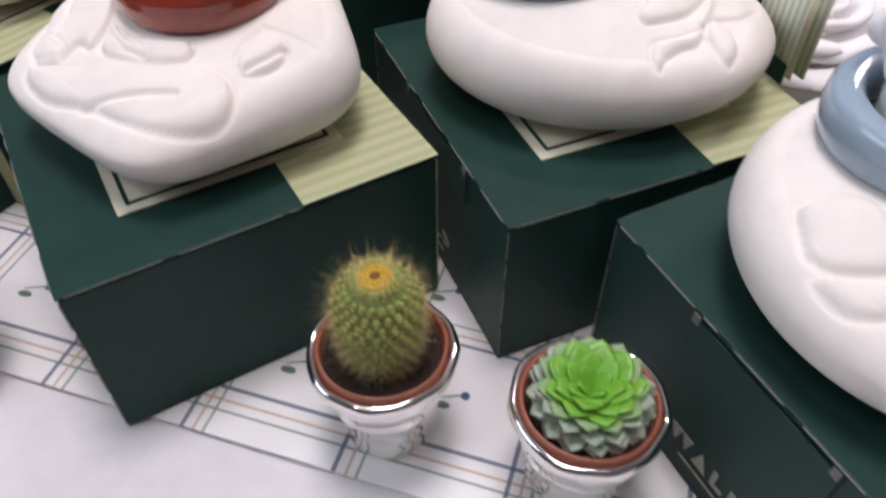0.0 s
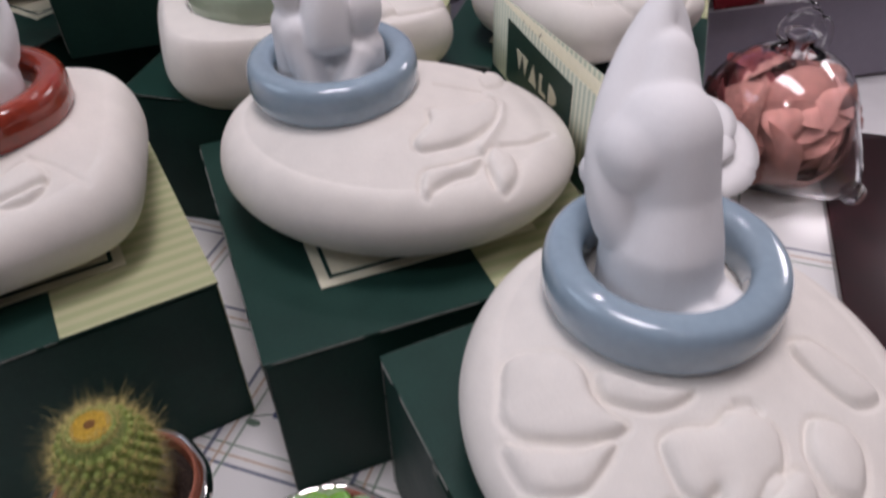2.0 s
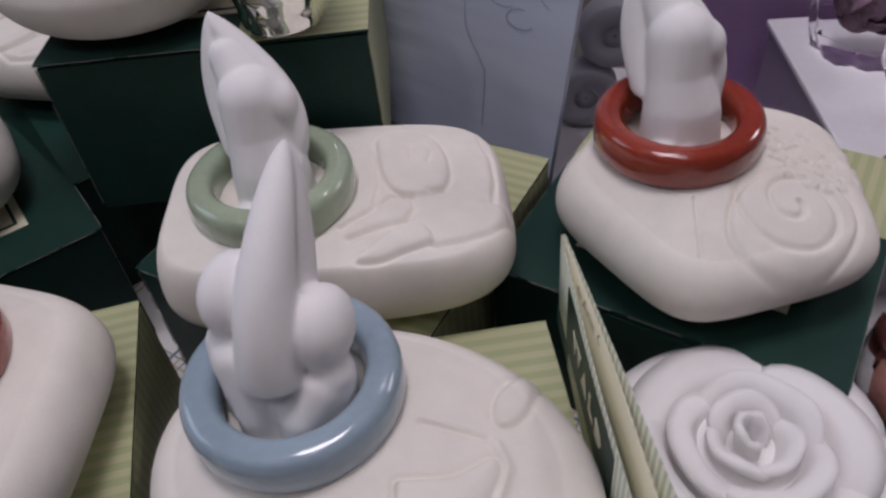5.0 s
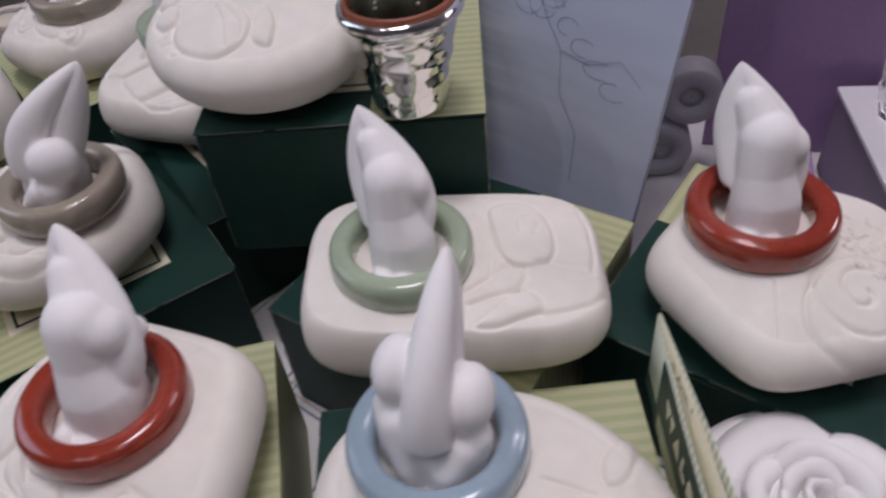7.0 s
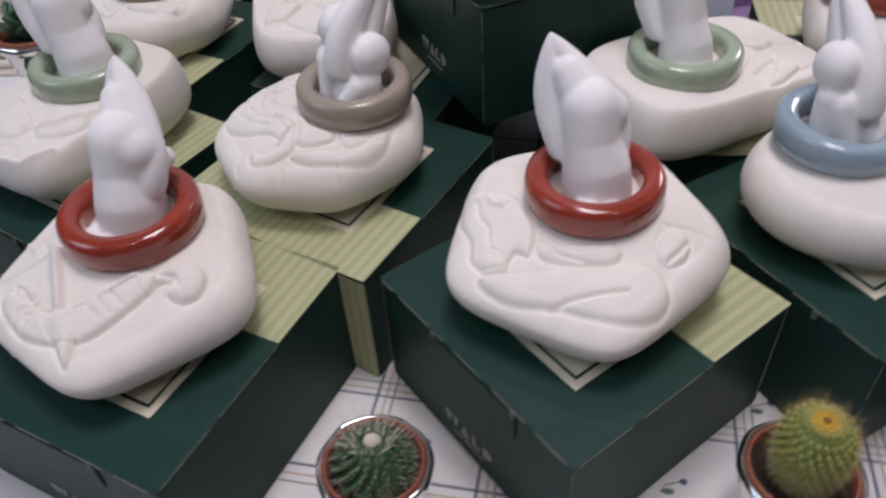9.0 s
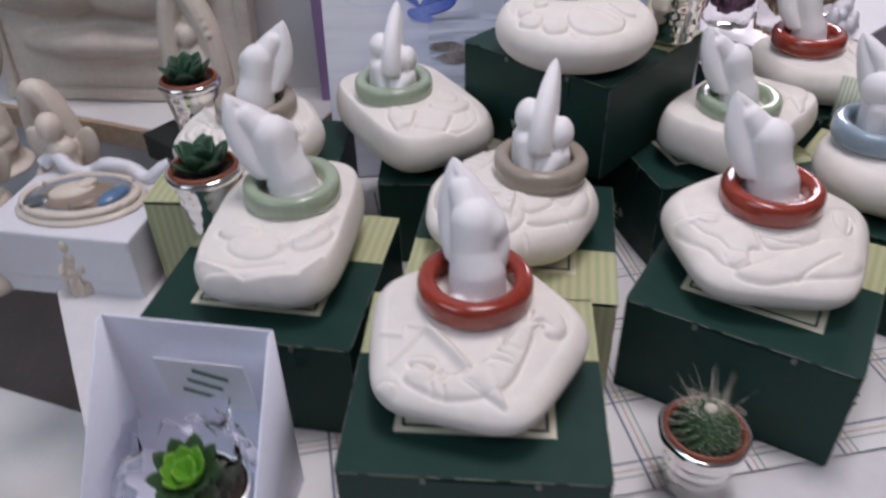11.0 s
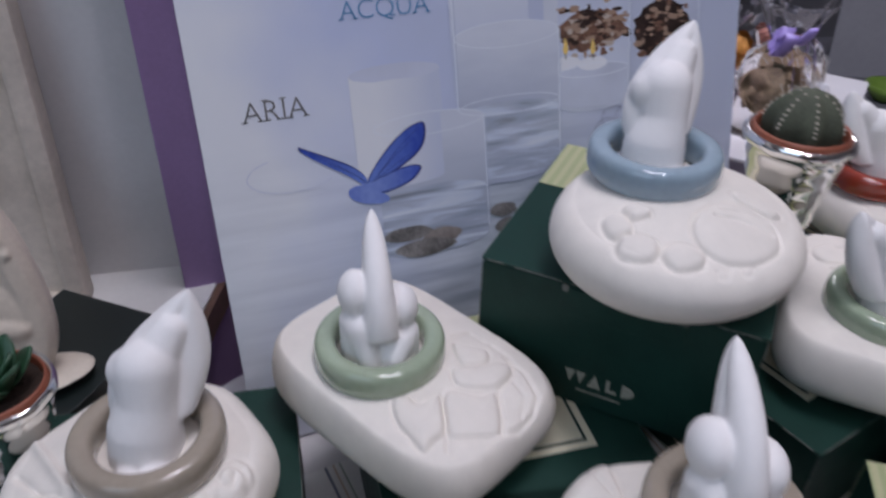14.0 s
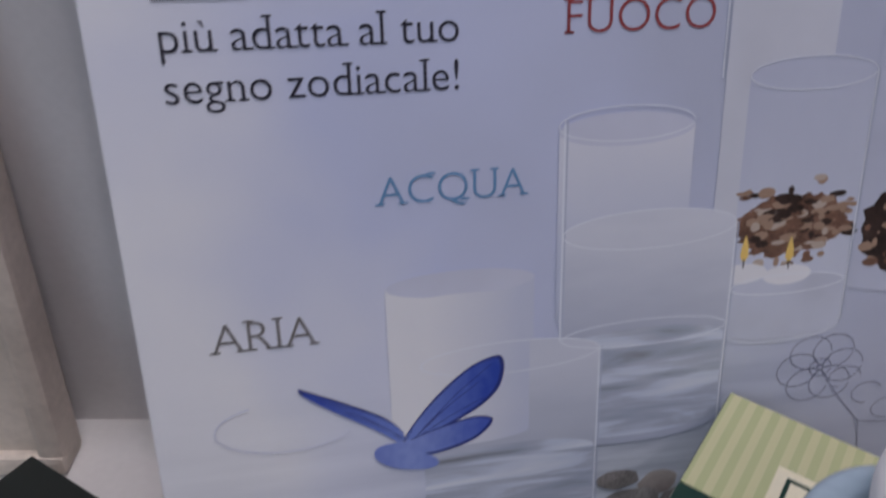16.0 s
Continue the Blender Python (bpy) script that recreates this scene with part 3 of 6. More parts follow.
RELIEF["E"] = [
    pad(-37.8, 5.0, 17.5, 10.7, 86, 2.4), pad(-26.7, 18.8, 13.3, 6.7, 85, 3.0), cord([(-46.1, 49.4), (-63.0, 5.9), (-58.7, -28.1), (-44.4, -38.3)], 1.6, 2.4),
    cord([(-38.2, -12.4), (-28.9, -27.5), (-5.4, -38.3)], 2.2, 2.4), cord([(-48.9, 37.7), (-55.7, 10.5), (-50.8, -15.8)], 1.7, -1.7), pad(-28.4, -29.3, 14.0, 7.9, 139, 2.4),
    pad(-61.6, 21.1, 13.0, 2.0, -94, 2.4),
]
RELIEF["F"] = [
    cord([(21, 8), (13, 13), (11, 20), (16, 25), (20, 29)], 1.3, 2.0),
    shape([(13, 24), (7, 15), (0, 23), (-9, 29), (-10, 35), (-1, 37), (9, 34)], 2.2),
    shape([(14, 39), (4, 39), (-14, 41), (-27, 36), (-32, 30), (-38, 28), (-39, 35), (-32, 44), (-19, 50), (-1, 49), (10, 44)], 2.6),
    shape([(-15, 26), (-30, 22), (-40, 23), (-39, 34), (-27, 38), (-15, 39)], 1.4),
    cord([(19, 46), (20, 53)], 0.9, -1.6),
    cord([(44, 33), (43, 39)], 0.9, -1.4),
    cord([(-10, 50), (-10, 56)], 0.9, -1.2),
    shape([(-2, -74), (-16, -73), (-29, -61), (-13, -40), (-1, -28), (11, -25), (21, -21), (27, -29), (25, -43), (9, -62)], 2.4),
    cord([(-6, -70), (-17, -61), (-5, -37)], 1.2, -1.1),
    cord([(2, -66), (3, -47), (1, -30)], 1.2, -1.1),
    cord([(9, -60), (11, -41), (9, -27)], 1.2, -1.1),
    cord([(23, -45), (18, -36), (16, -25)], 1.2, -1.1),
    shape([(32, -38), (30, -26), (31, -14), (27, -2), (17, 8), (9, 20), (10, 31), (15, 38), (27, 41), (35, 38), (36, 30), (31, 28), (29, 33), (22, 33), (20, 27), (27, 19), (39, 13), (50, 4), (53, -10), (47, -24)], 2.6),
    cord([(37, -30), (40, -14), (33, 2), (19, 13), (15, 26), (19, 34)], 1.2, -1.2),
    cord([(42, -26), (45, -9), (37, 5), (26, 14)], 1.1, -1.1),
    cord([(23, -16), (22, -6), (13, 5), (4, 21)], 1.6, 1.4),
    cord([(41, 30), (47, 36)], 0.9, -1.6),
    cord([(33, -41), (54, -20)], 0.9, -1.2),
]
RELIEF["G"] = [
    shape([(18, 15), (18, 28), (26, 34), (36, 33), (44, 23), (47, 8), (45, -5), (37, -11), (27, -11), (21, -3)], 1.8),
    cord([(32, 10), (32, 18), (37, 21), (41, 16), (38, 9)], 0.9, -1.2),
    cord([(7, -32), (17, -28), (28, -25)], 1.4, -1.8),
    cord([(4, -27), (14, -20), (24, -12), (31, -12), (32, -18), (28, -26)], 1.1, -1.6),
    shape([(9, -42), (18, -34), (28, -26), (35, -27), (38, -32), (37, -36), (26, -40), (18, -43)], 2.2),
    cord([(38, -37), (49, -35), (59, -31), (67, -23)], 1.3, -1.9),
    cord([(38, -9), (48, -8), (61, -12), (67, -16), (68, -22)], 1.1, -1.6),
    cord([(61, 29), (64, 16), (64, -1), (62, -12)], 1.1, -1.7),
    cord([(17, -16), (19, -3), (16, 15), (11, 23)], 1.0, -1.3),
]
RELIEF["H"] = [
    pad(35.3, 10.3, 26.5, 19.2, -65, 2.4), cord(arc(31.4, 12.1, 1.8, 21.7, 91, -500), 1.2, -1.5), cord([(19.3, -21.1), (41.7, -28.5)], 0.5, -1.7),
    nubs(10.3, 33.4, 20.7, 0.9),
]
RELIEF["I"] = [
    cord([(23.6, -45.0), (24.9, -5.2), (8.3, 15.7), (-14.8, 22.0)], 2.2, 2.4), pad(38.3, 0.9, 18.4, 10.2, 101, 2.4), cord(arc(38.5, 2.6, 3.0, 11.2, 120, -280), 1.9, -1.7),
    pad(19.9, 27.2, 11.3, 8.8, 117, 2.4), cord(arc(19.9, 27.2, 2.0, 8.0, 135, -265), 1.7, -1.7), pad(-25.5, 35.5, 9.8, 7.8, -173, 2.4),
    cord(arc(-25.5, 35.5, 1.8, 7.4, 156, -244), 1.5, -1.7), pad(-4.9, 33.3, 14.0, 7.5, 154, 2.4), cord([(36.0, -34.0), (30.9, 1.7), (8.8, 28.0)], 1.5, -1.7),
    pad(54.9, 9.0, 12.2, 6.9, 108, 2.4),
]
RELIEF["J"] = [
    shape([(-16, 29), (-19, 23), (-27, 22), (-29, 12), (-39, 18), (-45, 26), (-45, 32), (-45, 39), (-35, 38), (-25, 36)], 2.4),
    shape([(-33, 13), (-31, 5), (-42, -3), (-45, -10), (-56, -1), (-61, 7), (-55, 17), (-47, 25)], 1.8),
    shape([(-10, -19), (-16, -25), (-24, -30), (-30, -24), (-28, -15), (-23, -11)], 1.8),
    shape([(-22, -7), (-30, -17), (-33, -28), (-41, -29), (-44, -15), (-39, -6), (-32, 0), (-26, -1)], 1.8),
    cord([(-22, -36), (-33, -36), (-43, -28), (-45, -13), (-57, -2), (-61, 4)], 1.0, -1.6),
    cord([(-34, -33), (-46, -33), (-59, -26), (-64, -16), (-65, -3), (-62, 5)], 1.1, -1.7),
    cord([(-44, -24), (-55, -21), (-62, -9)], 1.0, -1.0),
    cord([(-6, -24), (-9, -34), (-19, -35)], 1.0, -1.4),
    cord([(-32, 14), (-41, 20), (-52, 31)], 1.0, -1.6),
    cord([(-15, 30), (-20, 20), (-18, 9)], 1.2, 1.5),
]
RELIEF["K"] = [
    shape([(-7, -22), (1, -15), (13, -12), (27, -14), (34, -24), (31, -36), (23, -42), (11, -45), (0, -43), (-6, -38), (-9, -31)], 1.8),
    cord([(6, -20), (18, -24), (29, -31)], 1.0, -1.2),
    cord([(10, -17), (24, -19), (31, -24)], 1.0, -1.2),
    shape([(-43, -8), (-39, -4), (-33, -6), (-31, -12), (-33, -18), (-39, -19), (-43, -16)], 2.4),
    shape([(-32, -4), (-27, -3), (-21, -8), (-21, -12), (-25, -13), (-31, -12), (-32, -8)], 2.4),
    shape([(-42, -21), (-37, -18), (-30, -20), (-25, -26), (-27, -32), (-32, -34), (-38, -32), (-43, -27)], 2.6),
    shape([(-26, -32), (-19, -29), (-12, -32), (-8, -37), (-11, -42), (-19, -43), (-25, -40)], 2.6),
    cord([(-6, -45), (-7, -48), (-3, -49), (0, -45)], 0.8, -0.9),
    cord([(5, -46), (5, -49), (9, -49), (12, -46)], 0.8, -0.9),
    shape([(24, -3), (34, -5), (41, -11), (44, -17), (37, -20), (29, -15), (23, -9)], 1.8),
]

# name, kind, half sizes, stone centre, turn, ring centre, glaze, storey, height, slope of the top
STONES = [
    ("A", "five", 0.064, 0.064, (-0.2945, 0.2860), 262, (-0.2865, 0.2983), "red", 0, 0.046, 0.20),
    ("B", "five", 0.067, 0.067, (-0.0810, 0.2765), 268, (-0.0747, 0.2853), "red", 0, 0.046, 0.20),
    ("C", "oval", 0.069, 0.053, (0.0745, 0.2945), -2, (0.0531, 0.3051), "blue", 0, 0.047, 0.10),
    ("D", "oval", 0.064, 0.060, (0.1610, 0.1740), -70, (0.1554, 0.1937), "blue", 0, 0.046, 0.18),
    ("E", "brick", 0.064, 0.047, (-0.3530, 0.4360), 54, (-0.3408, 0.4445), "green", 0, 0.047, 0.12),
    ("F", "lobed", 0.060, 0.058, (-0.2050, 0.3895), 180, (-0.1823, 0.3887), "tan", 0, 0.046, 0.12),
    ("G", "brick", 0.070, 0.048, (0.0235, 0.4030), 20, (0.0046, 0.3918), "green", 0, 0.045, 0.08),
    ("H", "five", 0.062, 0.062, (0.1680, 0.4460), -60, (0.1504, 0.4518), "red", 0, 0.046, 0.12),
    ("I", "lobed", 0.060, 0.057, (-0.3335, 0.5790), 180, (-0.3246, 0.5764), "tan", 0, 0.047, 0.12),
    ("J", "brick", 0.069, 0.050, (-0.2040, 0.5440), 93, (-0.2151, 0.5543), "green", 0, 0.047, 0.08),
    ("K", "oval", 0.0610, 0.0555, (-0.0990, 0.4735), -30, (-0.0901, 0.4952), "blue", 1, 0.047, 0.12),
]
SHAPE = {"five": "five-sided", "oval": "oval", "brick": "rounded rectangular", "lobed": "scalloped round"}
TOP = BOX_H + 0.0012
for key, kind, a, b, (cx, cy), turn, (gx, gy), glaze, storey, high, slope in STONES:
    base = TOP * (1 + storey)
    rel = Matrix.Rotation(radians(-turn), 2) @ Vector((gx - cx, gy - cy))
    dif = thing("aroma_diffuser", pose(cx, cy, base, 0, 0, turn), f"cream bisque {SHAPE[kind]} aroma stone with a glossy {glaze} ring", "diffuser", "aroma stones on boxes")
    me, ht = stone_mesh("stone", kind, a, b, (rel.x, rel.y), relief_of(RELIEF[key]), height=high, slope=slope, phase=radians(36) if key == "H" else 0.0)
    put("stone", me, BISQUE, dif)
    rm = RING.copy()
    put("ring", rm, GLAZE[glaze], dif, pose(rel.x, rel.y, ht - 0.004), f"glossy {glaze} glazed ring")
    posture, fig, size = POSTURE[key]
    fg = put("figurine", FIGURE[posture], PLASTER, None, pose(gx, gy, base + ht - 0.006, 0, 0, fig) @ Matrix.Scale(size, 4))
    tagged(fg, "matt white plaster crouching winged figurine standing in the ring", "figurine", "figurines in rings")

# ---- poster ----
pn = Vector((-0.3867344, -0.88586933, 0.25626557)).normalized()
px = Vector((0, 0, 1)).cross(pn).normalized()
py = pn.cross(px)
POSTER = Matrix.Translation((-0.13486574, 0.66099473, 0.21549336)) @ Matrix((px, py, pn)).transposed().to_4x4()


def poster_print():
    """Pale blue print: grey-white on the left, a blue cloud in the middle, a grey sea at the foot."""
    m = mat("poster_print", (0.5, 0.55, 0.7), 0.30)
    nt = m.node_tree
    b = nt.nodes["Principled BSDF"]
    tc, sep = nt.nodes.new("ShaderNodeTexCoord"), nt.nodes.new("ShaderNodeSeparateXYZ")
    nt.links.new(tc.outputs["Object"], sep.inputs[0])
    nz = nt.nodes.new("ShaderNodeTexNoise")
    nz.inputs["Scale"].default_value, nz.inputs["Detail"].default_value = 9, 3
    nt.links.new(tc.outputs["Object"], nz.inputs["Vector"])
    gr = nt.nodes.new("ShaderNodeMapRange")
    gr.inputs["From Min"].default_value, gr.inputs["From Max"].default_value = -0.18, 0.02
    nt.links.new(sep.outputs[0], gr.inputs["Value"])
    ad = nt.nodes.new("ShaderNodeMath")
    ad.operation = "MULTIPLY_ADD"
    ad.inputs[1].default_value, ad.inputs[2].default_value = 1.3, -0.65
    nt.links.new(nz.outputs["Fac"], ad.inputs[0])
    sm = nt.nodes.new("ShaderNodeMath")
    sm.operation, sm.use_clamp = "ADD", True
    nt.links.new(ad.outputs[0], sm.inputs[0]), nt.links.new(gr.outputs["Result"], sm.inputs[1])
    ramp = nt.nodes.new("ShaderNodeValToRGB")
    ramp.color_ramp.elements[0].color = (0.80, 0.81, 0.85, 1)
    ramp.color_ramp.elements[1].color = (0.49, 0.53, 0.67, 1)
    e = ramp.color_ramp.elements.new(0.55)
    e.color = (0.56, 0.61, 0.81, 1)
    nt.links.new(sm.outputs[0], ramp.inputs[0])
    # sea at the foot
    sx = nt.nodes.new("ShaderNodeMapping")
    sx.inputs["Scale"].default_value = (6, 60, 1)
    nt.links.new(tc.outputs["Object"], sx.inputs["Vector"])
    n2 = nt.nodes.new("ShaderNodeTexNoise")
    n2.inputs["Scale"].default_value, n2.inputs["Detail"].default_value = 1.6, 5
    nt.links.new(sx.outputs["Vector"], n2.inputs["Vector"])
    r2 = nt.nodes.new("ShaderNodeValToRGB")
    r2.color_ramp.elements[0].position, r2.color_ramp.elements[0].color = 0.35, (0.33, 0.37, 0.44, 1)
    r2.color_ramp.elements[1].position, r2.color_ramp.elements[1].color = 0.62, (0.68, 0.72, 0.79, 1)
    nt.links.new(n2.outputs["Fac"], r2.inputs[0])
    fy = nt.nodes.new("ShaderNodeMapRange")
    fy.inputs["From Min"].default_value, fy.inputs["From Max"].default_value = -0.03, -0.09
    nt.links.new(sep.outputs[1], fy.inputs["Value"])
    fx = nt.nodes.new("ShaderNodeMapRange")
    fx.inputs["From Min"].default_value, fx.inputs["From Max"].default_value = -0.12, 0.0
    fx.inputs["To Min"].default_value = 0.25
    nt.links.new(sep.outputs[0], fx.inputs["Value"])
    f2 = nt.nodes.new("ShaderNodeMapRange")
    f2.inputs["From Min"].default_value, f2.inputs["From Max"].default_value = 0.03, 0.09
    f2.inputs["To Min"].default_value, f2.inputs["To Max"].default_value = 1.0, 0.12
    nt.links.new(sep.outputs[0], f2.inputs["Value"])
    m0 = nt.nodes.new("ShaderNodeMath")
    m0.operation = "MULTIPLY"
    nt.links.new(f2.outputs["Result"], m0.inputs[0]), nt.links.new(fx.outputs["Result"], m0.inputs[1])
    ml = nt.nodes.new("ShaderNodeMath")
    ml.operation = "MULTIPLY"
    nt.links.new(fy.outputs["Result"], ml.inputs[0]), nt.links.new(m0.outputs[0], ml.inputs[1])
    mx = nt.nodes.new("ShaderNodeMix")
    mx.data_type = "RGBA"
    nt.links.new(ml.outputs[0], mx.inputs[0])
    nt.links.new(ramp.outputs[0], mx.inputs[6]), nt.links.new(r2.outputs[0], mx.inputs[7])
    nt.links.new(mx.outputs[2], b.inputs["Base Color"])
    return m


def ink(name, colour, rough=0.3, stain=0.1, scale=300, grain=0.0):
    return mat(name, colour, rough, grain=grain, scale=scale, stain=stain)


poster = thing("poster", POSTER, "tall glossy pale blue printed poster board leaning behind the stones", "poster")
PX0 = 0.0865
put("board", done(slab(0.357, 0.445, 0.004, 0.0004), "board"), poster_print(), poster, pose(PX0, -0.001, -0.0042))
level = [0.0]


def flat(name, pts, material, lift=None):
    """One printed shape, laid a hair above the one before."""
    level[0] += 0.0000008
    z = 0.00005 + (level[0] if lift is None else lift)
    return put(name, mesh_of(name, [(x, y, z) for x, y in pts], [tuple(range(len(pts)))], False), material, poster)


def oval(cx, cy, rx, ry, n=40, a0=0, a1=360):
    return [(cx + rx * math.cos(radians(a0 + (a1 - a0) * i / n)), cy + ry * math.sin(radians(a0 + (a1 - a0) * i / n))) for i in range(n + (a1 - a0 < 360))]


def stroke(name, pts, w, material):
    """A printed line of even width."""
    level[0] += 0.0000008
    z = 0.00005 + level[0]
    verts, faces = [], []
    for i, (x, y) in enumerate(pts):
        x0, y0 = pts[max(0, i - 1)]
        x1, y1 = pts[min(len(pts) - 1, i + 1)]
        l = math.hypot(x1 - x0, y1 - y0) or 1
        nx, ny = -(y1 - y0) / l * w / 2, (x1 - x0) / l * w / 2
        verts += [(x + nx, y + ny, z), (x - nx, y - ny, z)]
        if i:
            faces.append((2 * i - 2, 2 * i - 1, 2 * i + 1, 2 * i))
    return put(name, mesh_of(name, verts, faces, False), material, poster)


def cylinder_shape(x0, x1, y0, y1, bow):
    """Outline of an upright cylinder drawn in a picture."""
    cx, rx = (x0 + x1) / 2, (x1 - x0) / 2
    return oval(cx, y1, rx, bow, 20, 0, 180) + oval(cx, y0, rx, bow, 20, 180, 360)


def faded(name, first, last, axis, at, to, mottle=0.12, scale=(30, 30)):
    """A print that runs softly from one colour to another along x (0), y (1) or away from the middle line (2), with cloudy unevenness."""
    m = ink(name, first)
    nt = m.node_tree
    tc, sep, mp = nt.nodes.new("ShaderNodeTexCoord"), nt.nodes.new("ShaderNodeSeparateXYZ"), nt.nodes.new("ShaderNodeMapping")
    nt.links.new(tc.outputs["Object"], sep.inputs[0]), nt.links.new(tc.outputs["Object"], mp.inputs["Vector"])
    mp.inputs["Scale"].default_value = (*scale, 1)
    nz = nt.nodes.new("ShaderNodeTexNoise")
    nz.inputs["Scale"].default_value, nz.inputs["Detail"].default_value = 1.0, 5
    nt.links.new(mp.outputs["Vector"], nz.inputs["Vector"])
    run = nt.nodes.new("ShaderNodeMapRange")
    run.inputs["From Min"].default_value, run.inputs["From Max"].default_value = at, to
    value = sep.outputs[min(axis, 1)]
    if axis == 2:
        far = nt.nodes.new("ShaderNodeMath")
        far.operation = "ABSOLUTE"
        nt.links.new(sep.outputs[0], far.inputs[0])
        value = far.outputs[0]
    nt.links.new(value, run.inputs["Value"])
    sway = nt.nodes.new("ShaderNodeMath")
    sway.operation = "MULTIPLY_ADD"
    sway.inputs[1].default_value, sway.inputs[2].default_value = 4 * mottle, -2 * mottle
    nt.links.new(nz.outputs["Fac"], sway.inputs[0])
    total = nt.nodes.new("ShaderNodeMath")
    total.operation, total.use_clamp = "ADD", True
    nt.links.new(run.outputs["Result"], total.inputs[0]), nt.links.new(sway.outputs[0], total.inputs[1])
    mx = nt.nodes.new("ShaderNodeMix")
    mx.data_type = "RGBA"
    mx.inputs[6].default_value, mx.inputs[7].default_value = (*first, 1), (*last, 1)
    nt.links.new(total.outputs[0], mx.inputs[0])
    nt.links.new(mx.outputs[2], nt.nodes["Principled BSDF"].inputs["Base Color"])
    return m


WAX = ink("candle_print", (0.78, 0.79, 0.84))
WAX_FAR = ink("far_candle_print", (0.64, 0.67, 0.76))
WAX_TOP = ink("candle_top_print", (0.62, 0.65, 0.78))
GLASS1 = ink("glass_print", (0.54, 0.58, 0.72), stain=0.2, scale=200)
GLASS2 = ink("glass_print_light", (0.60, 0.64, 0.77), stain=0.2, scale=200)
RIM = ink("glass_rim_print", (0.78, 0.82, 0.90))
SHADE = ink("glass_shade_print", (0.44, 0.49, 0.62))
WAX_NEAR = faded("near_candle_print", (0.79, 0.80, 0.84), (0.57, 0.61, 0.75), 0, 0.008, 0.046)
WAX_MID = faded("middle_candle_print", (0.72, 0.74, 0.82), (0.52, 0.57, 0.72), 1, 0.052, -0.004)
GLASS_MID = faded("middle_glass_print", (0.66, 0.69, 0.78), (0.44, 0.48, 0.60), 1, 0.014, -0.034, 0.16, (25, 90))
GLASS_BACK = faded("back_glass_print", (0.52, 0.56, 0.70), (0.62, 0.66, 0.78), 1, 0.066, -0.03, 0.16, (60, 25))
GLASS_NEAR = faded("near_glass_print", (0.63, 0.66, 0.76), (0.43, 0.47, 0.57), 1, -0.036, -0.085, 0.16, (25, 90))


def sea_print():
    """Printed water: long pale and dark streaks with a brown stony shore in the lower half."""
    m = ink("sea_print", (0.5, 0.55, 0.65))
    nt = m.node_tree
    tc, mp = nt.nodes.new("ShaderNodeTexCoord"), nt.nodes.new("ShaderNodeMapping")
    mp.inputs["Scale"].default_value = (11, 105, 1)
    nt.links.new(tc.outputs["Object"], mp.inputs["Vector"])
    nz = nt.nodes.new("ShaderNodeTexNoise")
    nz.inputs["Scale"].default_value, nz.inputs["Detail"].default_value, nz.inputs["Distortion"].default_value = 1.5, 6, 0.6
    nt.links.new(mp.outputs["Vector"], nz.inputs["Vector"])
    rp = nt.nodes.new("ShaderNodeValToRGB")
    for e, (at, col) in zip([rp.color_ramp.elements[0], rp.color_ramp.elements[1]] + [rp.color_ramp.elements.new(v) for v in (0.44, 0.50, 0.56)],
                            ((0.30, (0.24, 0.25, 0.28)), (0.70, (0.72, 0.76, 0.85)), (0.42, (0.37, 0.42, 0.53)), (0.50, (0.44, 0.48, 0.58)), (0.56, (0.57, 0.63, 0.76)))):
        e.position, e.color = at, (*col, 1)
    nt.links.new(nz.outputs["Fac"], rp.inputs[0])
    nt.links.new(rp.outputs[0], nt.nodes["Principled BSDF"].inputs["Base Color"])
    return m


SEA = sea_print()
ROCK = ink("rock_print", (0.30, 0.28, 0.27), stain=0.7, scale=900, grain=0.5)
SHELL = faded("shell_print", (0.42, 0.37, 0.34), (0.20, 0.17, 0.16), 1, -0.096, -0.112, 0.25, (300, 300))
BARK = ink("bark_print", (0.24, 0.13, 0.09), stain=0.7, scale=1400, grain=0.6)
BARK2 = ink("dark_bark_print", (0.05, 0.03, 0.025), stain=0.7, scale=1400, grain=0.7)
FLAME = ink("flame_print", (0.85, 0.60, 0.18))
LINE = ink("line_print", (0.20, 0.21, 0.30))
INK = ink("text_print", (0.035, 0.035, 0.05))
GREYINK = ink("grey_text_print", (0.20, 0.19, 0.19))
BLUEINK = ink("blue_text_print", (0.13, 0.30, 0.52))
REDINK = ink("red_text_print", (0.30, 0.05, 0.05))
WING = faded("wing_print", (0.15, 0.23, 0.62), (0.035, 0.075, 0.42), 2, 0.002, 0.034, 0.2, (260, 160))
WING2 = faded("pale_wing_print", (0.22, 0.30, 0.66), (0.07, 0.12, 0.50), 2, 0.000, 0.030, 0.22, (300, 200))
WINGRIM = ink("wing_rim_print", (0.03, 0.045, 0.22))

flat("candle_print", cylinder_shape(0.118, 0.160, -0.02, 0.16, 0.006), WAX_FAR)
flat("glass_print", cylinder_shape(0.1276, 0.1786, -0.036, 0.066, 0.006), GLASS_BACK)
flat("glass_print", cylinder_shape(0.179, 0.232, -0.018, 0.10, 0.006), GLASS1)


def ragged(cx, cy, rx, ry, seed, n=18):
    r = random.Random(seed)
    return [(cx + rx * math.cos(2 * math.pi * i / n) * r.uniform(0.86, 1.06), cy + ry * math.sin(2 * math.pi * i / n) * r.uniform(0.84, 1.08)) for i in range(n)]


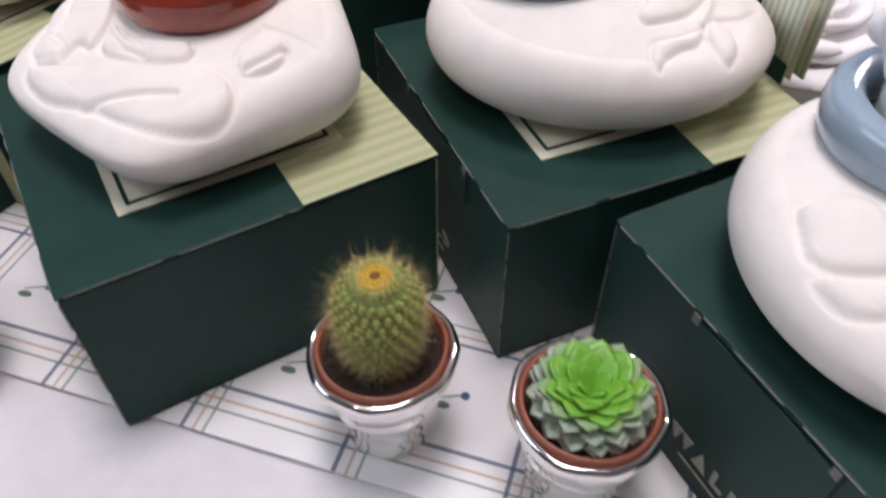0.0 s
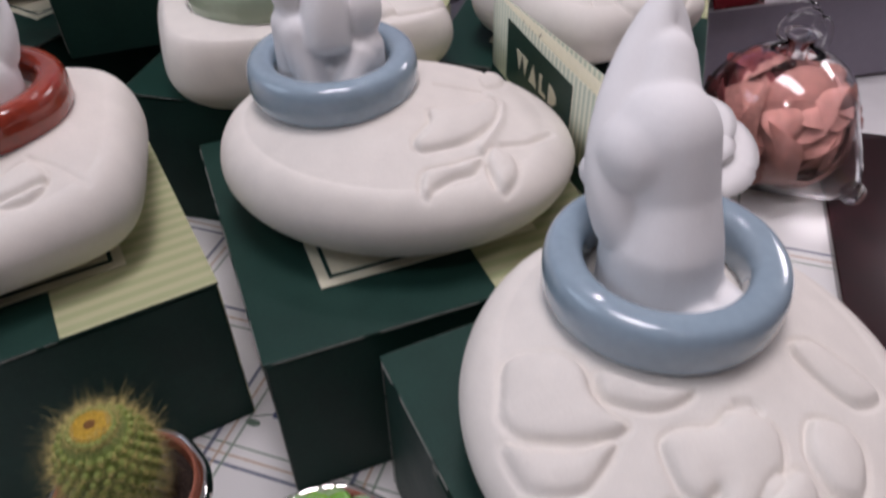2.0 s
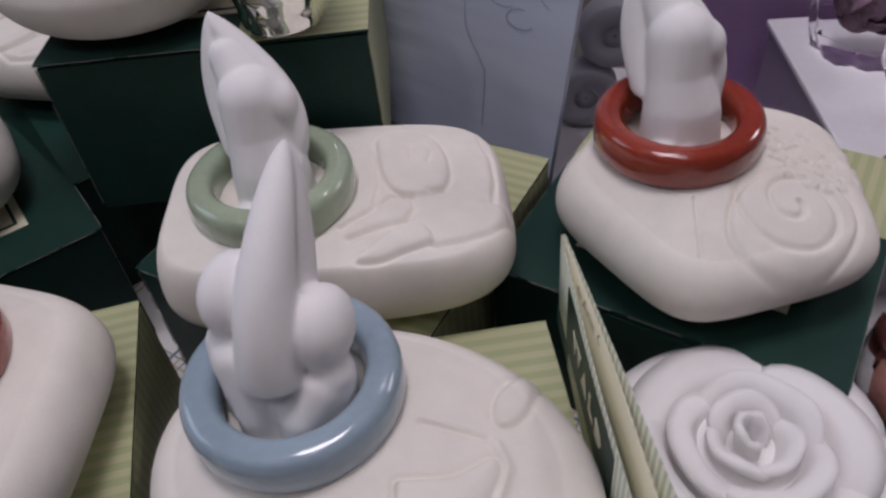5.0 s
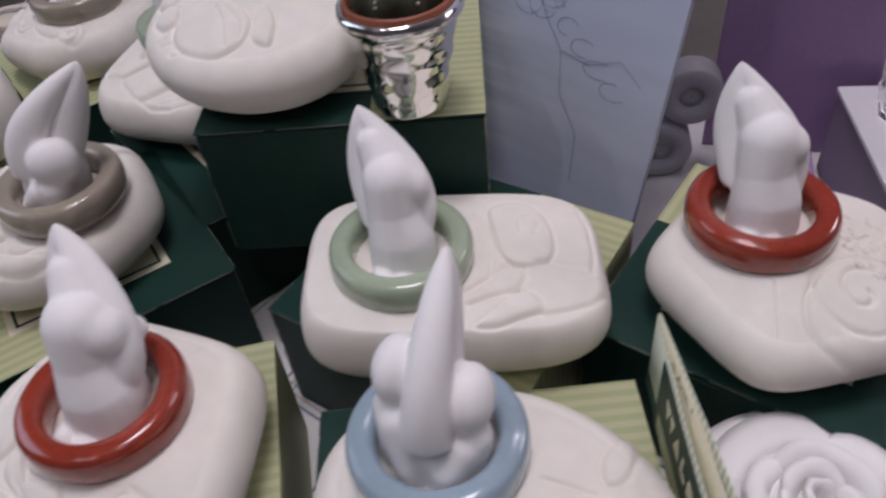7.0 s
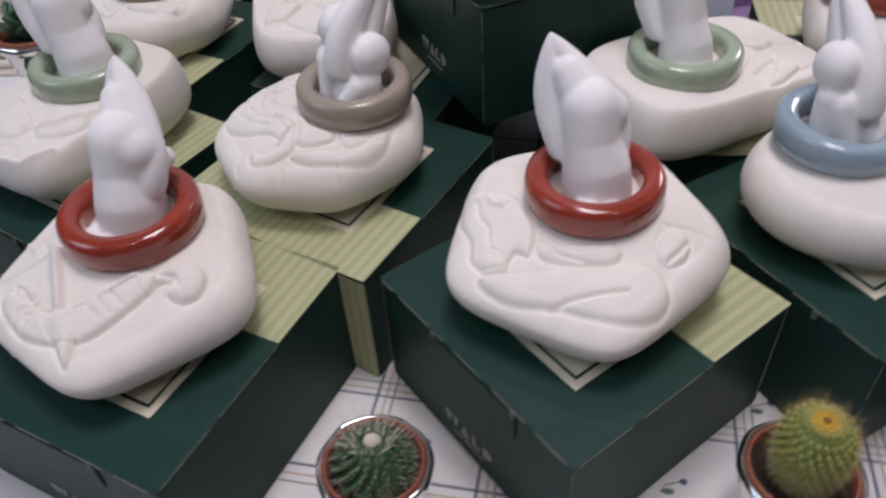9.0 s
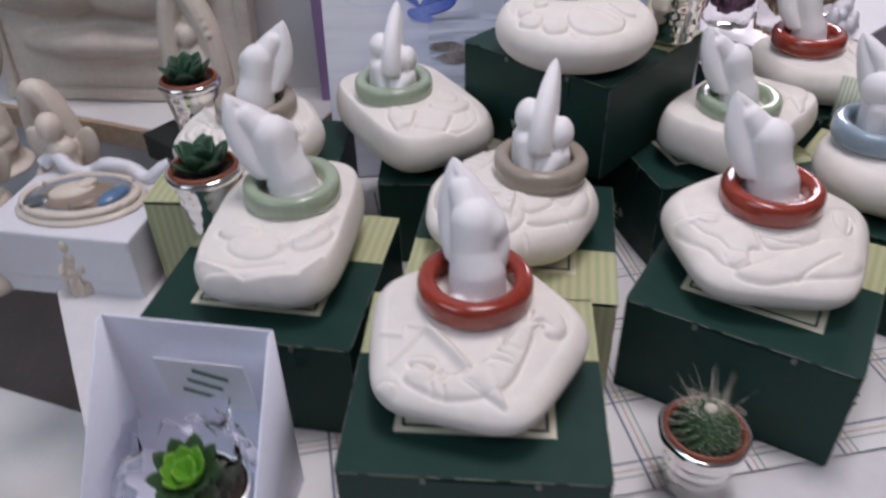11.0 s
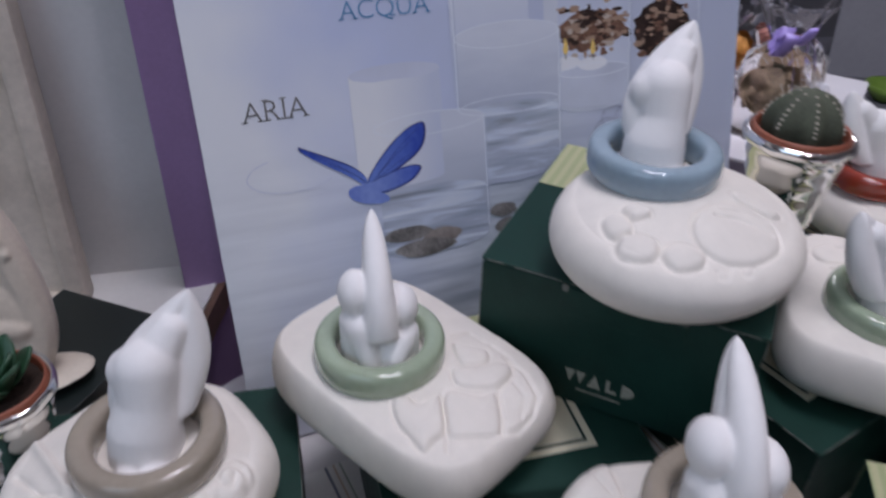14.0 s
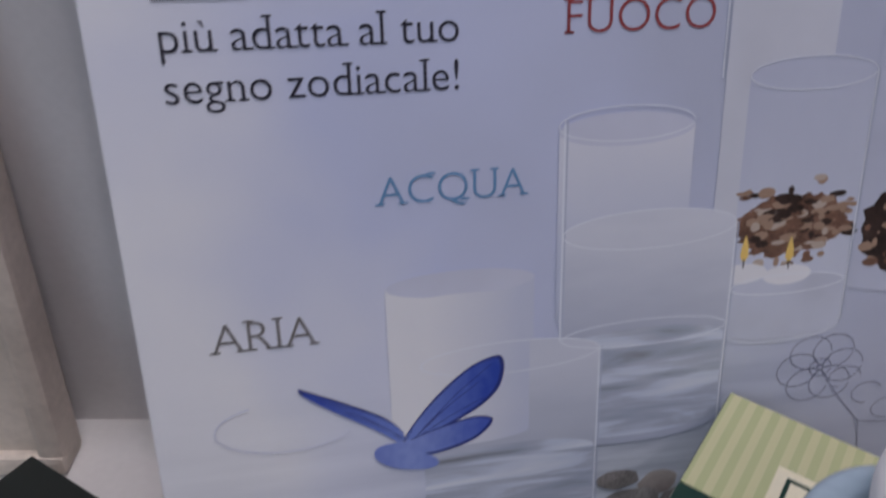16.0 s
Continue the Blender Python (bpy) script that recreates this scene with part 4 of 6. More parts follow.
flat("bark_print", ragged(0.1520, 0.0085, 0.0255, 0.0130, 4, 60), BARK)
flat("bark_print", ragged(0.203, 0.004, 0.0215, 0.0205, 5, 34), BARK2)
FLAKES = [BARK, BARK2, ink("flake_print", (0.38, 0.26, 0.19)), ink("pale_flake_print", (0.50, 0.42, 0.36))]
for k in range(240):
    rk = random.Random(50 + k)
    left = k % 2 == 0
    fx, fy = (min(0.177, max(0.1295, rk.gauss(0.1535, 0.013))), rk.gauss(0.0095, 0.0075)) if left else (rk.gauss(0.203, 0.009), rk.gauss(0.004, 0.0095))
    flat("bark_flake_print", ragged(fx, fy, rk.uniform(0.0012, 0.0042), rk.uniform(0.0008, 0.0022), k, 9), FLAKES[rk.choice((0, 0, 1, 2, 2, 3) if left else (0, 1, 1, 1, 2))])
flat("water_print", cylinder_shape(0.1285, 0.1778, -0.035, -0.017, 0.005), GLASS2)
for fx, fy in ((0.1521, -0.0085), (0.1326, -0.0065)):
    flat("floating_candle_print", oval(fx, fy - 0.0035, 0.0105, 0.0042), WAX)
    flat("flame_print", [(fx - 0.0018, fy + 0.004), (fx, fy + 0.001), (fx + 0.0018, fy + 0.004), (fx + 0.0014, fy + 0.008), (fx, fy + 0.0125), (fx - 0.0014, fy + 0.008)], FLAME)
    stroke("wick_print", [(fx, fy - 0.001), (fx, fy + 0.0025)], 0.0006, INK)
flat("candle_print", cylinder_shape(0.0567, 0.1076, -0.02, 0.050, 0.005), WAX_MID)
flat("candle_top_print", oval(0.082, 0.050, 0.0254, 0.006), WAX_TOP)
flat("glass_print", cylinder_shape(0.0590, 0.1277, -0.072, 0.012, 0.0075), GLASS_MID)
flat("sea_print", cylinder_shape(0.0600, 0.1270, -0.070, -0.034, 0.006), SEA)
flat("candle_print", cylinder_shape(-0.0067, 0.0484, -0.062, -0.002, 0.004), WAX_NEAR)
flat("candle_top_print", oval(0.021, -0.002, 0.0275, 0.005), WAX_TOP)
flat("glass_print", cylinder_shape(0.005, 0.0750, -0.110, -0.034, 0.0065), GLASS_NEAR)
flat("candle_front_print", cylinder_shape(-0.0055, 0.0470, -0.066, -0.010, 0.004), WAX_NEAR)
flat("sea_print", cylinder_shape(0.005, 0.0745, -0.110, -0.078, 0.006), SEA)
for x0, y0, y1 in ((0.0752, -0.105, -0.034), (0.1279, -0.075, 0.012), (0.0588, -0.03, 0.054), (0.1788, -0.034, 0.066), (0.1165, 0.066, 0.16), (0.232, -0.02, 0.10)):
    stroke("glass_edge_print", [(x0, y0), (x0, y1)], 0.0006, RIM)
    stroke("glass_shade_print", [(x0 + 0.0009, y0), (x0 + 0.0009, y1)], 0.0006, SHADE)
for cx, cy, rx, ry in ((0.040, -0.034, 0.035, 0.0065), (0.0934, 0.012, 0.0344, 0.0075), (0.153, 0.066, 0.0255, 0.006), (0.082, 0.052, 0.0254, 0.0062), (0.0934, -0.030, 0.034, 0.0055), (0.153, -0.016, 0.0247, 0.004)):
    stroke("glass_rim_print", oval(cx, cy, rx, ry, 48), 0.0004, RIM)
# wet stones and shells at the foot of the print
for k, (cx, cy, rx, ry) in enumerate(((0.020, -0.101, 0.017, 0.0050), (0.043, -0.106, 0.014, 0.0050), (0.031, -0.112, 0.020, 0.0060), (0.086, -0.097, 0.010, 0.0048), (0.104, -0.101, 0.009, 0.0060), (0.093, -0.108, 0.013, 0.0060), (0.118, -0.110, 0.012, 0.0070))):
    flat("stone_print", rounded(ragged(cx, cy, rx, ry, 300 + k, 12), 3), (ROCK, SHELL)[k % 3 == 1])
# flower drawing
for k in range(6):
    a = k * 60
    stroke("flower_print", oval(0.1735 + 0.0105 * math.cos(radians(a)), -0.056 + 0.0085 * math.sin(radians(a)), 0.0095, 0.0075, 30), 0.0004, LINE)
stroke("flower_print", oval(0.1735, -0.056, 0.005, 0.004, 24), 0.0004, LINE)
for k in range(5):
    rk = random.Random(90 + k)
    x0, y0 = 0.186 + 0.012 * k, -0.062 - 0.009 * k
    stroke("flower_print", oval(x0, y0, 0.007 + 0.003 * rk.random(), 0.005, 20, 20 * k, 250 + 20 * k), 0.0004, LINE)
stroke("vine_print", [(0.18, -0.066), (0.196, -0.085), (0.20, -0.11), (0.216, -0.13), (0.218, -0.16)], 0.0004, LINE)
stroke("vine_print", [(0.196, -0.085), (0.215, -0.088), (0.235, -0.08), (0.25, -0.09)], 0.0004, LINE)
stroke("ripple_print", oval(-0.045, -0.052, 0.026, 0.0105, 40, 120, 330), 0.0005, WAX_TOP)
# butterfly
flat("wing_rim_print", rounded([(-0.0035, -0.0655), (-0.013, -0.0575), (-0.028, -0.0475), (-0.0385, -0.0405), (-0.0400, -0.0370), (-0.0370, -0.0385), (-0.024, -0.0450), (-0.010, -0.0530), (-0.0028, -0.0605)][::-1], 4), WINGRIM)
flat("wing_print", rounded([(-0.0035, -0.0655), (-0.013, -0.0585), (-0.027, -0.0490), (-0.0372, -0.0415), (-0.0375, -0.0392), (-0.024, -0.0462), (-0.010, -0.0540), (-0.0030, -0.0605)][::-1], 4), WING)
flat("wing_rim_print", rounded([(-0.0025, -0.0655), (0.003, -0.0555), (0.013, -0.0445), (0.024, -0.0360), (0.0325, -0.0328), (0.0362, -0.0335), (0.0370, -0.0390), (0.0345, -0.0470), (0.027, -0.0540), (0.013, -0.0610)], 4), WINGRIM)
flat("wing_print", rounded([(-0.0020, -0.0652), (0.004, -0.0555), (0.014, -0.0450), (0.024, -0.0370), (0.0318, -0.0340), (0.0348, -0.0345), (0.0354, -0.0390), (0.033, -0.0465), (0.026, -0.0530), (0.013, -0.0600)], 4), WING)
flat("wing_rim_print", rounded([(-0.0025, -0.0660), (0.010, -0.0610), (0.024, -0.0578), (0.0318, -0.0590), (0.0315, -0.0625), (0.0250, -0.0680), (0.0135, -0.0715), (0.005, -0.0720)], 4), WINGRIM)
flat("wing_print", rounded([(-0.0020, -0.0660), (0.010, -0.0616), (0.024, -0.0586), (0.0306, -0.0596), (0.0302, -0.0620), (0.0242, -0.0670), (0.013, -0.0704), (0.005, -0.0708)], 4), WING2)
flat("wing_print", rounded([(-0.0060, -0.0650), (-0.0135, -0.0668), (-0.0130, -0.0720), (-0.0060, -0.0765), (0.005, -0.0785), (0.0105, -0.0770), (0.009, -0.0735), (0.002, -0.0690)], 4), WING2)
flat("body_print", oval(-0.0022, -0.0672, 0.0052, 0.0032), WING2)
for x, y in ((0.032, -0.036), (0.027, -0.043), (0.029, -0.050), (0.020, -0.048), (-0.034, -0.0415), (-0.024, -0.0490)):
    stroke("vein_print", [(x * 0.12, -0.0650 + (y + 0.0650) * 0.12), (x * 0.55, -0.0650 + (y + 0.0650) * 0.60), (x, y)], 0.00030, WINGRIM)
for x, y in ((-0.0060, -0.0610), (0.0010, -0.0600)):
    stroke("feeler_print", [(-0.0022, -0.0650), (x, y)], 0.00030, WINGRIM)


# small feet and heads of the printed roman letters: share of the letter's width, and b (foot), t (cap line), x (x-height)
SERIFS = {"A": "0.06b 0.94b", "R": "0.12b 0.95b 0.08t", "I": "0.5b 0.5t", "C": "0.93t", "Q": "0.9b", "U": "0.08t 0.92t", "F": "0.15b 0.1t", "p": "", "i": "0.5b", "ù": "0.95b", "a": "0.95b",
          "d": "0.92b 0.85t", "t": "", "l": "0.5b 0.4t", "u": "0.95b", "n": "0.1b 0.9b", "z": "", "!": ""}


def lettering(name, text, x0, x1, y, material, thin=-0.00024):
    """One line of printed words between x0 and x1 on the base line y, in a light roman cut."""
    def glyph(word):
        cu = bpy.data.curves.new("line", "FONT")
        cu.body, cu.size, cu.offset = word, 0.016, thin
        ob = new("line", cu)
        me = bpy.data.meshes.new_from_object(ob.evaluated_get(bpy.context.evaluated_depsgraph_get()))
        bpy.data.objects.remove(ob)
        return me

    me = glyph(text)
    co = np.array([v.co[:] for v in me.vertices])
    lo, hi = co[:, 0].min(), co[:, 0].max()
    k = (x1 - x0) / (hi - lo)
    z = 0.00009
    for v in me.vertices:
        v.co = (x0 + (v.co.x - lo) * k, y + v.co.y * k, z)
    line = put(name, me, material, poster)
    cap = 0.0114 * k
    verts, faces = [], []
    for i, ch in enumerate(text):
        if not SERIFS.get(ch):
            continue
        own = np.array([v.co.x for v in glyph(ch).vertices])
        upto = np.array([v.co.x for v in glyph(text[:i + 1]).vertices]).max()
        right = x0 + (upto - lo) * k
        left = right - (own.max() - own.min()) * k
        for mark in SERIFS[ch].split():
            cx = left + (right - left) * float(mark[:-1])
            cy = y + {"b": 0.04, "t": 0.97, "x": 0.69}[mark[-1]] * cap
            w, hh = 0.15 * cap, 0.032 * cap
            q = len(verts)
            verts += [(cx - w, cy - hh, z), (cx + w, cy - hh, z), (cx + w, cy + hh, z), (cx - w, cy + hh, z)]
            faces.append((q, q + 1, q + 2, q + 3))
    if verts:
        put("serif_print", mesh_of("serifs", verts, faces, False), material, poster)
    return line


lettering("word_print", "ARIA", -0.0675, -0.0320, -0.0200, GREYINK)
lettering("word_print", "ACQUA", -0.0072, 0.0448, 0.0290, BLUEINK)
lettering("word_print", "FUOCO", 0.0585, 0.1117, 0.0830, REDINK)
lettering("words_print", "segno zodiacale!", -0.0709, 0.0216, 0.0668, INK, -0.00014)
lettering("words_print", "più adatta al tuo", -0.0705, 0.0219, 0.0822, INK, -0.00014)
for x0, x1 in ((-0.071, -0.044), (-0.039, -0.028), (-0.023, 0.022)):
    flat("words_print", [(x0, 0.0978), (x1, 0.0978), (x1, 0.1028), (x0, 0.1028)], INK)

# ---- panels and walls ----
purple = put("purple_panel", done(slab(0.22, 0.008, 1.37, 0.001), "panel"), PURPLE, None, pose(-0.186 + 0.11 * 0.916, 0.835 - 0.11 * 0.4, -0.75, 0, 0, -23.6))
tagged(purple, "tall upright violet card display panel behind the poster", "panel")
purple2 = put("purple_panel", done(slab(0.17, 0.006, 0.34, 0.001), "panel"), PURPLE, None, pose(0.120 + 0.085, 0.6880, -0.0015, 0, 0, 6))
tagged(purple2, "violet card panel standing beside the poster", "panel")
put("base_sheet", done(slab(0.066, 0.100, 0.002, 0.0005), "sheet"), PURPLE, purple2, pose(-0.0430, -0.0540, 0.0035), "violet card foot")
# two upright ribbon rolls behind the gap between poster and violet panel
ROLLW = mat("white_roll", (0.46, 0.46, 0.50), 0.4, grain=0.03, scale=200, stain=0.1)
for x, y, z, r in ((0.0900, 0.6500, 0.0200, 0.0215), (0.1050, 0.6560, 0.0628, 0.0215)):
    roll = thing("ribbon_roll", pose(x, y, z, 90, 0, 12), "pale grey ribbon roll standing behind the poster", "ribbon roll", "ribbon rolls")
    put("ribbon", mesh_of("roll", *lathe([(0.0080, 0.0), (r * 0.97, 0.0), (r, 0.001), (r, 0.019), (r * 0.97, 0.020), (0.0080, 0.020), (0.0080, 0.0)], 40)), ROLLW, roll)
    put("core", mesh_of("core", *lathe([(0.0008, 0.002), (0.0082, 0.002), (0.0082, 0.018), (0.0008, 0.018)], 24)), ROLLW, roll)
WALL = mat("grey_wall", (0.72, 0.71, 0.70), 0.8, grain=0.03, scale=200, stain=0.08)
SHELF = mat("white_shelf", (0.74, 0.73, 0.71), 0.5, grain=0.03, scale=200, stain=0.06)
WOODEND = mat("brown_wood_end", (0.16, 0.09, 0.06), 0.6, grain=0.2, scale=150, stain=0.2)
WOODEDGE = mat("pale_wood_edge", (0.45, 0.33, 0.22), 0.6, grain=0.2, scale=150, stain=0.2)
wall = put("wall_back", done(slab(1.4, 0.03, 1.3, 0), "wall"), WALL, None, pose(-0.62, 1.17, -0.3, 0, 0, -33))
tagged(wall, "plain pale grey painted wall", "wall", kind="structure")


# ---- pots and plants ----
def pot_wave(a, z):
    return 1 + 0.012 * math.sin(3 * a + 40 * z) + 0.010 * math.sin(7 * a - 130 * z) + 0.006 * math.sin(11 * a + 300 * z)


def pot_mesh():
    prof = [(0.0005, 0.001), (0.0135, 0.001), (0.0165, 0.003)]
    for i in range(15):
        t = i / 14
        prof.append((0.0165 + 0.0068 * t + 0.0004 * math.sin(t * 24), 0.004 + 0.040 * t))
    for i in range(11):
        p = -math.pi / 2 + math.pi * i / 10
        prof.append((0.0243 + 0.0022 * math.cos(p), 0.0480 + 0.0032 * math.sin(p)))
    prof += [(0.0232, 0.0505), (0.0225, 0.045), (0.0215, 0.038)]
    return mesh_of("cachepot", *lathe(prof, 64, pot_wave))


POT = pot_mesh()
INNER = mesh_of("nursery_pot", *lathe([(0.0200, 0.040), (0.0212, 0.0515), (0.0221, 0.0535), (0.0229, 0.0520), (0.0226, 0.046)], 56))


def soil_mesh(seed):
    rnd = random.Random(seed)
    verts, faces = [(0, 0, 0.048)], []
    n = 30
    for j in range(1, 9):
        for i in range(n):
            a = 2 * math.pi * i / n
            r = 0.0208 * j / 8
            verts.append((r * math.cos(a), r * math.sin(a), 0.0475 + rnd.uniform(-0.0008, 0.0009)))
    for i in range(n):
        faces.append((0, 1 + i, 1 + (i + 1) % n))
    for j in range(7):
        for i in range(n):
            k = (i + 1) % n
            faces.append((1 + j * n + i, 1 + (j + 1) * n + i, 1 + (j + 1) * n + k, 1 + j * n + k))
    return mesh_of("soil", verts, faces)


SOILM = soil_mesh(2)


def spikes(points, rnd, length, spread, width=0.00022):
    """Thin three-sided spines from points with outward directions."""
    verts, faces = [], []
    for p, d, count in points:
        for _ in range(count):
            e = (d + Vector((rnd.gauss(0, spread), rnd.gauss(0, spread), rnd.gauss(0, spread)))).normalized()
            l = length * rnd.uniform(0.6, 1.25)
            s = e.orthogonal().normalized()
            q = e.cross(s)
            b = len(verts)
            for k in range(3):
                a = 2 * math.pi * k / 3
                verts.append(p + (s * math.cos(a) + q * math.sin(a)) * width)
            verts.append(p + e * l + Vector((0, 0, -0.1 * l)))
            faces += [(b, b + 1, b + 3), (b + 1, b + 2, b + 3), (b + 2, b, b + 3)]
    return verts, faces


CACTUS_SKIN = mat("cactus_skin", (0.15, 0.20, 0.04), 0.6, grain=0.25, scale=500, stain=0.25)
CACTUS_TIP = mat("cactus_wart", (0.24, 0.30, 0.07), 0.6, grain=0.2, scale=500, stain=0.2)
CACTUS_DARK = mat("dark_cactus_skin", (0.035, 0.085, 0.03), 0.55, grain=0.25, scale=500, stain=0.25)
SPINE_Y = mat("yellow_spines", (0.58, 0.47, 0.17), 0.5, grain=0.2, scale=300)
SPINE_W = mat("pale_spines", (0.55, 0.52, 0.42), 0.5)
WOOL = mat("cactus_crown", (0.48, 0.30, 0.03), 0.9, grain=0.4, scale=900, bump=0.001)
WOOLW = mat("white_wool", (0.62, 0.56, 0.47), 0.9, grain=0.3, scale=900, bump=0.001)
JADE = mat("jade_leaf", (0.030, 0.085, 0.042), 0.40, grain=0.15, scale=300, stain=0.25)
ROSETTE = mat("rosette_leaf", (0.17, 0.42, 0.04), 0.4, grain=0.1, scale=300, stain=0.2, sss=0.2)
ROSETTE_OLD = mat("rosette_outer_leaf", (0.27, 0.42, 0.18), 0.6, grain=0.2, scale=300, stain=0.3)
ROSETTE_PALE = mat("rosette_pale_leaf", (0.33, 0.40, 0.29), 0.5, grain=0.2, scale=300, stain=0.25, sss=0.1)
DRY = mat("dry_leaf", (0.42, 0.36, 0.26), 0.8, grain=0.3, scale=300, stain=0.3)


def potted(x, y, z, turn, label, size=1.0, tilt=0.0):
    ob = thing("potted_plant", pose(x, y, z, tilt, 0, turn) @ Matrix.Diagonal((size, size, size, 1)), label, "plant", "small plants in silver pots")
    put("cachepot", POT, SILVER, ob, None, "shiny silver metallised pot")
    put("nursery_pot", INNER, TERRA, ob, None, "terracotta coloured plastic pot")
    put("soil", SOILM, SOIL, ob)
    return ob


def ribbed(name, r, h, z0, ribs, depth, spiral=0.0, ball_top=0.5, lean=0.0, foot=0.86, stagger=False):
    """A ribbed cactus body with a rounded crown, and its areoles."""
    verts, faces, areoles = [], [], []
    n, k = ribs * 6, 26
    for j in range(k):
        t = j / (k - 1)
        zz = h * t
        rr = r * (foot + (1 - foot) * math.sin(math.pi * min(0.62, t * 0.85))) * math.sqrt(max(0.0, 1 - max(0, (t - ball_top) / (1 - ball_top)) ** 2.2))
        rr = max(rr, 0.0004)
        for i in range(n):
            a = 2 * math.pi * i / n + spiral * t
            q = rr * (1 - depth * (0.5 - 0.5 * math.cos(ribs * 2 * math.pi * i / n)))
            verts.append((q * math.cos(a) + lean * zz, q * math.sin(a), z0 + zz))
            if i % 6 == (3 if stagger and j // 2 % 2 else 0) and j % 2 == 0 and 1 < j:
                areoles.append((Vector(verts[-1]), Vector((math.cos(a), math.sin(a), -0.1 + 1.5 * max(0, t - 0.5))).normalized()))
    for j in range(k - 1):
        for i in range(n):
            m = (i + 1) % n
            faces.append((j * n + i, j * n + m, (j + 1) * n + m, (j + 1) * n + i))
    faces.append(tuple((k - 1) * n + i for i in range(n)))
    return mesh_of(name, verts, faces), areoles


def yellow_cactus(x, y, turn):
    ob = potted(x, y, 0, turn, "golden-spined round cactus in a shiny silver pot")
    body, ar = ribbed("cactus_body", 0.0138, 0.041, 0.046, 22, 0.0, 0.25, 0.62, 0.0, 0.78, True)
    put("cactus_body", body, CACTUS_SKIN, ob)
    warts = ([], [])
    for p, d in ar:
        blob(warts, p, (0.0013, 0.0013, 0.0015))
    put("tubercle", mesh_of("tubercles", np.concatenate(warts[0]), warts[1]), CACTUS_TIP, ob, None, "pale green rows of warts")
    rnd = random.Random(3)
    v, f = spikes([(p + d * 0.0010, d, 15) for p, d in ar], rnd, 0.0042, 0.95, 0.00007)
    put("spine_coat", mesh_of("spines", v, f, False), SPINE_Y, ob, None, "dense golden yellow spines")
    long = [(p, (d + Vector((0, 0, 0.35))).normalized(), 4) for p, d in ar if p.z > 0.060 and rnd.random() < 0.8]
    v, f = spikes(long, rnd, 0.0110, 0.55, 0.00005)
    put("needle_coat", mesh_of("long", v, f, False), SPINE_Y, ob, None, "long fine yellow hairs")
    low = [(p, (d + Vector((0, 0, -0.3))).normalized(), 11) for p, d in ar if p.z < 0.066]
    v, f = spikes(low, rnd, 0.0050, 0.6, 0.00007)
    put("hair_coat", mesh_of("hairs", v, f, False), SPINE_W, ob, None, "pale fine hairs at the foot")
    bm = bmesh.new()
    ball(bm, (0, 0, 0.0860), (0.0066, 0.0066, 0.0016), u=16, v=8)
    put("crown", done(bm, "crown", True), WOOL, ob, None, "orange woolly crown")
    v, f = spikes([(Vector((0.0052 * math.cos(k), 0.0052 * math.sin(k), 0.0868)), Vector((0.5 * math.cos(k), 0.5 * math.sin(k), 0.8)).normalized(), 3) for k in range(70)], rnd, 0.0048, 0.7, 0.00006)
    put("crown_tuft", mesh_of("tuft", v, f, False), SPINE_Y, ob)
    bm = bmesh.new()
    ball(bm, (0, 0, 0.0872), (0.0021, 0.0021, 0.0006), u=12, v=6)
    put("crown_core", done(bm, "core", True), mat("brown_core", (0.16, 0.07, 0.015), 0.9, grain=0.4, scale=900), ob, None, "dark brown middle of crown")


def spiny_cactus(x, y, turn):
    ob = potted(x, y, 0, turn, "dark green cactus with long pale spines in a silver pot")
    me, ar = ribbed("cactus_body", 0.0185, 0.022, 0.044, 16, 0.22, 1.2, 0.10)
    put("cactus_body", me, CACTUS_DARK, ob)
    # warts
    warts = ([], [])
    for p, d in ar:
        blob(warts, p, (0.0014, 0.0014, 0.0014))
    put("tubercle", mesh_of("tubercles", np.concatenate(warts[0]), warts[1]), CACTUS_DARK, ob)
    rnd = random.Random(7)
    v, f = spikes([(p, d, 2) for p, d in ar], rnd, 0.0075, 0.4, 0.00020)
    put("spine_coat", mesh_of("spines", v, f, False), SPINE_W, ob, None, "pale radiating spines")
    crest = [(Vector((0.006 * math.cos(a), 0.006 * math.sin(a), 0.064)), Vector((0.55 * math.cos(a), 0.45 + 0.45 * math.sin(a), 0.75)).normalized(), 3) for a in np.linspace(0, 6.0, 12)]
    v, f = spikes(crest, rnd, 0.025, 0.22, 0.00020)
    put("needle_coat", mesh_of("long", v, f, False), SPINE_W, ob, None, "long pale needles")
    bm = bmesh.new()
    ball(bm, (0.001, 0.001, 0.0665), (0.0040, 0.0036, 0.0022), u=16, v=8)
    put("crown", done(bm, "crown", True), WOOLW, ob, None, "white woolly crown")


def leaf_mesh(l, w, th, curl, tip=0.2):
    """A fleshy leaf along +x that rises and ends in a point."""
    verts, faces = [], []
    n, m = 10, 8
    for i in range(n + 1):
        t = i / n
        hw = w * (math.sin(math.pi * min(1.0, 0.14 + 0.86 * t) ** 1.25) ** 0.62 if t < 1 else 0.02)
        hw = max(hw, 0.02 * w)
        x, z = l * t, curl * l * t * t
        for j in range(m):
            a = 2 * math.pi * j / m
            verts.append((x, hw * math.cos(a), z + th * (0.35 + 0.65 * (1 - t)) * math.sin(a) + 0.25 * hw * abs(math.cos(a))))
    for i in range(n):
        for j in range(m):
            k = (j + 1) % m
            faces.append((i * m + j, i * m + k, (i + 1) * m + k, (i + 1) * m + j))
    faces.append(tuple(range(m))[::-1])
    faces.append(tuple(n * m + j for j in range(m)))
    return mesh_of("leaf", verts, faces)


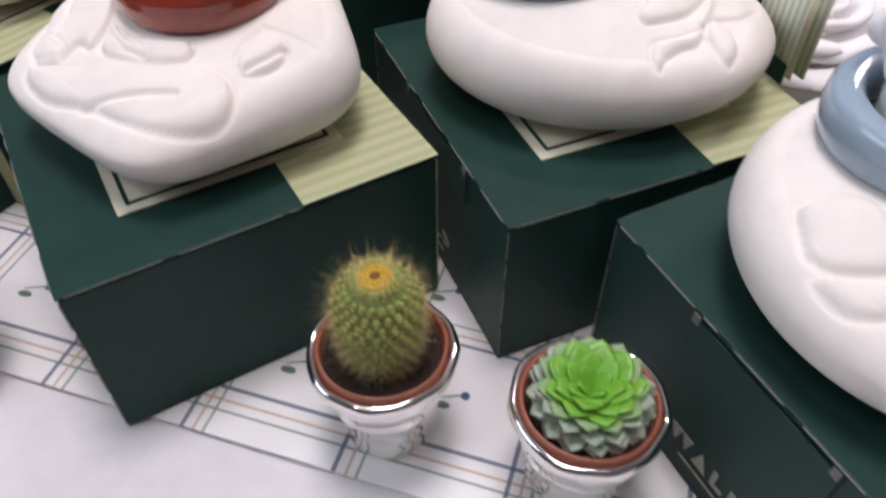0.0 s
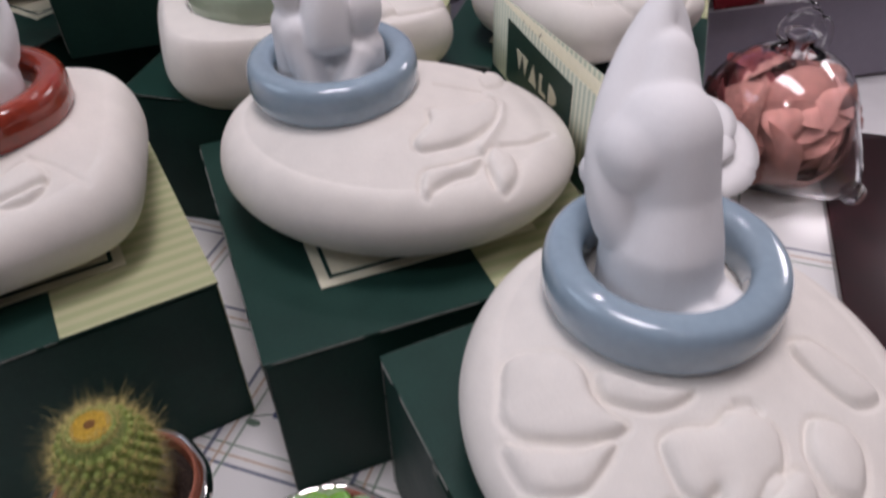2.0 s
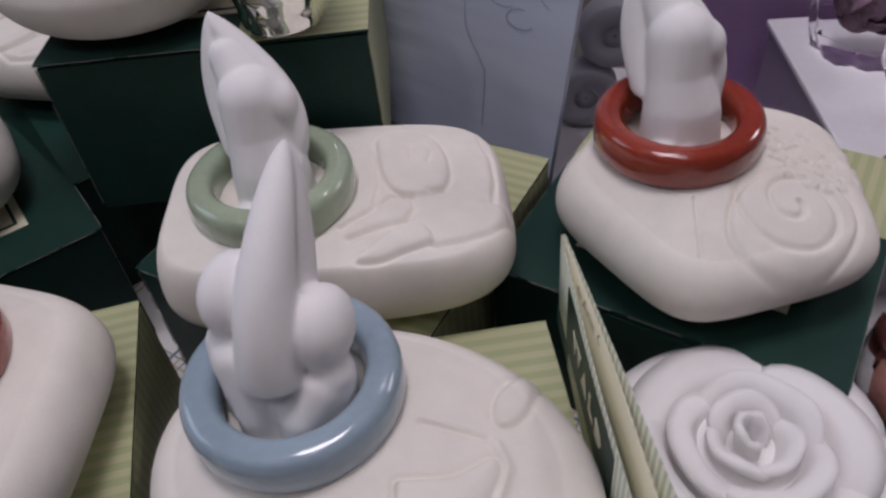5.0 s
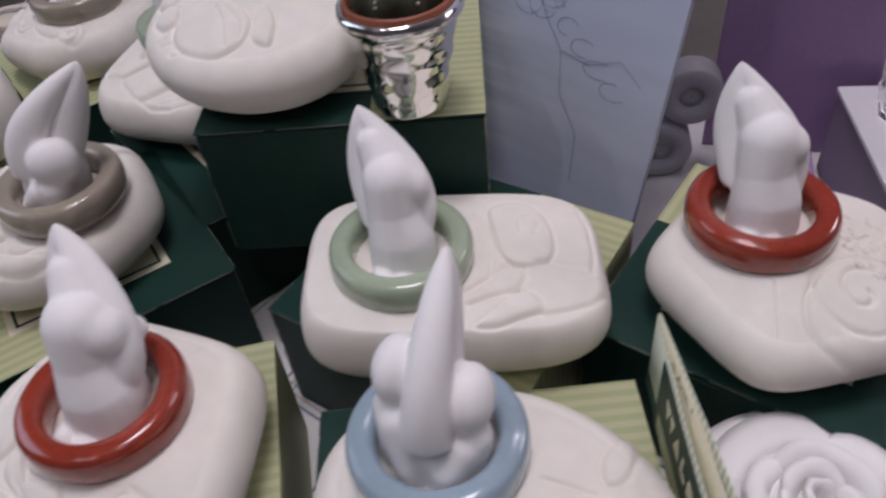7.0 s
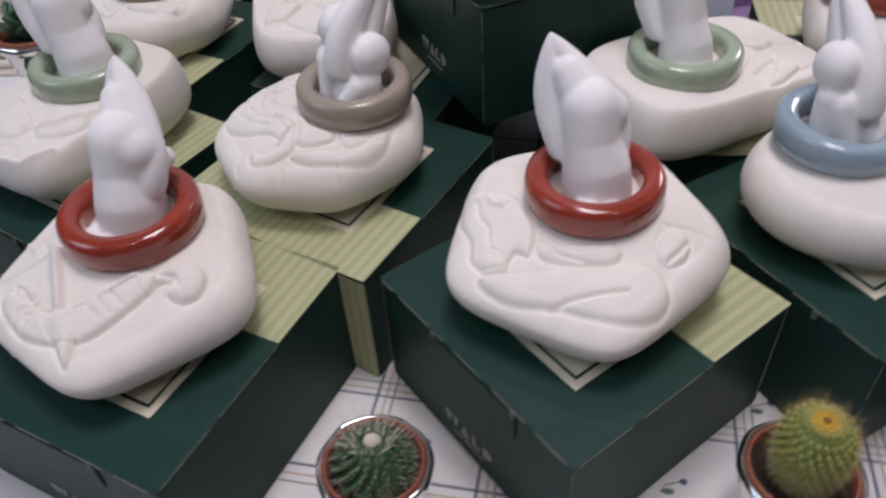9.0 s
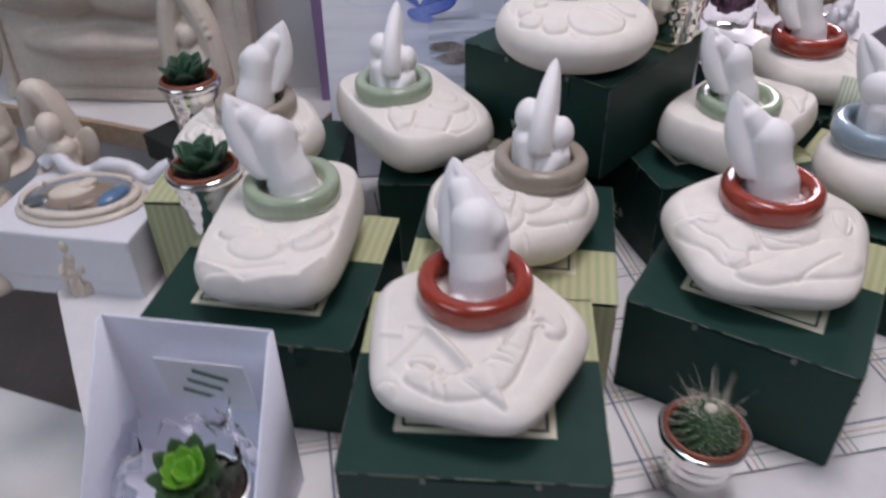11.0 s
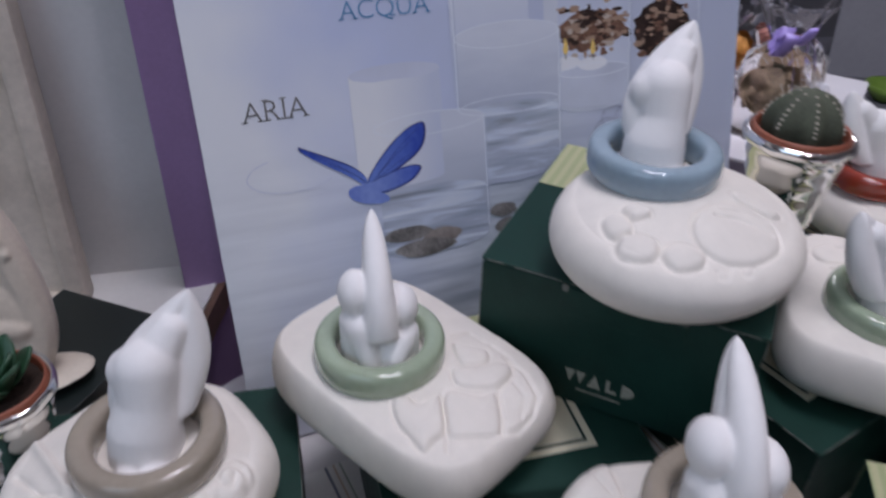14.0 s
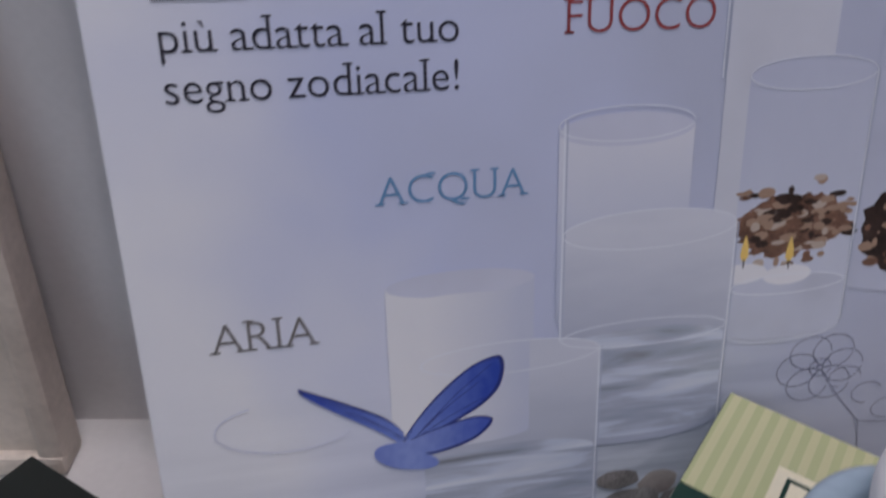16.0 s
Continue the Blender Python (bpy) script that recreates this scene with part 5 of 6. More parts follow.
def rosette(ob, rows, z, seed=1):
    rnd = random.Random(seed)
    for count, l, w, th, curl, rise, material, start in rows:
        me = leaf_mesh(l, w, th, curl)
        me.materials.append(material)
        for i in range(count):
            a = start + 360 * i / count + rnd.uniform(-5, 5)
            put("leaf", me, material, ob, pose(0, 0, z, 0, 0, a) @ pose(0.0012, 0, 0, 0, -rise + rnd.uniform(-5, 5), 0))


def green_rosette(x, y, turn):
    ob = potted(x, y, 0, turn, "bright green rosette succulent with grey woolly outer leaves in silver pot")
    rosette(ob, [
        (15, 0.0190, 0.0062, 0.0012, 0.05, -14, DRY, 5),
        (16, 0.0196, 0.0056, 0.0014, 0.10, -4, ROSETTE_PALE, 0),
        (14, 0.0192, 0.0058, 0.0016, 0.15, 8, ROSETTE_PALE, 9),
        (11, 0.0186, 0.0062, 0.0020, 0.12, 20, ROSETTE_OLD, 3),
        (9, 0.0176, 0.0064, 0.0022, 0.05, 30, ROSETTE, 14),
        (8, 0.0160, 0.0058, 0.0022, 0.0, 40, ROSETTE, 0),
        (6, 0.0136, 0.0046, 0.0020, 0.0, 50, ROSETTE, 12),
        (4, 0.0104, 0.0032, 0.0016, 0.0, 62, ROSETTE, 4)], 0.0535, 3)
    rnd = random.Random(21)
    tufts = []
    for k in range(150):
        a = rnd.uniform(0, 2 * math.pi)
        r = rnd.uniform(0.0145, 0.0195)
        tufts.append((Vector((r * math.cos(a), r * math.sin(a), 0.0535 + rnd.uniform(-0.002, 0.003))), Vector((math.cos(a), math.sin(a), 0.3)).normalized(), 9))
    v, f = spikes(tufts, rnd, 0.0042, 1.0, 0.00005)
    put("wool", mesh_of("wool", v, f, False), SPINE_W, ob, None, "pale web of fine hairs")


def jade(x, y, z, turn, seed, tilt=0):
    ob = potted(x, y, z, turn, "dark green pointed succulent in a shiny silver pot", tilt=tilt)
    rosette(ob, [
        (4, 0.0235, 0.0082, 0.0032, 0.45, 14, JADE, 15),
        (4, 0.0250, 0.0086, 0.0034, 0.20, 38, JADE, 60),
        (3, 0.0245, 0.0080, 0.0032, 0.10, 58, JADE, 20),
        (2, 0.0200, 0.0062, 0.0028, 0.05, 76, JADE, 70)], 0.048, seed)


def dome_cactus(x, y, z, turn):
    ob = potted(x, y, z, turn, "grey-green star-ribbed dome cactus in a silver pot", 1.05)
    me, ar = ribbed("cactus_body", 0.0208, 0.026, 0.046, 7, 0.24, 0.0, 0.05)
    put("cactus_body", me, mat("grey_cactus_skin", (0.075, 0.085, 0.055), 0.75, grain=0.3, scale=700, stain=0.25), ob)
    bm = bmesh.new()
    for p, d in ar:
        if p.z > 0.055:
            ball(bm, p, (0.0007, 0.0007, 0.0007), u=6, v=5)
    put("areoles", done(bm, "areoles"), WOOLW, ob)


yellow_cactus(-0.0062, 0.1745, 0)
green_rosette(0.0620, 0.1530, 20)
spiny_cactus(-0.1884, 0.2040, 0)
jade(-0.3860, 0.5000, TOP, 0, 5)
jade(-0.3600, 0.6520, TOP, 60, 9)
dome_cactus(-0.0120, 0.4575, 2 * TOP, 10)


# ---- runner on the table ----
def plaid():
    """White cotton with woven blue, orange and green lines both ways."""
    m = mat("plaid_cotton", (0.76, 0.75, 0.73), 0.85, bump=0.0002, scale=1500)
    nt = m.node_tree
    b = nt.nodes["Principled BSDF"]
    tc, sep = nt.nodes.new("ShaderNodeTexCoord"), nt.nodes.new("ShaderNodeSeparateXYZ")
    nt.links.new(tc.outputs["Object"], sep.inputs[0])

    def math_node(op, a, bb):
        n = nt.nodes.new("ShaderNodeMath")
        n.operation = op
        for i, v in enumerate((a, bb)):
            if isinstance(v, (int, float)):
                n.inputs[i].default_value = v
            elif v is not None:
                nt.links.new(v, n.inputs[i])
        return n.outputs[0]

    colour = None
    lines = [(1, o, w, c) for o, w, c in ((0.0, 0.0017, 0), (-0.0057, 0.0011, 1), (-0.0103, 0.0011, 2), (0.0487, 0.0015, 0), (0.0532, 0.0010, 1), (0.0580, 0.0010, 2))]
    lines += [(0, o, w, c) for o, w, c in ((0.0, 0.0018, 0), (0.0050, 0.0011, 1), (0.0092, 0.0011, 2))]
    inks = ((0.09, 0.11, 0.18), (0.50, 0.36, 0.24), (0.20, 0.27, 0.20))
    prev = None
    for axis, off, w, c in lines:
        v = math_node("ADD", sep.outputs[axis], 10 * 0.064 - off + w / 2)
        if axis == 0:
            v = math_node("MODULO", v, 0.064)
        else:
            v = math_node("MODULO", v, 0.1280)
        mask = math_node("LESS_THAN", v, w)
        mx = nt.nodes.new("ShaderNodeMix")
        mx.data_type = "RGBA"
        nt.links.new(math_node("MULTIPLY", mask, 0.85), mx.inputs[0])
        if prev is None:
            mx.inputs[6].default_value = (0.76, 0.75, 0.73, 1)
        else:
            nt.links.new(prev, mx.inputs[6])
        mx.inputs[7].default_value = (*inks[c], 1)
        prev = mx.outputs[2]
    nt.links.new(prev, b.inputs["Base Color"])
    return m


RUN = pose(-0.0202, 0.1745, -0.0011, 0, 0, -17.4)
bm = slab(0.80, 0.37, 0.0009, 0.0003)
bmesh.ops.translate(bm, vec=(-0.08, 0.164, 0), verts=bm.verts)
runner = put("table_runner", done(bm, "runner"), plaid(), None, RUN)
tagged(runner, "white cotton table runner with a thin blue, orange, green plaid", "table runner")
MOTIF = mat("blue_print", (0.07, 0.09, 0.18), 0.8)
MOTIF_G = mat("green_print", (0.12, 0.18, 0.13), 0.8)
for k, (mx_, my_) in enumerate(((0.0236, 0.1868), (-0.0397, 0.2033), (0.0218, 0.2419), (-0.1640, 0.2440))):
    mo = put("berry_motif", mesh_of("berry", [(0.0019 * math.cos(a * math.pi / 8), 0.0019 * math.sin(a * math.pi / 8), 0) for a in range(16)], [tuple(range(16))], False), MOTIF, runner,
             RUN.inverted() @ pose(mx_, my_, 0.0001, 0, 0, -17))
    put("stem_motif", mesh_of("stem", [(-0.010, -0.004, 0), (-0.002, -0.0007, 0), (-0.002, 0.0001, 0), (-0.010, -0.0033, 0)], [(0, 1, 2, 3)], False), MOTIF_G, mo)
    put("leaf_motif", mesh_of("leafm", [(-0.008 + 0.0035 * math.cos(a * math.pi / 6), -0.0065 + 0.0018 * math.sin(a * math.pi / 6), 0) for a in range(12)], [tuple(range(12))], False), MOTIF_G, mo)

# ---- shelf at the side, lower shelf, room ----
side = thing("side_shelf", pose(-0.05, 1.03, -0.034, 0, 0, -48.5), "white side shelf board with a pale wooden front edge", "shelf")
tagged(side, kind="structure")
bm = slab(0.83, 0.72, 0.026, 0.001)
put("board", done(bm, "board"), SHELF, side, pose(-0.335, 0, 0))
put("edge_strip", done(slab(0.83, 0.006, 0.025, 0.0008), "strip"), WOODEDGE, side, pose(-0.335, -0.3635, 0.0002), "pale wooden edge strip")
put("end_strip", done(slab(0.006, 0.72, 0.025, 0.0008), "strip"), WOODEND, side, pose(0.0835, 0, 0.0002), "brown wooden end strip")
low = put("lower_shelf", done(slab(1.0, 1.0, 0.02, 0.001), "low"), SHELF, None, pose(-1.02, 0.45, -0.22, 0, 0, -48))
tagged(low, "white lower shelf beside the table", "shelf", kind="structure")
base = put("table_base", done(slab(1.05, 1.14, 0.74, 0.002), "base"), CLOTH, None, pose(0.025, 0.13, -0.745))
tagged(base, "table under the white cloth", "table", kind="structure")
FLOORM = mat("shop_floor", (0.22, 0.20, 0.19), 0.5, grain=0.1, scale=60, stain=0.2)
ROOMW = mat("shop_wall", (0.42, 0.40, 0.42), 0.8, grain=0.05, scale=40, stain=0.15)
CEIL = mat("ceiling_paint", (0.75, 0.74, 0.73), 0.9, grain=0.02, scale=40, stain=0.05)
tagged(put("floor", done(slab(8, 8, 0.05, 0), "floor"), FLOORM, None, pose(0, 0.5, -0.80)), "dark grey shop floor", "floor", kind="structure")
tagged(put("ceiling", done(slab(8, 8, 0.05, 0), "ceiling"), CEIL, None, pose(0, 0.5, 2.4)), "white painted shop ceiling", "ceiling", kind="structure")
for nm, px_, py_, a in (("wall_north", 0, 4.4, 0), ("wall_south", 0, -3.4, 0), ("wall_east", 3.9, 0.5, 90), ("wall_west", -3.9, 0.5, 90)):
    tagged(put(nm, done(slab(8, 0.1, 3.2, 0), nm), ROOMW, None, pose(px_, py_, -0.8, 0, 0, a)), "plain dim shop wall", "wall", kind="structure")

# ---- leaflet and rose ----
LEAFLET_S = striped("leaflet_stripes", (0.60, 0.60, 0.47), (0.33, 0.40, 0.31), 0.0034, 0.5, 0)
leaflet = thing("leaflet", pose(0.1165, 0.3860, TOP + 0.0007, 0, 0, -69), "folded cream striped leaflet with a green panel, standing on box", "leaflet")


def sheet(l, h, bend, th=0.0004):
    """An upright paper sheet from the origin along +x, slightly bent."""
    verts, faces = [], []
    n = 12
    for i in range(n + 1):
        x = l * i / n
        y = bend * math.sin(math.pi * i / n)
        verts += [(x, y, 0), (x, y, h), (x, y + th, 0), (x, y + th, h)]
        if i:
            b = 4 * i
            faces += [(b - 4, b, b + 1, b - 3), (b - 2, b - 1, b + 3, b + 2), (b - 3, b + 1, b + 3, b - 1), (b - 4, b - 2, b + 2, b)]
    faces += [(0, 1, 3, 2), (4 * n, 4 * n + 2, 4 * n + 3, 4 * n + 1)]
    return mesh_of("sheet", verts, faces)


put("front_page", sheet(0.108, 0.046, -0.001), LEAFLET_S, leaflet, pose(0, 0, 0, 0, 0, -1))
put("middle_page", sheet(0.106, 0.046, 0.001), CREAM, leaflet, pose(0, 0.0006, 0, 0, 0, 2), "cream inner page")
put("back_page", sheet(0.108, 0.046, 0.0), LEAFLET_S, leaflet, pose(0, 0.0012, 0, 0, 0, 4.5))
panel = put("green_panel", done(slab(0.064, 0.0003, 0.029, 0), "panel"), GREEN, leaflet, pose(0.052, -0.0019, 0.0125, 0, 0, -1), "dark green printed panel")
for pts in MARKS[:5]:
    bm = bmesh.new()
    f = bm.faces.new([bm.verts.new((-0.0011 * y, -0.0004, 0.0105 + 0.0011 * z)) for y, z in pts])
    ext = bmesh.ops.extrude_face_region(bm, geom=[f])
    bmesh.ops.translate(bm, vec=(0, 0.0003, 0), verts=[e for e in ext["geom"] if isinstance(e, bmesh.types.BMVert)])
    bmesh.ops.recalc_face_normals(bm, faces=bm.faces)
    put("mark_bar", done(bm, "bar"), CREAM, panel)
strip = put("green_strip", done(slab(0.108, 0.0003, 0.009, 0), "strip"), GREEN, leaflet, pose(0.054, -0.0014, 0.001, 0, 0, -1), "dark green printed strip")
cu = bpy.data.curves.new("word", "FONT")
cu.body, cu.size, cu.align_x = "ZODIACO", 0.008, "CENTER"
wob = new("word", cu)
wme = bpy.data.meshes.new_from_object(wob.evaluated_get(bpy.context.evaluated_depsgraph_get()))
bpy.data.objects.remove(wob)
put("printed_word", wme, CREAM, strip, pose(-0.006, -0.0004, 0.0015, 90))
cu = bpy.data.curves.new("words", "FONT")
cu.body, cu.size, cu.align_x = "di Aria: Gemelli, Bilanc", 0.0068, "LEFT"
wob = new("words", cu)
wme = bpy.data.meshes.new_from_object(wob.evaluated_get(bpy.context.evaluated_depsgraph_get()))
bpy.data.objects.remove(wob)
put("printed_words", wme, INK, leaflet, pose(0.020, 0.0012, 0.0390, 90, 0, 4.5))


def petal(w, h, r0, r1, lip, seed):
    """A thick rose petal: a cupped shell that opens from r0 to r1 and rolls a soft lip outward."""
    verts, faces = [], []
    rnd = random.Random(seed)
    n, m = 18, 14
    ph = rnd.uniform(0, 6)
    for i in range(n + 1):
        u = 2 * i / n - 1
        a = w / 2 * u
        e = (1 - abs(u) ** 2.6) ** 0.5
        for j in range(m + 1):
            t = j / m
            q = t * (0.35 + 0.65 * e)
            roll = max(0.0, t - 0.72) / 0.28
            r = r0 + (r1 - r0) * math.sin(q * math.pi / 2) + lip * roll ** 2 * e
            z = h * q * (1 - 0.15 * q) - lip * 0.7 * roll ** 2.5 * e + 0.0010 * math.sin(5 * a + ph) * t
            verts.append((r * math.cos(a), r * math.sin(a), z))
    for i in range(n):
        for j in range(m):
            q = i * (m + 1) + j
            faces.append((q, q + m + 1, q + m + 2, q + 1))
    return verts, faces


rose = thing("rose", pose(0.1860, 0.3460, -0.0002) @ Matrix.Diagonal((1.10, 1.10, 0.97, 1)), "white scented plaster rose with thick rolled petals", "rose")
put("cup", mesh_of("cup", *lathe([(0.001, 0.0), (0.026, 0.0), (0.025, 0.01), (0.022, 0.04), (0.031, 0.060), (0.030, 0.076), (0.020, 0.082), (0.001, 0.084)], 32)), PLASTER, rose)
rr = random.Random(4)
for row, (count, w, h, r0, r1, lip, z) in enumerate(((5, 1.95, 0.031, 0.022, 0.036, 0.011, 0.055), (4, 2.25, 0.034, 0.015, 0.0275, 0.009, 0.060), (3, 2.7, 0.032, 0.009, 0.0185, 0.006, 0.066), (3, 2.8, 0.027, 0.004, 0.0105, 0.004, 0.071), (1, 5.2, 0.022, 0.002, 0.0045, 0.001, 0.076))):
    for k in range(count):
        v, f = petal(w * rr.uniform(0.92, 1.08), h * rr.uniform(0.93, 1.07), r0, r1, lip * rr.uniform(0.7, 1.3), 10 * row + k)
        ob = put("petal", mesh_of("petal", v, f), PLASTER, rose, pose(0, 0, z + rr.uniform(-0.001, 0.001), 0, 0, 360 * k / count + rr.uniform(-9, 9) + 37 * row))
        sol = ob.modifiers.new("thick", "SOLIDIFY")
        sol.thickness, sol.offset = 0.0030, 0

# ---- glass and dried petals ----
GLASS = bpy.data.materials.new("clear_glass")
GLASS.use_nodes = True
gb = GLASS.node_tree.nodes["Principled BSDF"]
gb.inputs["Transmission Weight"].default_value, gb.inputs["Roughness"].default_value, gb.inputs["IOR"].default_value = 1.0, 0.01, 1.42
gb.inputs["Base Color"].default_value = (0.97, 0.97, 0.98, 1)
CELLO = GLASS.copy()
CELLO.name = "clear_film"
CELLO.node_tree.nodes["Principled BSDF"].inputs["IOR"].default_value = 1.08
REDGLASS = mat("red_glass", (0.10, 0.006, 0.009), 0.1, coat=0.5)
PINKP = mat("pink_petals", (0.44, 0.20, 0.165), 0.8, grain=0.3, scale=300, stain=0.35)
REDP = mat("red_petals", (0.17, 0.03, 0.03), 0.8, grain=0.3, scale=300, stain=0.4)
BEIGEP = mat("beige_petals", (0.36, 0.26, 0.17), 0.8, grain=0.3, scale=300, stain=0.4)
AMBERP = mat("amber_petals", (0.45, 0.20, 0.03), 0.7, grain=0.3, scale=300, stain=0.4)
NETW = mat("white_net", (0.75, 0.74, 0.72), 0.6)
MAUVEP = mat("mauve_petals", (0.20, 0.12, 0.17), 0.8, grain=0.3, scale=300, stain=0.4)
LILAC = mat("lilac_satin", (0.34, 0.26, 0.62), 0.35, grain=0.05, scale=300, stain=0.1)


def petals(seed, r, count, squash=0.8, size=0.011, inner=0.30, outer=0.66):
    """A heap of crumpled dried petals within a ball: cupped, wavy shells with round outlines."""
    rnd = random.Random(seed)
    verts, faces = [], []
    n = 7
    for _ in range(count):
        d = Vector((rnd.gauss(0, 1), rnd.gauss(0, 1), rnd.gauss(0, 1))).normalized() * r * rnd.uniform(inner, outer)
        d.z = d.z * squash - r * 0.08
        q = d.normalized().to_track_quat("Z", "Y").to_matrix() @ Euler((rnd.uniform(-0.5, 0.5), rnd.uniform(-0.5, 0.5), rnd.uniform(0, 6))).to_matrix()
        b = len(verts)
        s = size * rnd.uniform(0.7, 1.25)
        p1, p2, bend = rnd.uniform(0, 6), rnd.uniform(0, 6), rnd.uniform(0.3, 0.7)
        for i in range(n):
            for j in range(n):
                u, v = 2 * i / (n - 1) - 1, 2 * j / (n - 1) - 1
                x, y = u * math.sqrt(1 - v * v / 2), v * math.sqrt(1 - u * u / 2)
                w = -bend * (x * x + 0.5 * y * y) + 0.13 * math.sin(3.2 * x + p1) * y + 0.10 * math.sin(4.1 * y + p2)
                pt = d + q @ Vector((x * s * 0.5, y * s * 0.6, w * s * 0.5))
                if pt.length > r * 0.97:
                    pt = pt * (r * 0.97 / pt.length)
                verts.append(pt)
        for i in range(n - 1):
            for j in range(n - 1):
                faces.append((b + n * i + j, b + n * i + j + 1, b + n * i + j + n + 1, b + n * i + j + n))
    return mesh_of("petals", verts, faces)


def tube(pts, r, n=10):
    """A round rod through points."""
    verts, faces = [], []
    for i, p in enumerate(pts):
        p = Vector(p)
        d = (Vector(pts[min(i + 1, len(pts) - 1)]) - Vector(pts[max(i - 1, 0)])).normalized()
        s = d.orthogonal().normalized()
        q = d.cross(s)
        for k in range(n):
            a = 2 * math.pi * k / n
            verts.append(p + (s * math.cos(a) + q * math.sin(a)) * r)
    for i in range(len(pts) - 1):
        for k in range(n):
            m = (k + 1) % n
            faces.append((i * n + k, i * n + m, (i + 1) * n + m, (i + 1) * n + k))
    return mesh_of("rod", verts, faces)


def loop_points(c, r, turns=1.0, n=40, rise=0.0, tilt=0.0):
    m = Euler((radians(90), 0, radians(tilt))).to_matrix()
    return [Vector(c) + m @ Vector((r * math.cos(2 * math.pi * turns * i / n), r * math.sin(2 * math.pi * turns * i / n), rise * i / n)) for i in range(n + 1)]


def glass_bulb(x, y, z, r, turn, fill, seed, label, tip=True, loop=True, flatten=0.92):
    ob = thing("glass_ornament", pose(x, y, z, 0, 0, turn), label, "glass ornament", "glass ornaments with petals")
    prof = []
    n = 22
    for i in range(n + 1):
        p = -math.pi / 2 + math.pi * 0.93 * i / n
        prof.append((max(0.0006, r * math.cos(p)), r * flatten * (1 + math.sin(p))))
    v, f = lathe(prof, 40)
    for k in range(len(v)):
        vx, vy, vz = v[k]
        if tip and vx > 0:
            vx *= 1 + 0.62 * (vx / r) ** 3
            vy *= 1 - 0.45 * (max(0.0, v[k][0]) / r) ** 2
        v[k] = (vx, vy, vz)
    bulb = put("bulb", mesh_of("bulb", v, f), GLASS, ob, None, "clear blown glass bulb")
    bulb.visible_shadow = False
    sl = bulb.modifiers.new("wall", "SOLIDIFY")
    sl.thickness = 0.0011
    put("petals", petals(seed, r * 0.95, 150, 0.95, r * 0.85, 0.40, 0.88), fill, ob, pose(0.004, 0, r * flatten))
    top = 2 * r * flatten
    put("neck", mesh_of("neck", *lathe([(0.006, top - 0.006), (0.0055, top + 0.002), (0.0085, top + 0.008), (0.0095, top + 0.009), (0.0075, top + 0.007), (0.0045, top + 0.001), (0.005, top - 0.006)], 24)), GLASS, ob)
    if tip:
        bm = bmesh.new()
        ball(bm, (1.60 * r, 0, r * 0.85), (0.0062, 0.0062, 0.0062), u=20, v=12)
        put("knob", done(bm, "knob", True), GLASS, ob, None, "round clear glass knob")
    if loop:
        put("handle", tube(loop_points((0, r * 0.5, top + 0.012), 0.012, 1.6, 50, 0.006, 20), 0.0016), GLASS, ob, None, "coiled clear glass handle")
    return ob


drop = glass_bulb(0.2780, 0.4180, -0.0005, 0.0435, -76, PINKP, 3, "clear glass drop filled with pink and red dried petals on table", loop=False)
put("red_petal_heap", petals(5, 0.037, 130, 0.85, 0.026, 0.4, 0.9), REDP, drop, pose(-0.0080, -0.002, 0.046), "dark red dried petals")
put("paper_slip", sheet(0.034, 0.030, 0.004, 0.0005), PLASTER, drop, pose(-0.004, -0.010, 0.050, 0, 20, 78), "folded white paper slip")
PED_TOP = 0.0660
v, f = [], []
for i in range(21):
    a = math.pi * (0.08 + 0.84 * i / 20)
    for j in range(5):
        v.append((0.034 * (j / 4 - 0.5), 0.017 * math.cos(a), 0.017 * math.sin(a) - 0.003))
for i in range(20):
    for j in range(4):
        f.append((i * 5 + j, i * 5 + j + 1, i * 5 + j + 6, i * 5 + j + 5))
cup = put("glass_half_cylinder", mesh_of("red_shade", v, f), REDGLASS, None, pose(0.2660, 0.5120, PED_TOP + 0.0005, 0, 0, 15))
cup.modifiers.new("thick", "SOLIDIFY").thickness = 0.0012
tagged(cup, "shiny dark red half-round glass shade lying on pedestal", "glass shade")
# a glass rod lies over the edge of the pedestal and ends in a coil
arch = [Vector((0.2500 + 0.056 * i / 20, 0.5050 - 0.009 * i / 20, PED_TOP + 0.004 + 0.013 * math.sin(math.pi * 0.9 * i / 20))) for i in range(21)]
arch += [Vector((0.3060 + 0.0130 * math.sin(q), 0.4960 - 0.0012 * k, PED_TOP - 0.005 + 0.0130 * math.cos(q))) for k in range(1, 25) for q in (2 * math.pi * k / 16,)]
tagged(put("glass_rod", tube(arch, 0.0020), GLASS), "clear glass rod with a coiled end over the pedestal", "glass rod")

# dark printed board under the glass at one side
DARKP = mat("dark_print", (0.030, 0.008, 0.010), 0.12, grain=0.5, scale=60, stain=0.9, coat=0.5)
bd = put("dark_tray", done(slab(0.24, 0.39, 0.006, 0.001), "tray"), DARKP, None, pose(0.3920, 0.2430, -0.0015, 0, 0, -14))
tagged(bd, "glossy dark red printed tray lying beside the cloth", "tray")

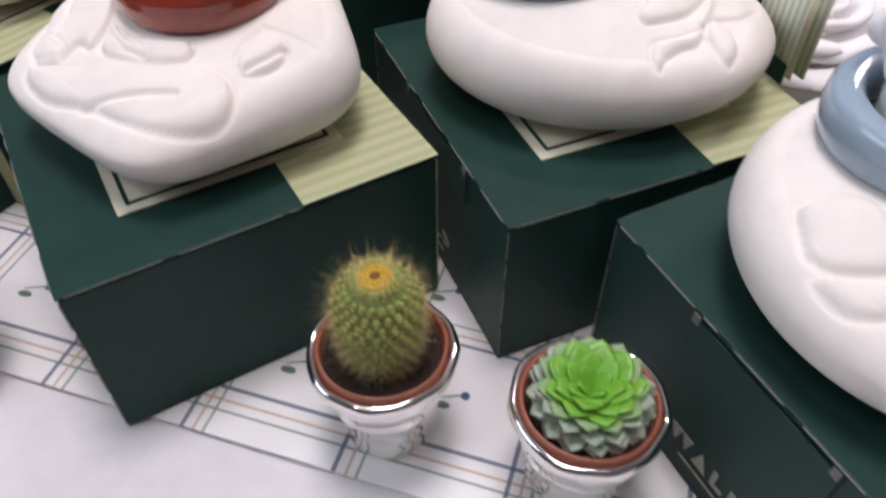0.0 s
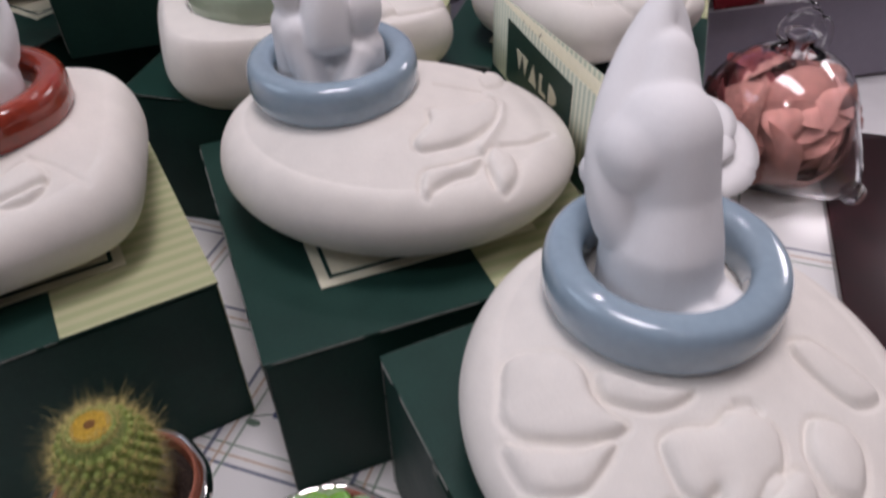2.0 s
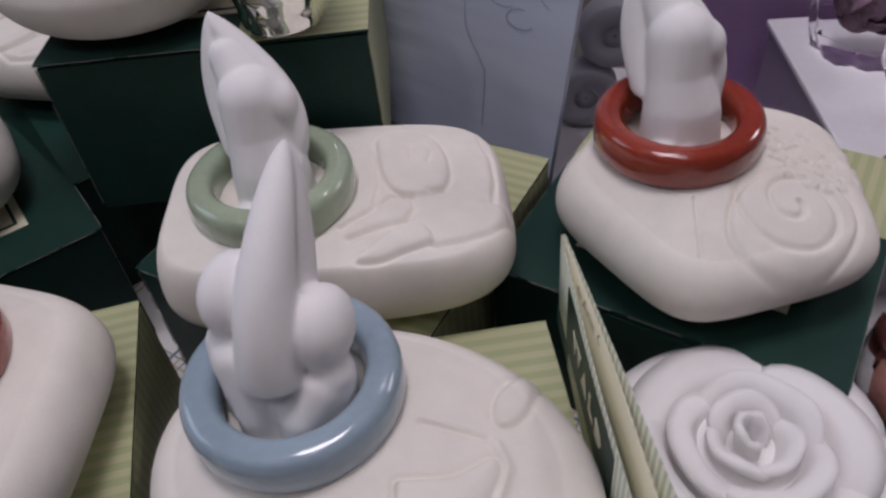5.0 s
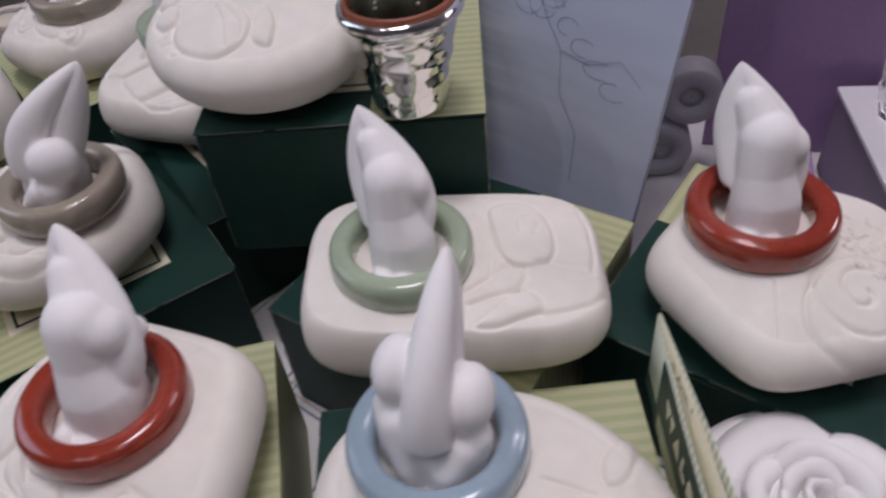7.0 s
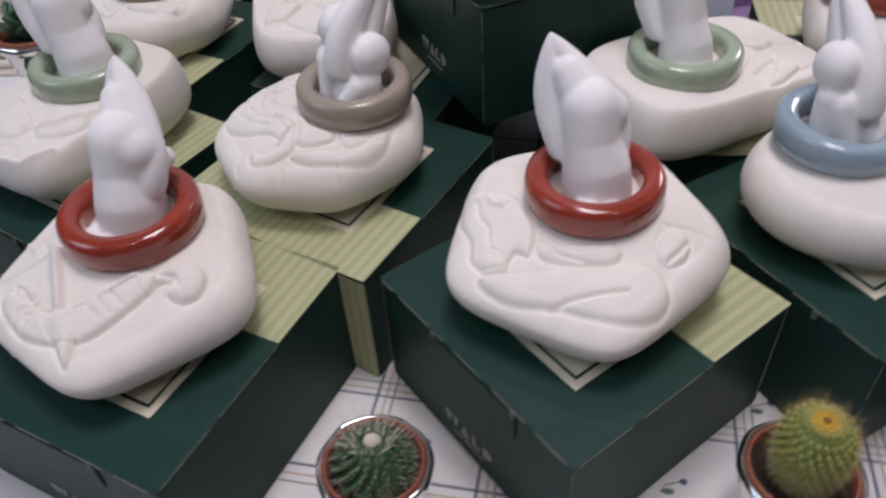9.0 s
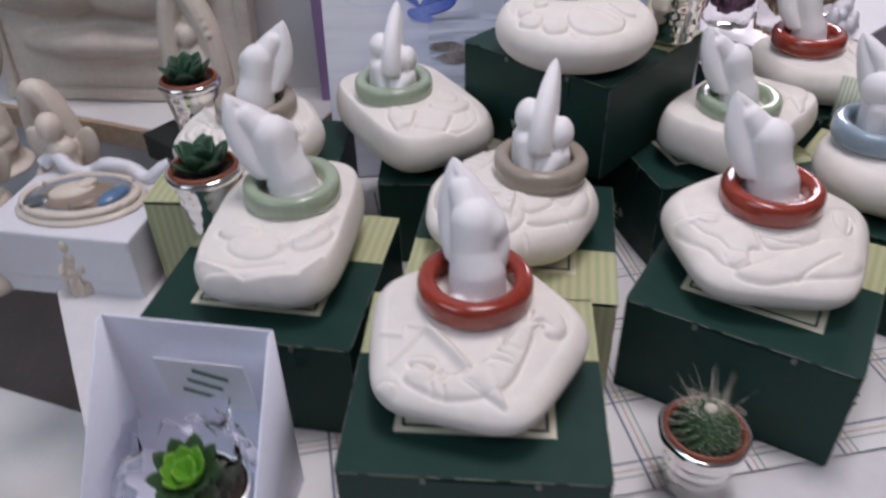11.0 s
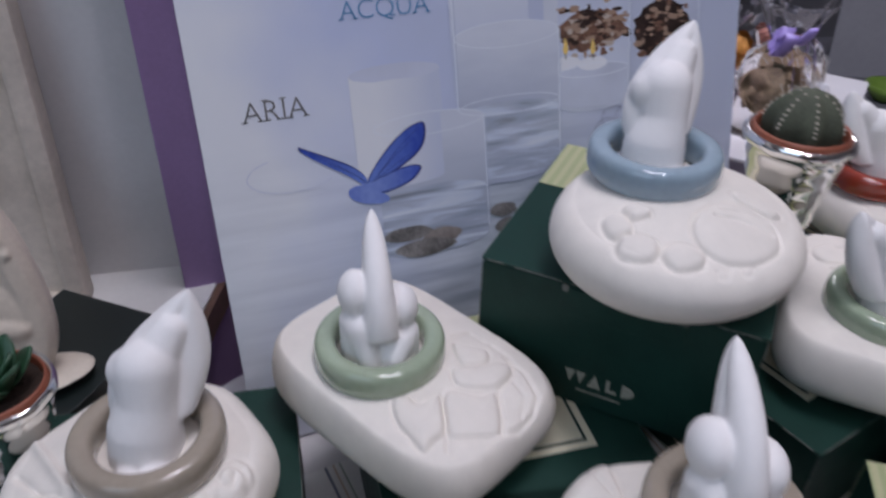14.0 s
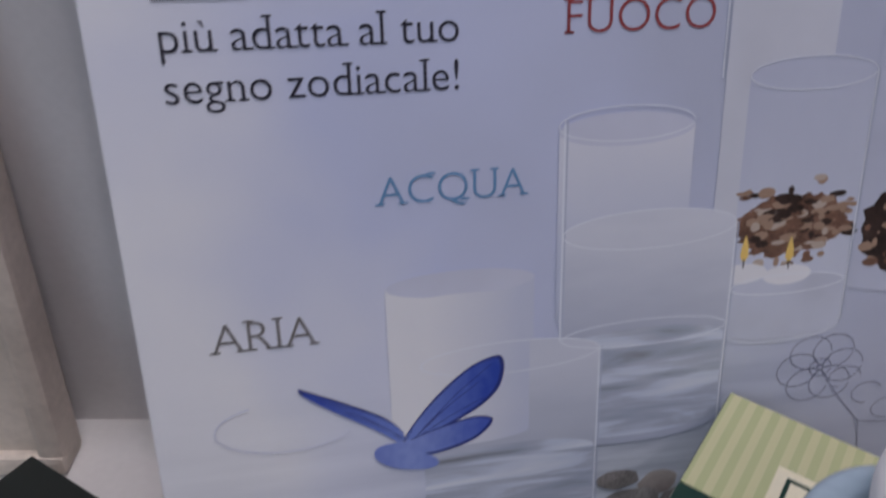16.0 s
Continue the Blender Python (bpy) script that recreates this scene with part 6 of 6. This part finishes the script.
# pedestal with tulle and filled bags
PEDW = mat("white_satin", (0.74, 0.73, 0.76), 0.4, grain=0.03, scale=200, stain=0.08)
# the lilac-grey is shade on the white block's sides, put into the colour
PEDF = mat("shaded_white_card", (0.31, 0.28, 0.34), 0.55, grain=0.04, scale=200, stain=0.08)
ped = thing("display_pedestal", pose(0.3460, 0.6130, 0, 0, 0, 14.0), "white display block, shade on its sides painted lilac-grey, with a white satin top", "display stand")
put("block", done(slab(0.258, 0.170, 0.0622, 0.001), "block"), PEDF, ped)
put("top_cover", done(slab(0.262, 0.174, 0.004, 0.0015), "cover"), PEDW, ped, pose(0, 0, 0.0620), "white satin top")


def bow(ob, z, size, material):
    for s in (-1, 1):
        pts = [Vector((s * size * math.sin(math.pi * t / 14) * (0.6 + 0.4 * math.cos(math.pi * t / 14)), -size * 0.5 * math.sin(2 * math.pi * t / 14) * 0.3, z + size * 0.55 * math.sin(2 * math.pi * t / 14) * 0.8)) for t in range(15)]
        verts, faces = [], []
        for i, p in enumerate(pts):
            verts += [p + Vector((0, -size * 0.22, 0)), p + Vector((0, size * 0.22, 0))]
            if i:
                faces.append((2 * i - 2, 2 * i, 2 * i + 1, 2 * i - 1))
        rb = put("bow_loop", mesh_of("bow", verts, faces), material, ob, None, "shiny lilac satin bow")
        rb.modifiers.new("thick", "SOLIDIFY").thickness = 0.0006
        tail = [(s * size * 0.2, -0.004, z), (s * size * 0.55, -0.012, z - size * 0.7), (s * size * 0.8, -0.014, z - size * 1.5)]
        verts, faces = [], []
        for i, p in enumerate(tail):
            verts += [Vector(p) + Vector((-size * 0.2, 0, 0)), Vector(p) + Vector((size * 0.2, 0, 0))]
            if i:
                faces.append((2 * i - 2, 2 * i - 1, 2 * i + 1, 2 * i))
        put("ribbon_tail", mesh_of("tail", verts, faces), material, ob)
    bm = bmesh.new()
    ball(bm, (0, -0.002, z), (size * 0.25, size * 0.2, size * 0.22), u=12, v=8)
    put("knot", done(bm, "knot", True), material, ob)


def bag(x, y, z, r, h, fill, seed, label, with_bow=True, turn=0):
    ob = thing("petal_bag", pose(x, y, z, 0, 0, turn), label, "gift bag", "bags of dried petals")
    rnd = random.Random(seed)
    prof = [(0.001, 0.001), (r * 0.8, 0.001), (r, h * 0.15), (r * 1.02, h * 0.35), (r * 0.75, h * 0.58), (r * 0.28, h * 0.70), (r * 0.55, h * 0.85), (r * 0.85, h)]
    v, f = lathe(prof, 40, lambda a, zz: 1 + 0.07 * math.sin(7 * a + 90 * zz) + 0.05 * math.sin(13 * a))
    sk = put("film", mesh_of("film", v, f), CELLO, ob, None, "crinkled clear film")
    sk.visible_shadow = False
    put("petals", petals(seed, r * 0.98, 120, 0.85, r * 0.75), fill, ob, pose(0, 0, h * 0.34))
    if fill is BEIGEP:
        for k in range(14):
            a0 = -1.2 + 0.17 * k
            for lean in (-0.7, 0.7):
                pts = [(r * 1.03 * math.cos(a0 + lean * i / 10 - 1.2), r * 1.03 * math.sin(a0 + lean * i / 10 - 1.2), h * (0.10 + 0.40 * i / 10)) for i in range(11)]
                put("net_thread", tube(pts, 0.00030, 5), NETW, ob)
    if with_bow:
        bow(ob, h * 0.70, r * 0.75, LILAC)
    return ob


bag(0.2850, 0.5870, PED_TOP, 0.034, 0.125, BEIGEP, 11, "clear bag of beige dried petals with a lilac bow", True, 30)
bag(0.2480, 0.6350, PED_TOP, 0.031, 0.112, MAUVEP, 12, "clear bag of mauve dried petals with a lilac bow", True, 10)
bag(0.3850, 0.6750, PED_TOP, 0.028, 0.095, AMBERP, 13, "clear bag of amber dried petals on the pedestal", False)
bag(0.3650, 0.6000, PED_TOP, 0.029, 0.104, BEIGEP, 14, "clear bag of beige dried petals with a lilac bow", True, 40)
bag(0.4400, 0.6600, PED_TOP, 0.027, 0.094, PINKP, 15, "clear bag of pink dried petals on the pedestal", False)
# tulle puff beside the pedestal
bm = bmesh.new()
rt = random.Random(8)
for k in range(34):
    ball(bm, (rt.uniform(-0.045, 0.045), rt.uniform(-0.018, 0.018), rt.uniform(0.004, 0.05)), (rt.uniform(0.008, 0.018), rt.uniform(0.006, 0.012), rt.uniform(0.010, 0.020)), (0, 0, rt.uniform(0, 180)), 10, 6)
tagged(put("tulle", melted(bm, "tulle", 0.0016, 3), PEDW, None, pose(0.3350, 0.5500, PED_TOP - 0.0045, 0, 0, 20) @ Matrix.Scale(0.6, 4)), "gathered white tulle fabric lying on the pedestal", "fabric")

# far side of the shop
FAR = mat("far_counter", (0.17, 0.17, 0.185), 0.4, grain=0.2, scale=20, stain=0.4)
ctr = thing("far_counter", pose(1.75, 1.30, -0.75, 0, 0, -40), "dark shop counter across the aisle", "counter")
put("body", done(slab(1.6, 0.6, 0.72, 0.004), "cbody"), FAR, ctr)
put("worktop", done(slab(1.66, 0.66, 0.03, 0.004), "ctop"), mat("counter_top", (0.27, 0.27, 0.31), 0.25, grain=0.1, scale=20, stain=0.3), ctr, pose(0, 0, 0.72), "grey shiny counter top")
GREYC = mat("grey_card", (0.30, 0.30, 0.33), 0.6, grain=0.05, scale=80, stain=0.1)
for k, (x, y, w, h, a) in enumerate(((1.25, 1.28, 0.16, 0.12, 30), (1.42, 1.22, 0.13, 0.10, -20), (1.55, 1.48, 0.22, 0.16, 10), (1.75, 1.10, 0.2, 0.03, 25))):
    tagged(put("grey_carton", done(slab(w, w * 0.6, h, 0.003), "carton"), GREYC if k != 3 else PEDW, None, pose(x, y, 0.0005, 0, 0, a)), "grey card carton standing on the far counter", "carton", "cartons on the counter")

# low table across the aisle with a leaning card, a bowl and boxes
ft = thing("far_table", pose(1.62, 0.62, -0.75, 0, 0, 12), "grey display table across the aisle with a glossy top", "table")
put("body", done(slab(0.95, 0.85, 0.45, 0.004), "ftbody"), FAR, ft)
put("top", done(slab(1.0, 0.9, 0.03, 0.004), "fttop"), mat("glossy_grey_top", (0.20, 0.20, 0.23), 0.18, grain=0.15, scale=20, stain=0.35), ft, pose(0, 0, 0.45), "glossy grey top")
FT = -0.2698
tagged(put("display_card", done(slab(0.20, 0.006, 0.19, 0.002), "dcard"), GREYC, None, pose(1.46, 0.80, FT - 0.0005, -14, 0, -55)), "pale grey card panel leaning on the far table", "card panel")
LIME = mat("lime_glaze", (0.22, 0.36, 0.06), 0.3, grain=0.1, scale=60, stain=0.2)
v, f = lathe([(0.001, 0.0), (0.022, 0.0), (0.040, 0.018), (0.048, 0.034), (0.045, 0.034), (0.036, 0.018), (0.001, 0.006)], 32)
tagged(put("bowl", mesh_of("bowl", v, f), LIME, None, pose(1.36, 0.735, FT)), "lime green glazed bowl on the far table", "bowl")
tagged(put("red_box", done(slab(0.085, 0.060, 0.050, 0.002), "rbox"), REDGLASS, None, pose(1.27, 0.575, FT, 0, 0, 25)), "dark red card box on the far table", "box")
for k, (x, y, w, h) in enumerate(((1.62, 0.50, 0.16, 0.05), (1.72, 0.82, 0.12, 0.14), (1.55, 0.64, 0.07, 0.09), (1.86, 0.66, 0.20, 0.10))):
    tagged(put("far_carton", done(slab(w, w * 0.7, h, 0.003), "fcarton"), (PEDW, GREYC, FAR, PEDW)[k], None, pose(x, y, FT, 0, 0, 20 * k - 15)), "pale card carton standing on the far table", "carton", "cartons on the far table")

# ---- side of the shop with plaster pieces ----
CREAMP = mat("cream_plaster", (0.68, 0.60, 0.50), 0.5, grain=0.06, scale=300, stain=0.15, bump=0.0002, coat=0.15)
GREYP = mat("antique_plaster", (0.68, 0.60, 0.51), 0.55, grain=0.1, scale=200, stain=0.25, bump=0.0003)
BLACKC = mat("black_card", (0.012, 0.018, 0.017), 0.4, grain=0.1, scale=300, stain=0.15)
bb = thing("black_box", pose(-0.3140, 0.7860, -0.0076, 0, 0, 25), "plain dark green card box under the plaster niche", "box")
put("body", done(slab(0.142, 0.092, 0.0256, 0.001), "bbody"), BLACKC, bb)
put("lid", done(slab(0.1435, 0.0935, 0.002, 0.0006), "blid"), BLACKC, bb, pose(0, 0, 0.0256))


def grotto(x, y, z, turn, h, seed, label, back=0):
    """A leaf-shaped plaster slab hollowed round a small draped shape, as one mesh."""
    bm = bmesh.new()
    rnd = random.Random(seed)
    n = 110
    for i in range(n):
        a = 2 * math.pi * i / n
        w = 0.145 + 0.03 * math.cos(a)
        ball(bm, (w * h * math.sin(a), 0.02 * h * math.cos(a), h * 0.50 - 0.42 * h * math.cos(a)), (0.085 * h, 0.085 * h, 0.080 * h), u=10, v=8)
    ball(bm, (0, 0.055 * h, h * 0.5), (0.21 * h, 0.06 * h, 0.47 * h))
    # veil, face, folded arms and the small swaddled shape
    ball(bm, (0.03 * h, 0.0, h * 0.66), (0.10 * h, 0.05 * h, 0.17 * h), (0, 14, 0))
    ball(bm, (0.0, -0.045 * h, h * 0.64), (0.065 * h, 0.06 * h, 0.085 * h))
    ball(bm, (0.02 * h, -0.02 * h, h * 0.36), (0.16 * h, 0.08 * h, 0.24 * h))
    ball(bm, (-0.05 * h, -0.07 * h, h * 0.42), (0.055 * h, 0.055 * h, 0.06 * h))
    ball(bm, (0.03 * h, -0.07 * h, h * 0.33), (0.12 * h, 0.05 * h, 0.055 * h), (0, 25, 0))
    for k in range(7):
        ball(bm, ((-0.13 + 0.04 * k) * h, -0.05 * h, 0.16 * h), (0.022 * h, 0.04 * h, 0.12 * h), (0, rnd.uniform(-14, 14), 0), 10, 8)
    for k in range(9):
        a = 0.5 + 0.16 * k
        ball(bm, (0.165 * h * math.sin(a + 1.4), -0.075 * h, h * 0.50 - 0.41 * h * math.cos(a + 1.4)), (0.026 * h, 0.02 * h, 0.026 * h), u=8, v=6)
    ball(bm, (0.05 * h, 0.02 * h, 0.02 * h), (0.25 * h, 0.17 * h, 0.022 * h))
    ob = put("plaster_niche", melted(bm, "niche", h * 0.009, 5), CREAMP, None, pose(x, y, z, 0, 0, turn) @ pose(0, 0, 0, -back, -6, 0))
    return tagged(ob, label, "plaster figure", "plaster pieces on the shelf")


def small_figure(x, y, z, turn, h, seed, label, material):
    bm = bmesh.new()
    rnd = random.Random(seed)
    ball(bm, (0, 0, h * 0.02), (0.26 * h, 0.22 * h, 0.03 * h))
    for k in range(9):
        t = k / 8
        ball(bm, (0.03 * h * math.sin(k), 0.02 * h * math.cos(2 * k), h * (0.06 + 0.62 * t)), ((0.20 - 0.08 * t) * h, (0.17 - 0.06 * t) * h, 0.10 * h), u=12, v=8)
    ball(bm, (0, -0.02 * h, h * 0.86), (0.095 * h, 0.10 * h, 0.115 * h))
    for s in (-1, 1):
        ball(bm, (s * 0.12 * h, -0.09 * h, h * 0.52), (0.05 * h, 0.10 * h, 0.06 * h), (30, 0, 0), 10, 8)
        ball(bm, (s * 0.16 * h, 0.09 * h, h * 0.62), (0.10 * h, 0.035 * h, 0.20 * h), (0, s * 20, 0), 12, 8)
    for k in range(10):
        a = 2 * math.pi * k / 10
        ball(bm, (0.17 * h * math.cos(a), 0.15 * h * math.sin(a), h * 0.2), (0.035 * h, 0.035 * h, 0.17 * h), u=8, v=8)
    ob = put("plaster_figure", melted(bm, "pfigure", h * 0.013, 3), material, None, pose(x, y, z, 0, 0, turn))
    return tagged(ob, label, "plaster figure", "plaster pieces on the shelf")


grotto(-0.3290, 0.7740, 0.0215, -30, 0.150, 3, "cream plaster niche with a draped shape on dark box", 10)
grotto(-0.4700, 0.7520, -0.0078, -40, 0.125, 4, "cream plaster niche standing on the white shelf")
small_figure(-0.4750, 0.7020, -0.0078, -30, 0.118, 1, "cream plaster draped figure on the white shelf", CREAMP)
small_figure(-0.5450, 0.7300, -0.0078, -30, 0.100, 2, "cream plaster draped figure on the white shelf", CREAMP)
small_figure(-0.4900, 0.5900, -0.0078, -20, 0.062, 3, "small cream plaster draped figure near shelf edge", CREAMP)
small_figure(-0.5500, 0.8600, -0.0078, -30, 0.190, 5, "tall antique plaster draped figure at the wall", GREYP)
small_figure(-0.6400, 0.8300, -0.0078, -30, 0.150, 6, "antique plaster draped figure on the white shelf", GREYP)
for k, (x, y, r) in enumerate(((-0.555, 0.640, 0.017), (-0.600, 0.600, 0.020), (-0.620, 0.690, 0.022))):
    v, f = lathe([(0.001, 0.0), (r, 0.0), (r * 1.05, r * 0.4), (r * 0.8, r * 0.85), (r * 0.5, r), (0.001, r * 1.02)], 28)
    tagged(put("plaster_trinket", mesh_of("trinket", v, f), CREAMP, None, pose(x, y, -0.0082)), "small round cream plaster trinket on the shelf", "trinket", "trinkets on the shelf")

# carved plaque against the wall
pl = thing("carved_plaque", pose(-0.3800, 0.9560, -0.0075, -5, 0, -33), "large beige carved plaster plaque leaning on the wall", "plaque")
bm = bmesh.new()
W, Hh = 0.30, 0.52
bmesh.ops.create_cube(bm, size=1, matrix=Matrix.Translation((0, 0, Hh / 2)) @ Matrix.Diagonal((W, 0.014, Hh, 1)))
for cx, cz, rx, rz, ry in ((-0.02, 0.30, 0.09, 0.13, 0.035), (0.05, 0.25, 0.05, 0.05, 0.030), (0.055, 0.38, 0.05, 0.08, 0.025), (-0.07, 0.16, 0.10, 0.06, 0.030), (0.03, 0.13, 0.07, 0.03, 0.022), (0.0, 0.44, 0.06, 0.07, 0.03), (-0.09, 0.36, 0.05, 0.12, 0.02), (0.09, 0.13, 0.025, 0.03, 0.02), (0.06, 0.19, 0.08, 0.02, 0.02), (-0.02, 0.07, 0.10, 0.02, 0.02)):
    ball(bm, (cx, -0.006, cz), (rx, ry * 1.5, rz), u=24, v=16)
put("panel", melted(bm, "plaque", 0.0035, 4), GREYP, pl)
for sx in (-1, 1):
    put("frame_side", done(slab(0.016, 0.026, Hh, 0.004), "fs"), GREYP, pl, pose(sx * (W / 2), 0, 0))
put("frame_foot", done(slab(W + 0.016, 0.028, 0.014, 0.004), "ff"), GREYP, pl, pose(0, -0.001, 0))

# white case with an enamelled oval plaque and ribbon
case = thing("favour_case", pose(-0.4680, 0.6300, 0.0105, 0, 0, -38), "white case carrying an oval enamelled plaster plaque with ribbon", "gift case")
put("case", done(slab(0.13, 0.10, 0.045, 0.003), "case"), PEDW, case)
put("case_foot", done(slab(0.126, 0.096, 0.0185, 0.002), "foot"), PEDW, case, pose(0, 0, -0.0183))
BLUEN = mat("blue_enamel", (0.10, 0.19, 0.33), 0.2, grain=0.1, scale=200, stain=0.2, coat=0.4)
GREYN = mat("grey_enamel", (0.24, 0.27, 0.32), 0.2, grain=0.1, scale=200, stain=0.2, coat=0.4)
DARKN = mat("dark_grey_enamel", (0.10, 0.12, 0.13), 0.2, grain=0.1, scale=200, stain=0.2, coat=0.4)
TANN = mat("tan_enamel", (0.29, 0.22, 0.17), 0.3, grain=0.1, scale=200, stain=0.2, coat=0.3)


def lens(name, cx, cy, rx, ry, z, h, material, turn=0, label=""):
    bm = bmesh.new()
    ball(bm, (0, 0, 0), (rx, ry, h), u=28, v=12)
    return put(name, done(bm, name, True), material, case, pose(cx, cy, z, 0, 0, turn), label)


lens("oval_plaque", 0.0, -0.002, 0.054, 0.038, 0.046, 0.008, CREAMP, 10, "cream oval plaque")
lens("enamel_rim", -0.002, 0.001, 0.042, 0.028, 0.0510, 0.0045, GREYN, 10, "blue-grey enamel field")
lens("enamel_field", 0.001, -0.003, 0.035, 0.022, 0.0530, 0.0042, TANN, 10, "tan enamel field")
lens("enamel_heart", -0.028, -0.017, 0.012, 0.008, 0.0535, 0.0040, DARKN, 20, "dark grey enamel drop")
lens("enamel_heart", 0.029, -0.001, 0.008, 0.016, 0.0535, 0.0040, BLUEN, -18, "blue enamel drop")
lens("enamel_heart", 0.012, -0.015, 0.013, 0.008, 0.0550, 0.0034, TANN, 40, "tan enamel drop")
lens("relief_shape", -0.005, -0.003, 0.019, 0.012, 0.0560, 0.0055, CREAMP, 35, "cream raised shape")
lens("relief_shape", 0.004, 0.004, 0.010, 0.006, 0.0590, 0.0040, CREAMP, 60)
edge = [Vector((0.0465 * math.cos(2 * math.pi * i / 60), 0.0315 * math.sin(2 * math.pi * i / 60), 0.0)) for i in range(61)]
put("raised_edge", tube(edge, 0.0028, 10), CREAMP, case, pose(0, -0.002, 0.0520, 0, 0, 10), "raised cream edge")
rib = [Vector((-0.06 + 0.12 * i / 20, 0.040 + 0.004 * math.sin(i), 0.052 + 0.007 * math.sin(i * 0.7))) for i in range(21)]
put("ribbon", tube(rib, 0.0065, 12), PEDW, case, None, "twisted white ribbon")
put("ribbon_cone", mesh_of("cone", *lathe([(0.001, 0.0), (0.012, 0.002), (0.008, 0.014), (0.002, 0.026)], 20)), PEDW, case, pose(0.068, 0.036, 0.045, -25, 35, 0))

# ---- white display box with a wrapped plant ----
DISPW = mat("grey_white_card", (0.78, 0.79, 0.88), 0.45, grain=0.03, scale=300, stain=0.06)
disp = thing("display_box", pose(-0.4486, 0.2517, -0.0012, 0, 0, 52.7), "open white card display box holding a wrapped small plant", "display box")
LD, WD, HD, LIP = 0.088, 0.096, 0.128, 0.022


def side_panel(y):
    t = 0.0012
    pts = [(0, 0), (LD, 0), (LD, HD), (LD * 0.93, HD), (0, LIP)]
    verts = [(x, y - t / 2, z) for x, z in pts] + [(x, y + t / 2, z) for x, z in pts]
    k = len(pts)
    faces = [tuple(range(k)), tuple(range(2 * k - 1, k - 1, -1))] + [(i, i + k, (i + 1) % k + k, (i + 1) % k) for i in range(k)]
    return mesh_of("side", verts, faces, False)


put("side_panel", side_panel(0.0), DISPW, disp)
put("side_panel", side_panel(WD), DISPW, disp)
put("back_panel", done(slab(0.0012, WD, HD, 0), "back"), DISPW, disp, pose(LD - 0.0006, WD / 2, 0))
put("front_lip", done(slab(0.0012, WD, LIP, 0), "lip"), DISPW, disp, pose(0.0006, WD / 2, 0))
put("bottom_panel", done(slab(LD, WD, 0.0012, 0), "bottom"), DISPW, disp, pose(LD / 2, WD / 2, 0.0002))
wp = thing("wrapped_plant", Matrix.Translation((0, 0, 0)), "small green succulent in a silver pot inside the box", "plant")
wp.matrix_basis = disp.matrix_basis @ pose(LD * 0.56, WD * 0.38, 0.0035, 0, -12, 0) @ Matrix.Diagonal((0.95, 0.95, 0.95, 1))
put("cachepot", POT, SILVER, wp, None, "crumpled silver pot")
put("soil", SOILM, SOIL, wp)
rosette(wp, [(9, 0.022, 0.0066, 0.002, 0.5, 15, CACTUS_DARK, 0), (8, 0.019, 0.006, 0.002, 0.4, 35, ROSETTE, 20), (6, 0.015, 0.005, 0.002, 0.2, 58, ROSETTE, 0)], 0.066, 6)
bm = bmesh.new()
for k in range(26):
    rk = random.Random(200 + k)
    ball(bm, (rk.uniform(-0.016, 0.016), rk.uniform(-0.016, 0.016), rk.uniform(0.040, 0.070)), (0.006, 0.005, 0.006), u=8, v=6)
put("old_leaves", done(bm, "old", True), mat("old_leaf", (0.05, 0.06, 0.035), 0.7, grain=0.3, scale=300, stain=0.4), wp)
v, f = lathe([(0.020, 0.004), (0.031, 0.012), (0.035, 0.030), (0.033, 0.050), (0.036, 0.070), (0.030, 0.088), (0.036, 0.100)], 26)
rk = random.Random(77)
v = [(x * q, y * q, z + rk.uniform(-0.004, 0.004)) for x, y, z in v for q in (rk.uniform(0.80, 1.16),)]
wrap = put("film", mesh_of("wrap", v, f, False), CELLO, wp, None, "crumpled clear film")
wrap.visible_shadow = False
tg = thing("tag", disp.matrix_basis @ pose(LD * 0.90, WD * 0.40, 0.072, 0, -8, 0), "white printed paper tag with a green sprig", "tag")
put("card", done(slab(0.0006, 0.050, 0.042, 0), "tcard"), PEDW, tg)
for k in range(3):
    put("sprig", done(slab(0.0004, 0.020, 0.003, 0), "sprig"), MOTIF_G, tg, pose(-0.0005, 0.006 - 0.005 * k, 0.012 + 0.009 * k, 18, 0, 0))

# cups on the lower shelf
v, f = lathe([(0.001, 0.0), (0.020, 0.0), (0.024, 0.006), (0.031, 0.045), (0.033, 0.048), (0.030, 0.045), (0.022, 0.008), (0.001, 0.005)], 40)
CUP = mesh_of("cup", v, f)
for k, (x, y) in enumerate(((-0.640, 0.555), (-0.600, 0.470), (-0.575, 0.380), (-0.680, 0.470))):
    tagged(put("cup", CUP, CREAMP, None, pose(x, y, -0.2)), "cream ceramic cup on the lower shelf", "cup", "cups on the lower shelf")
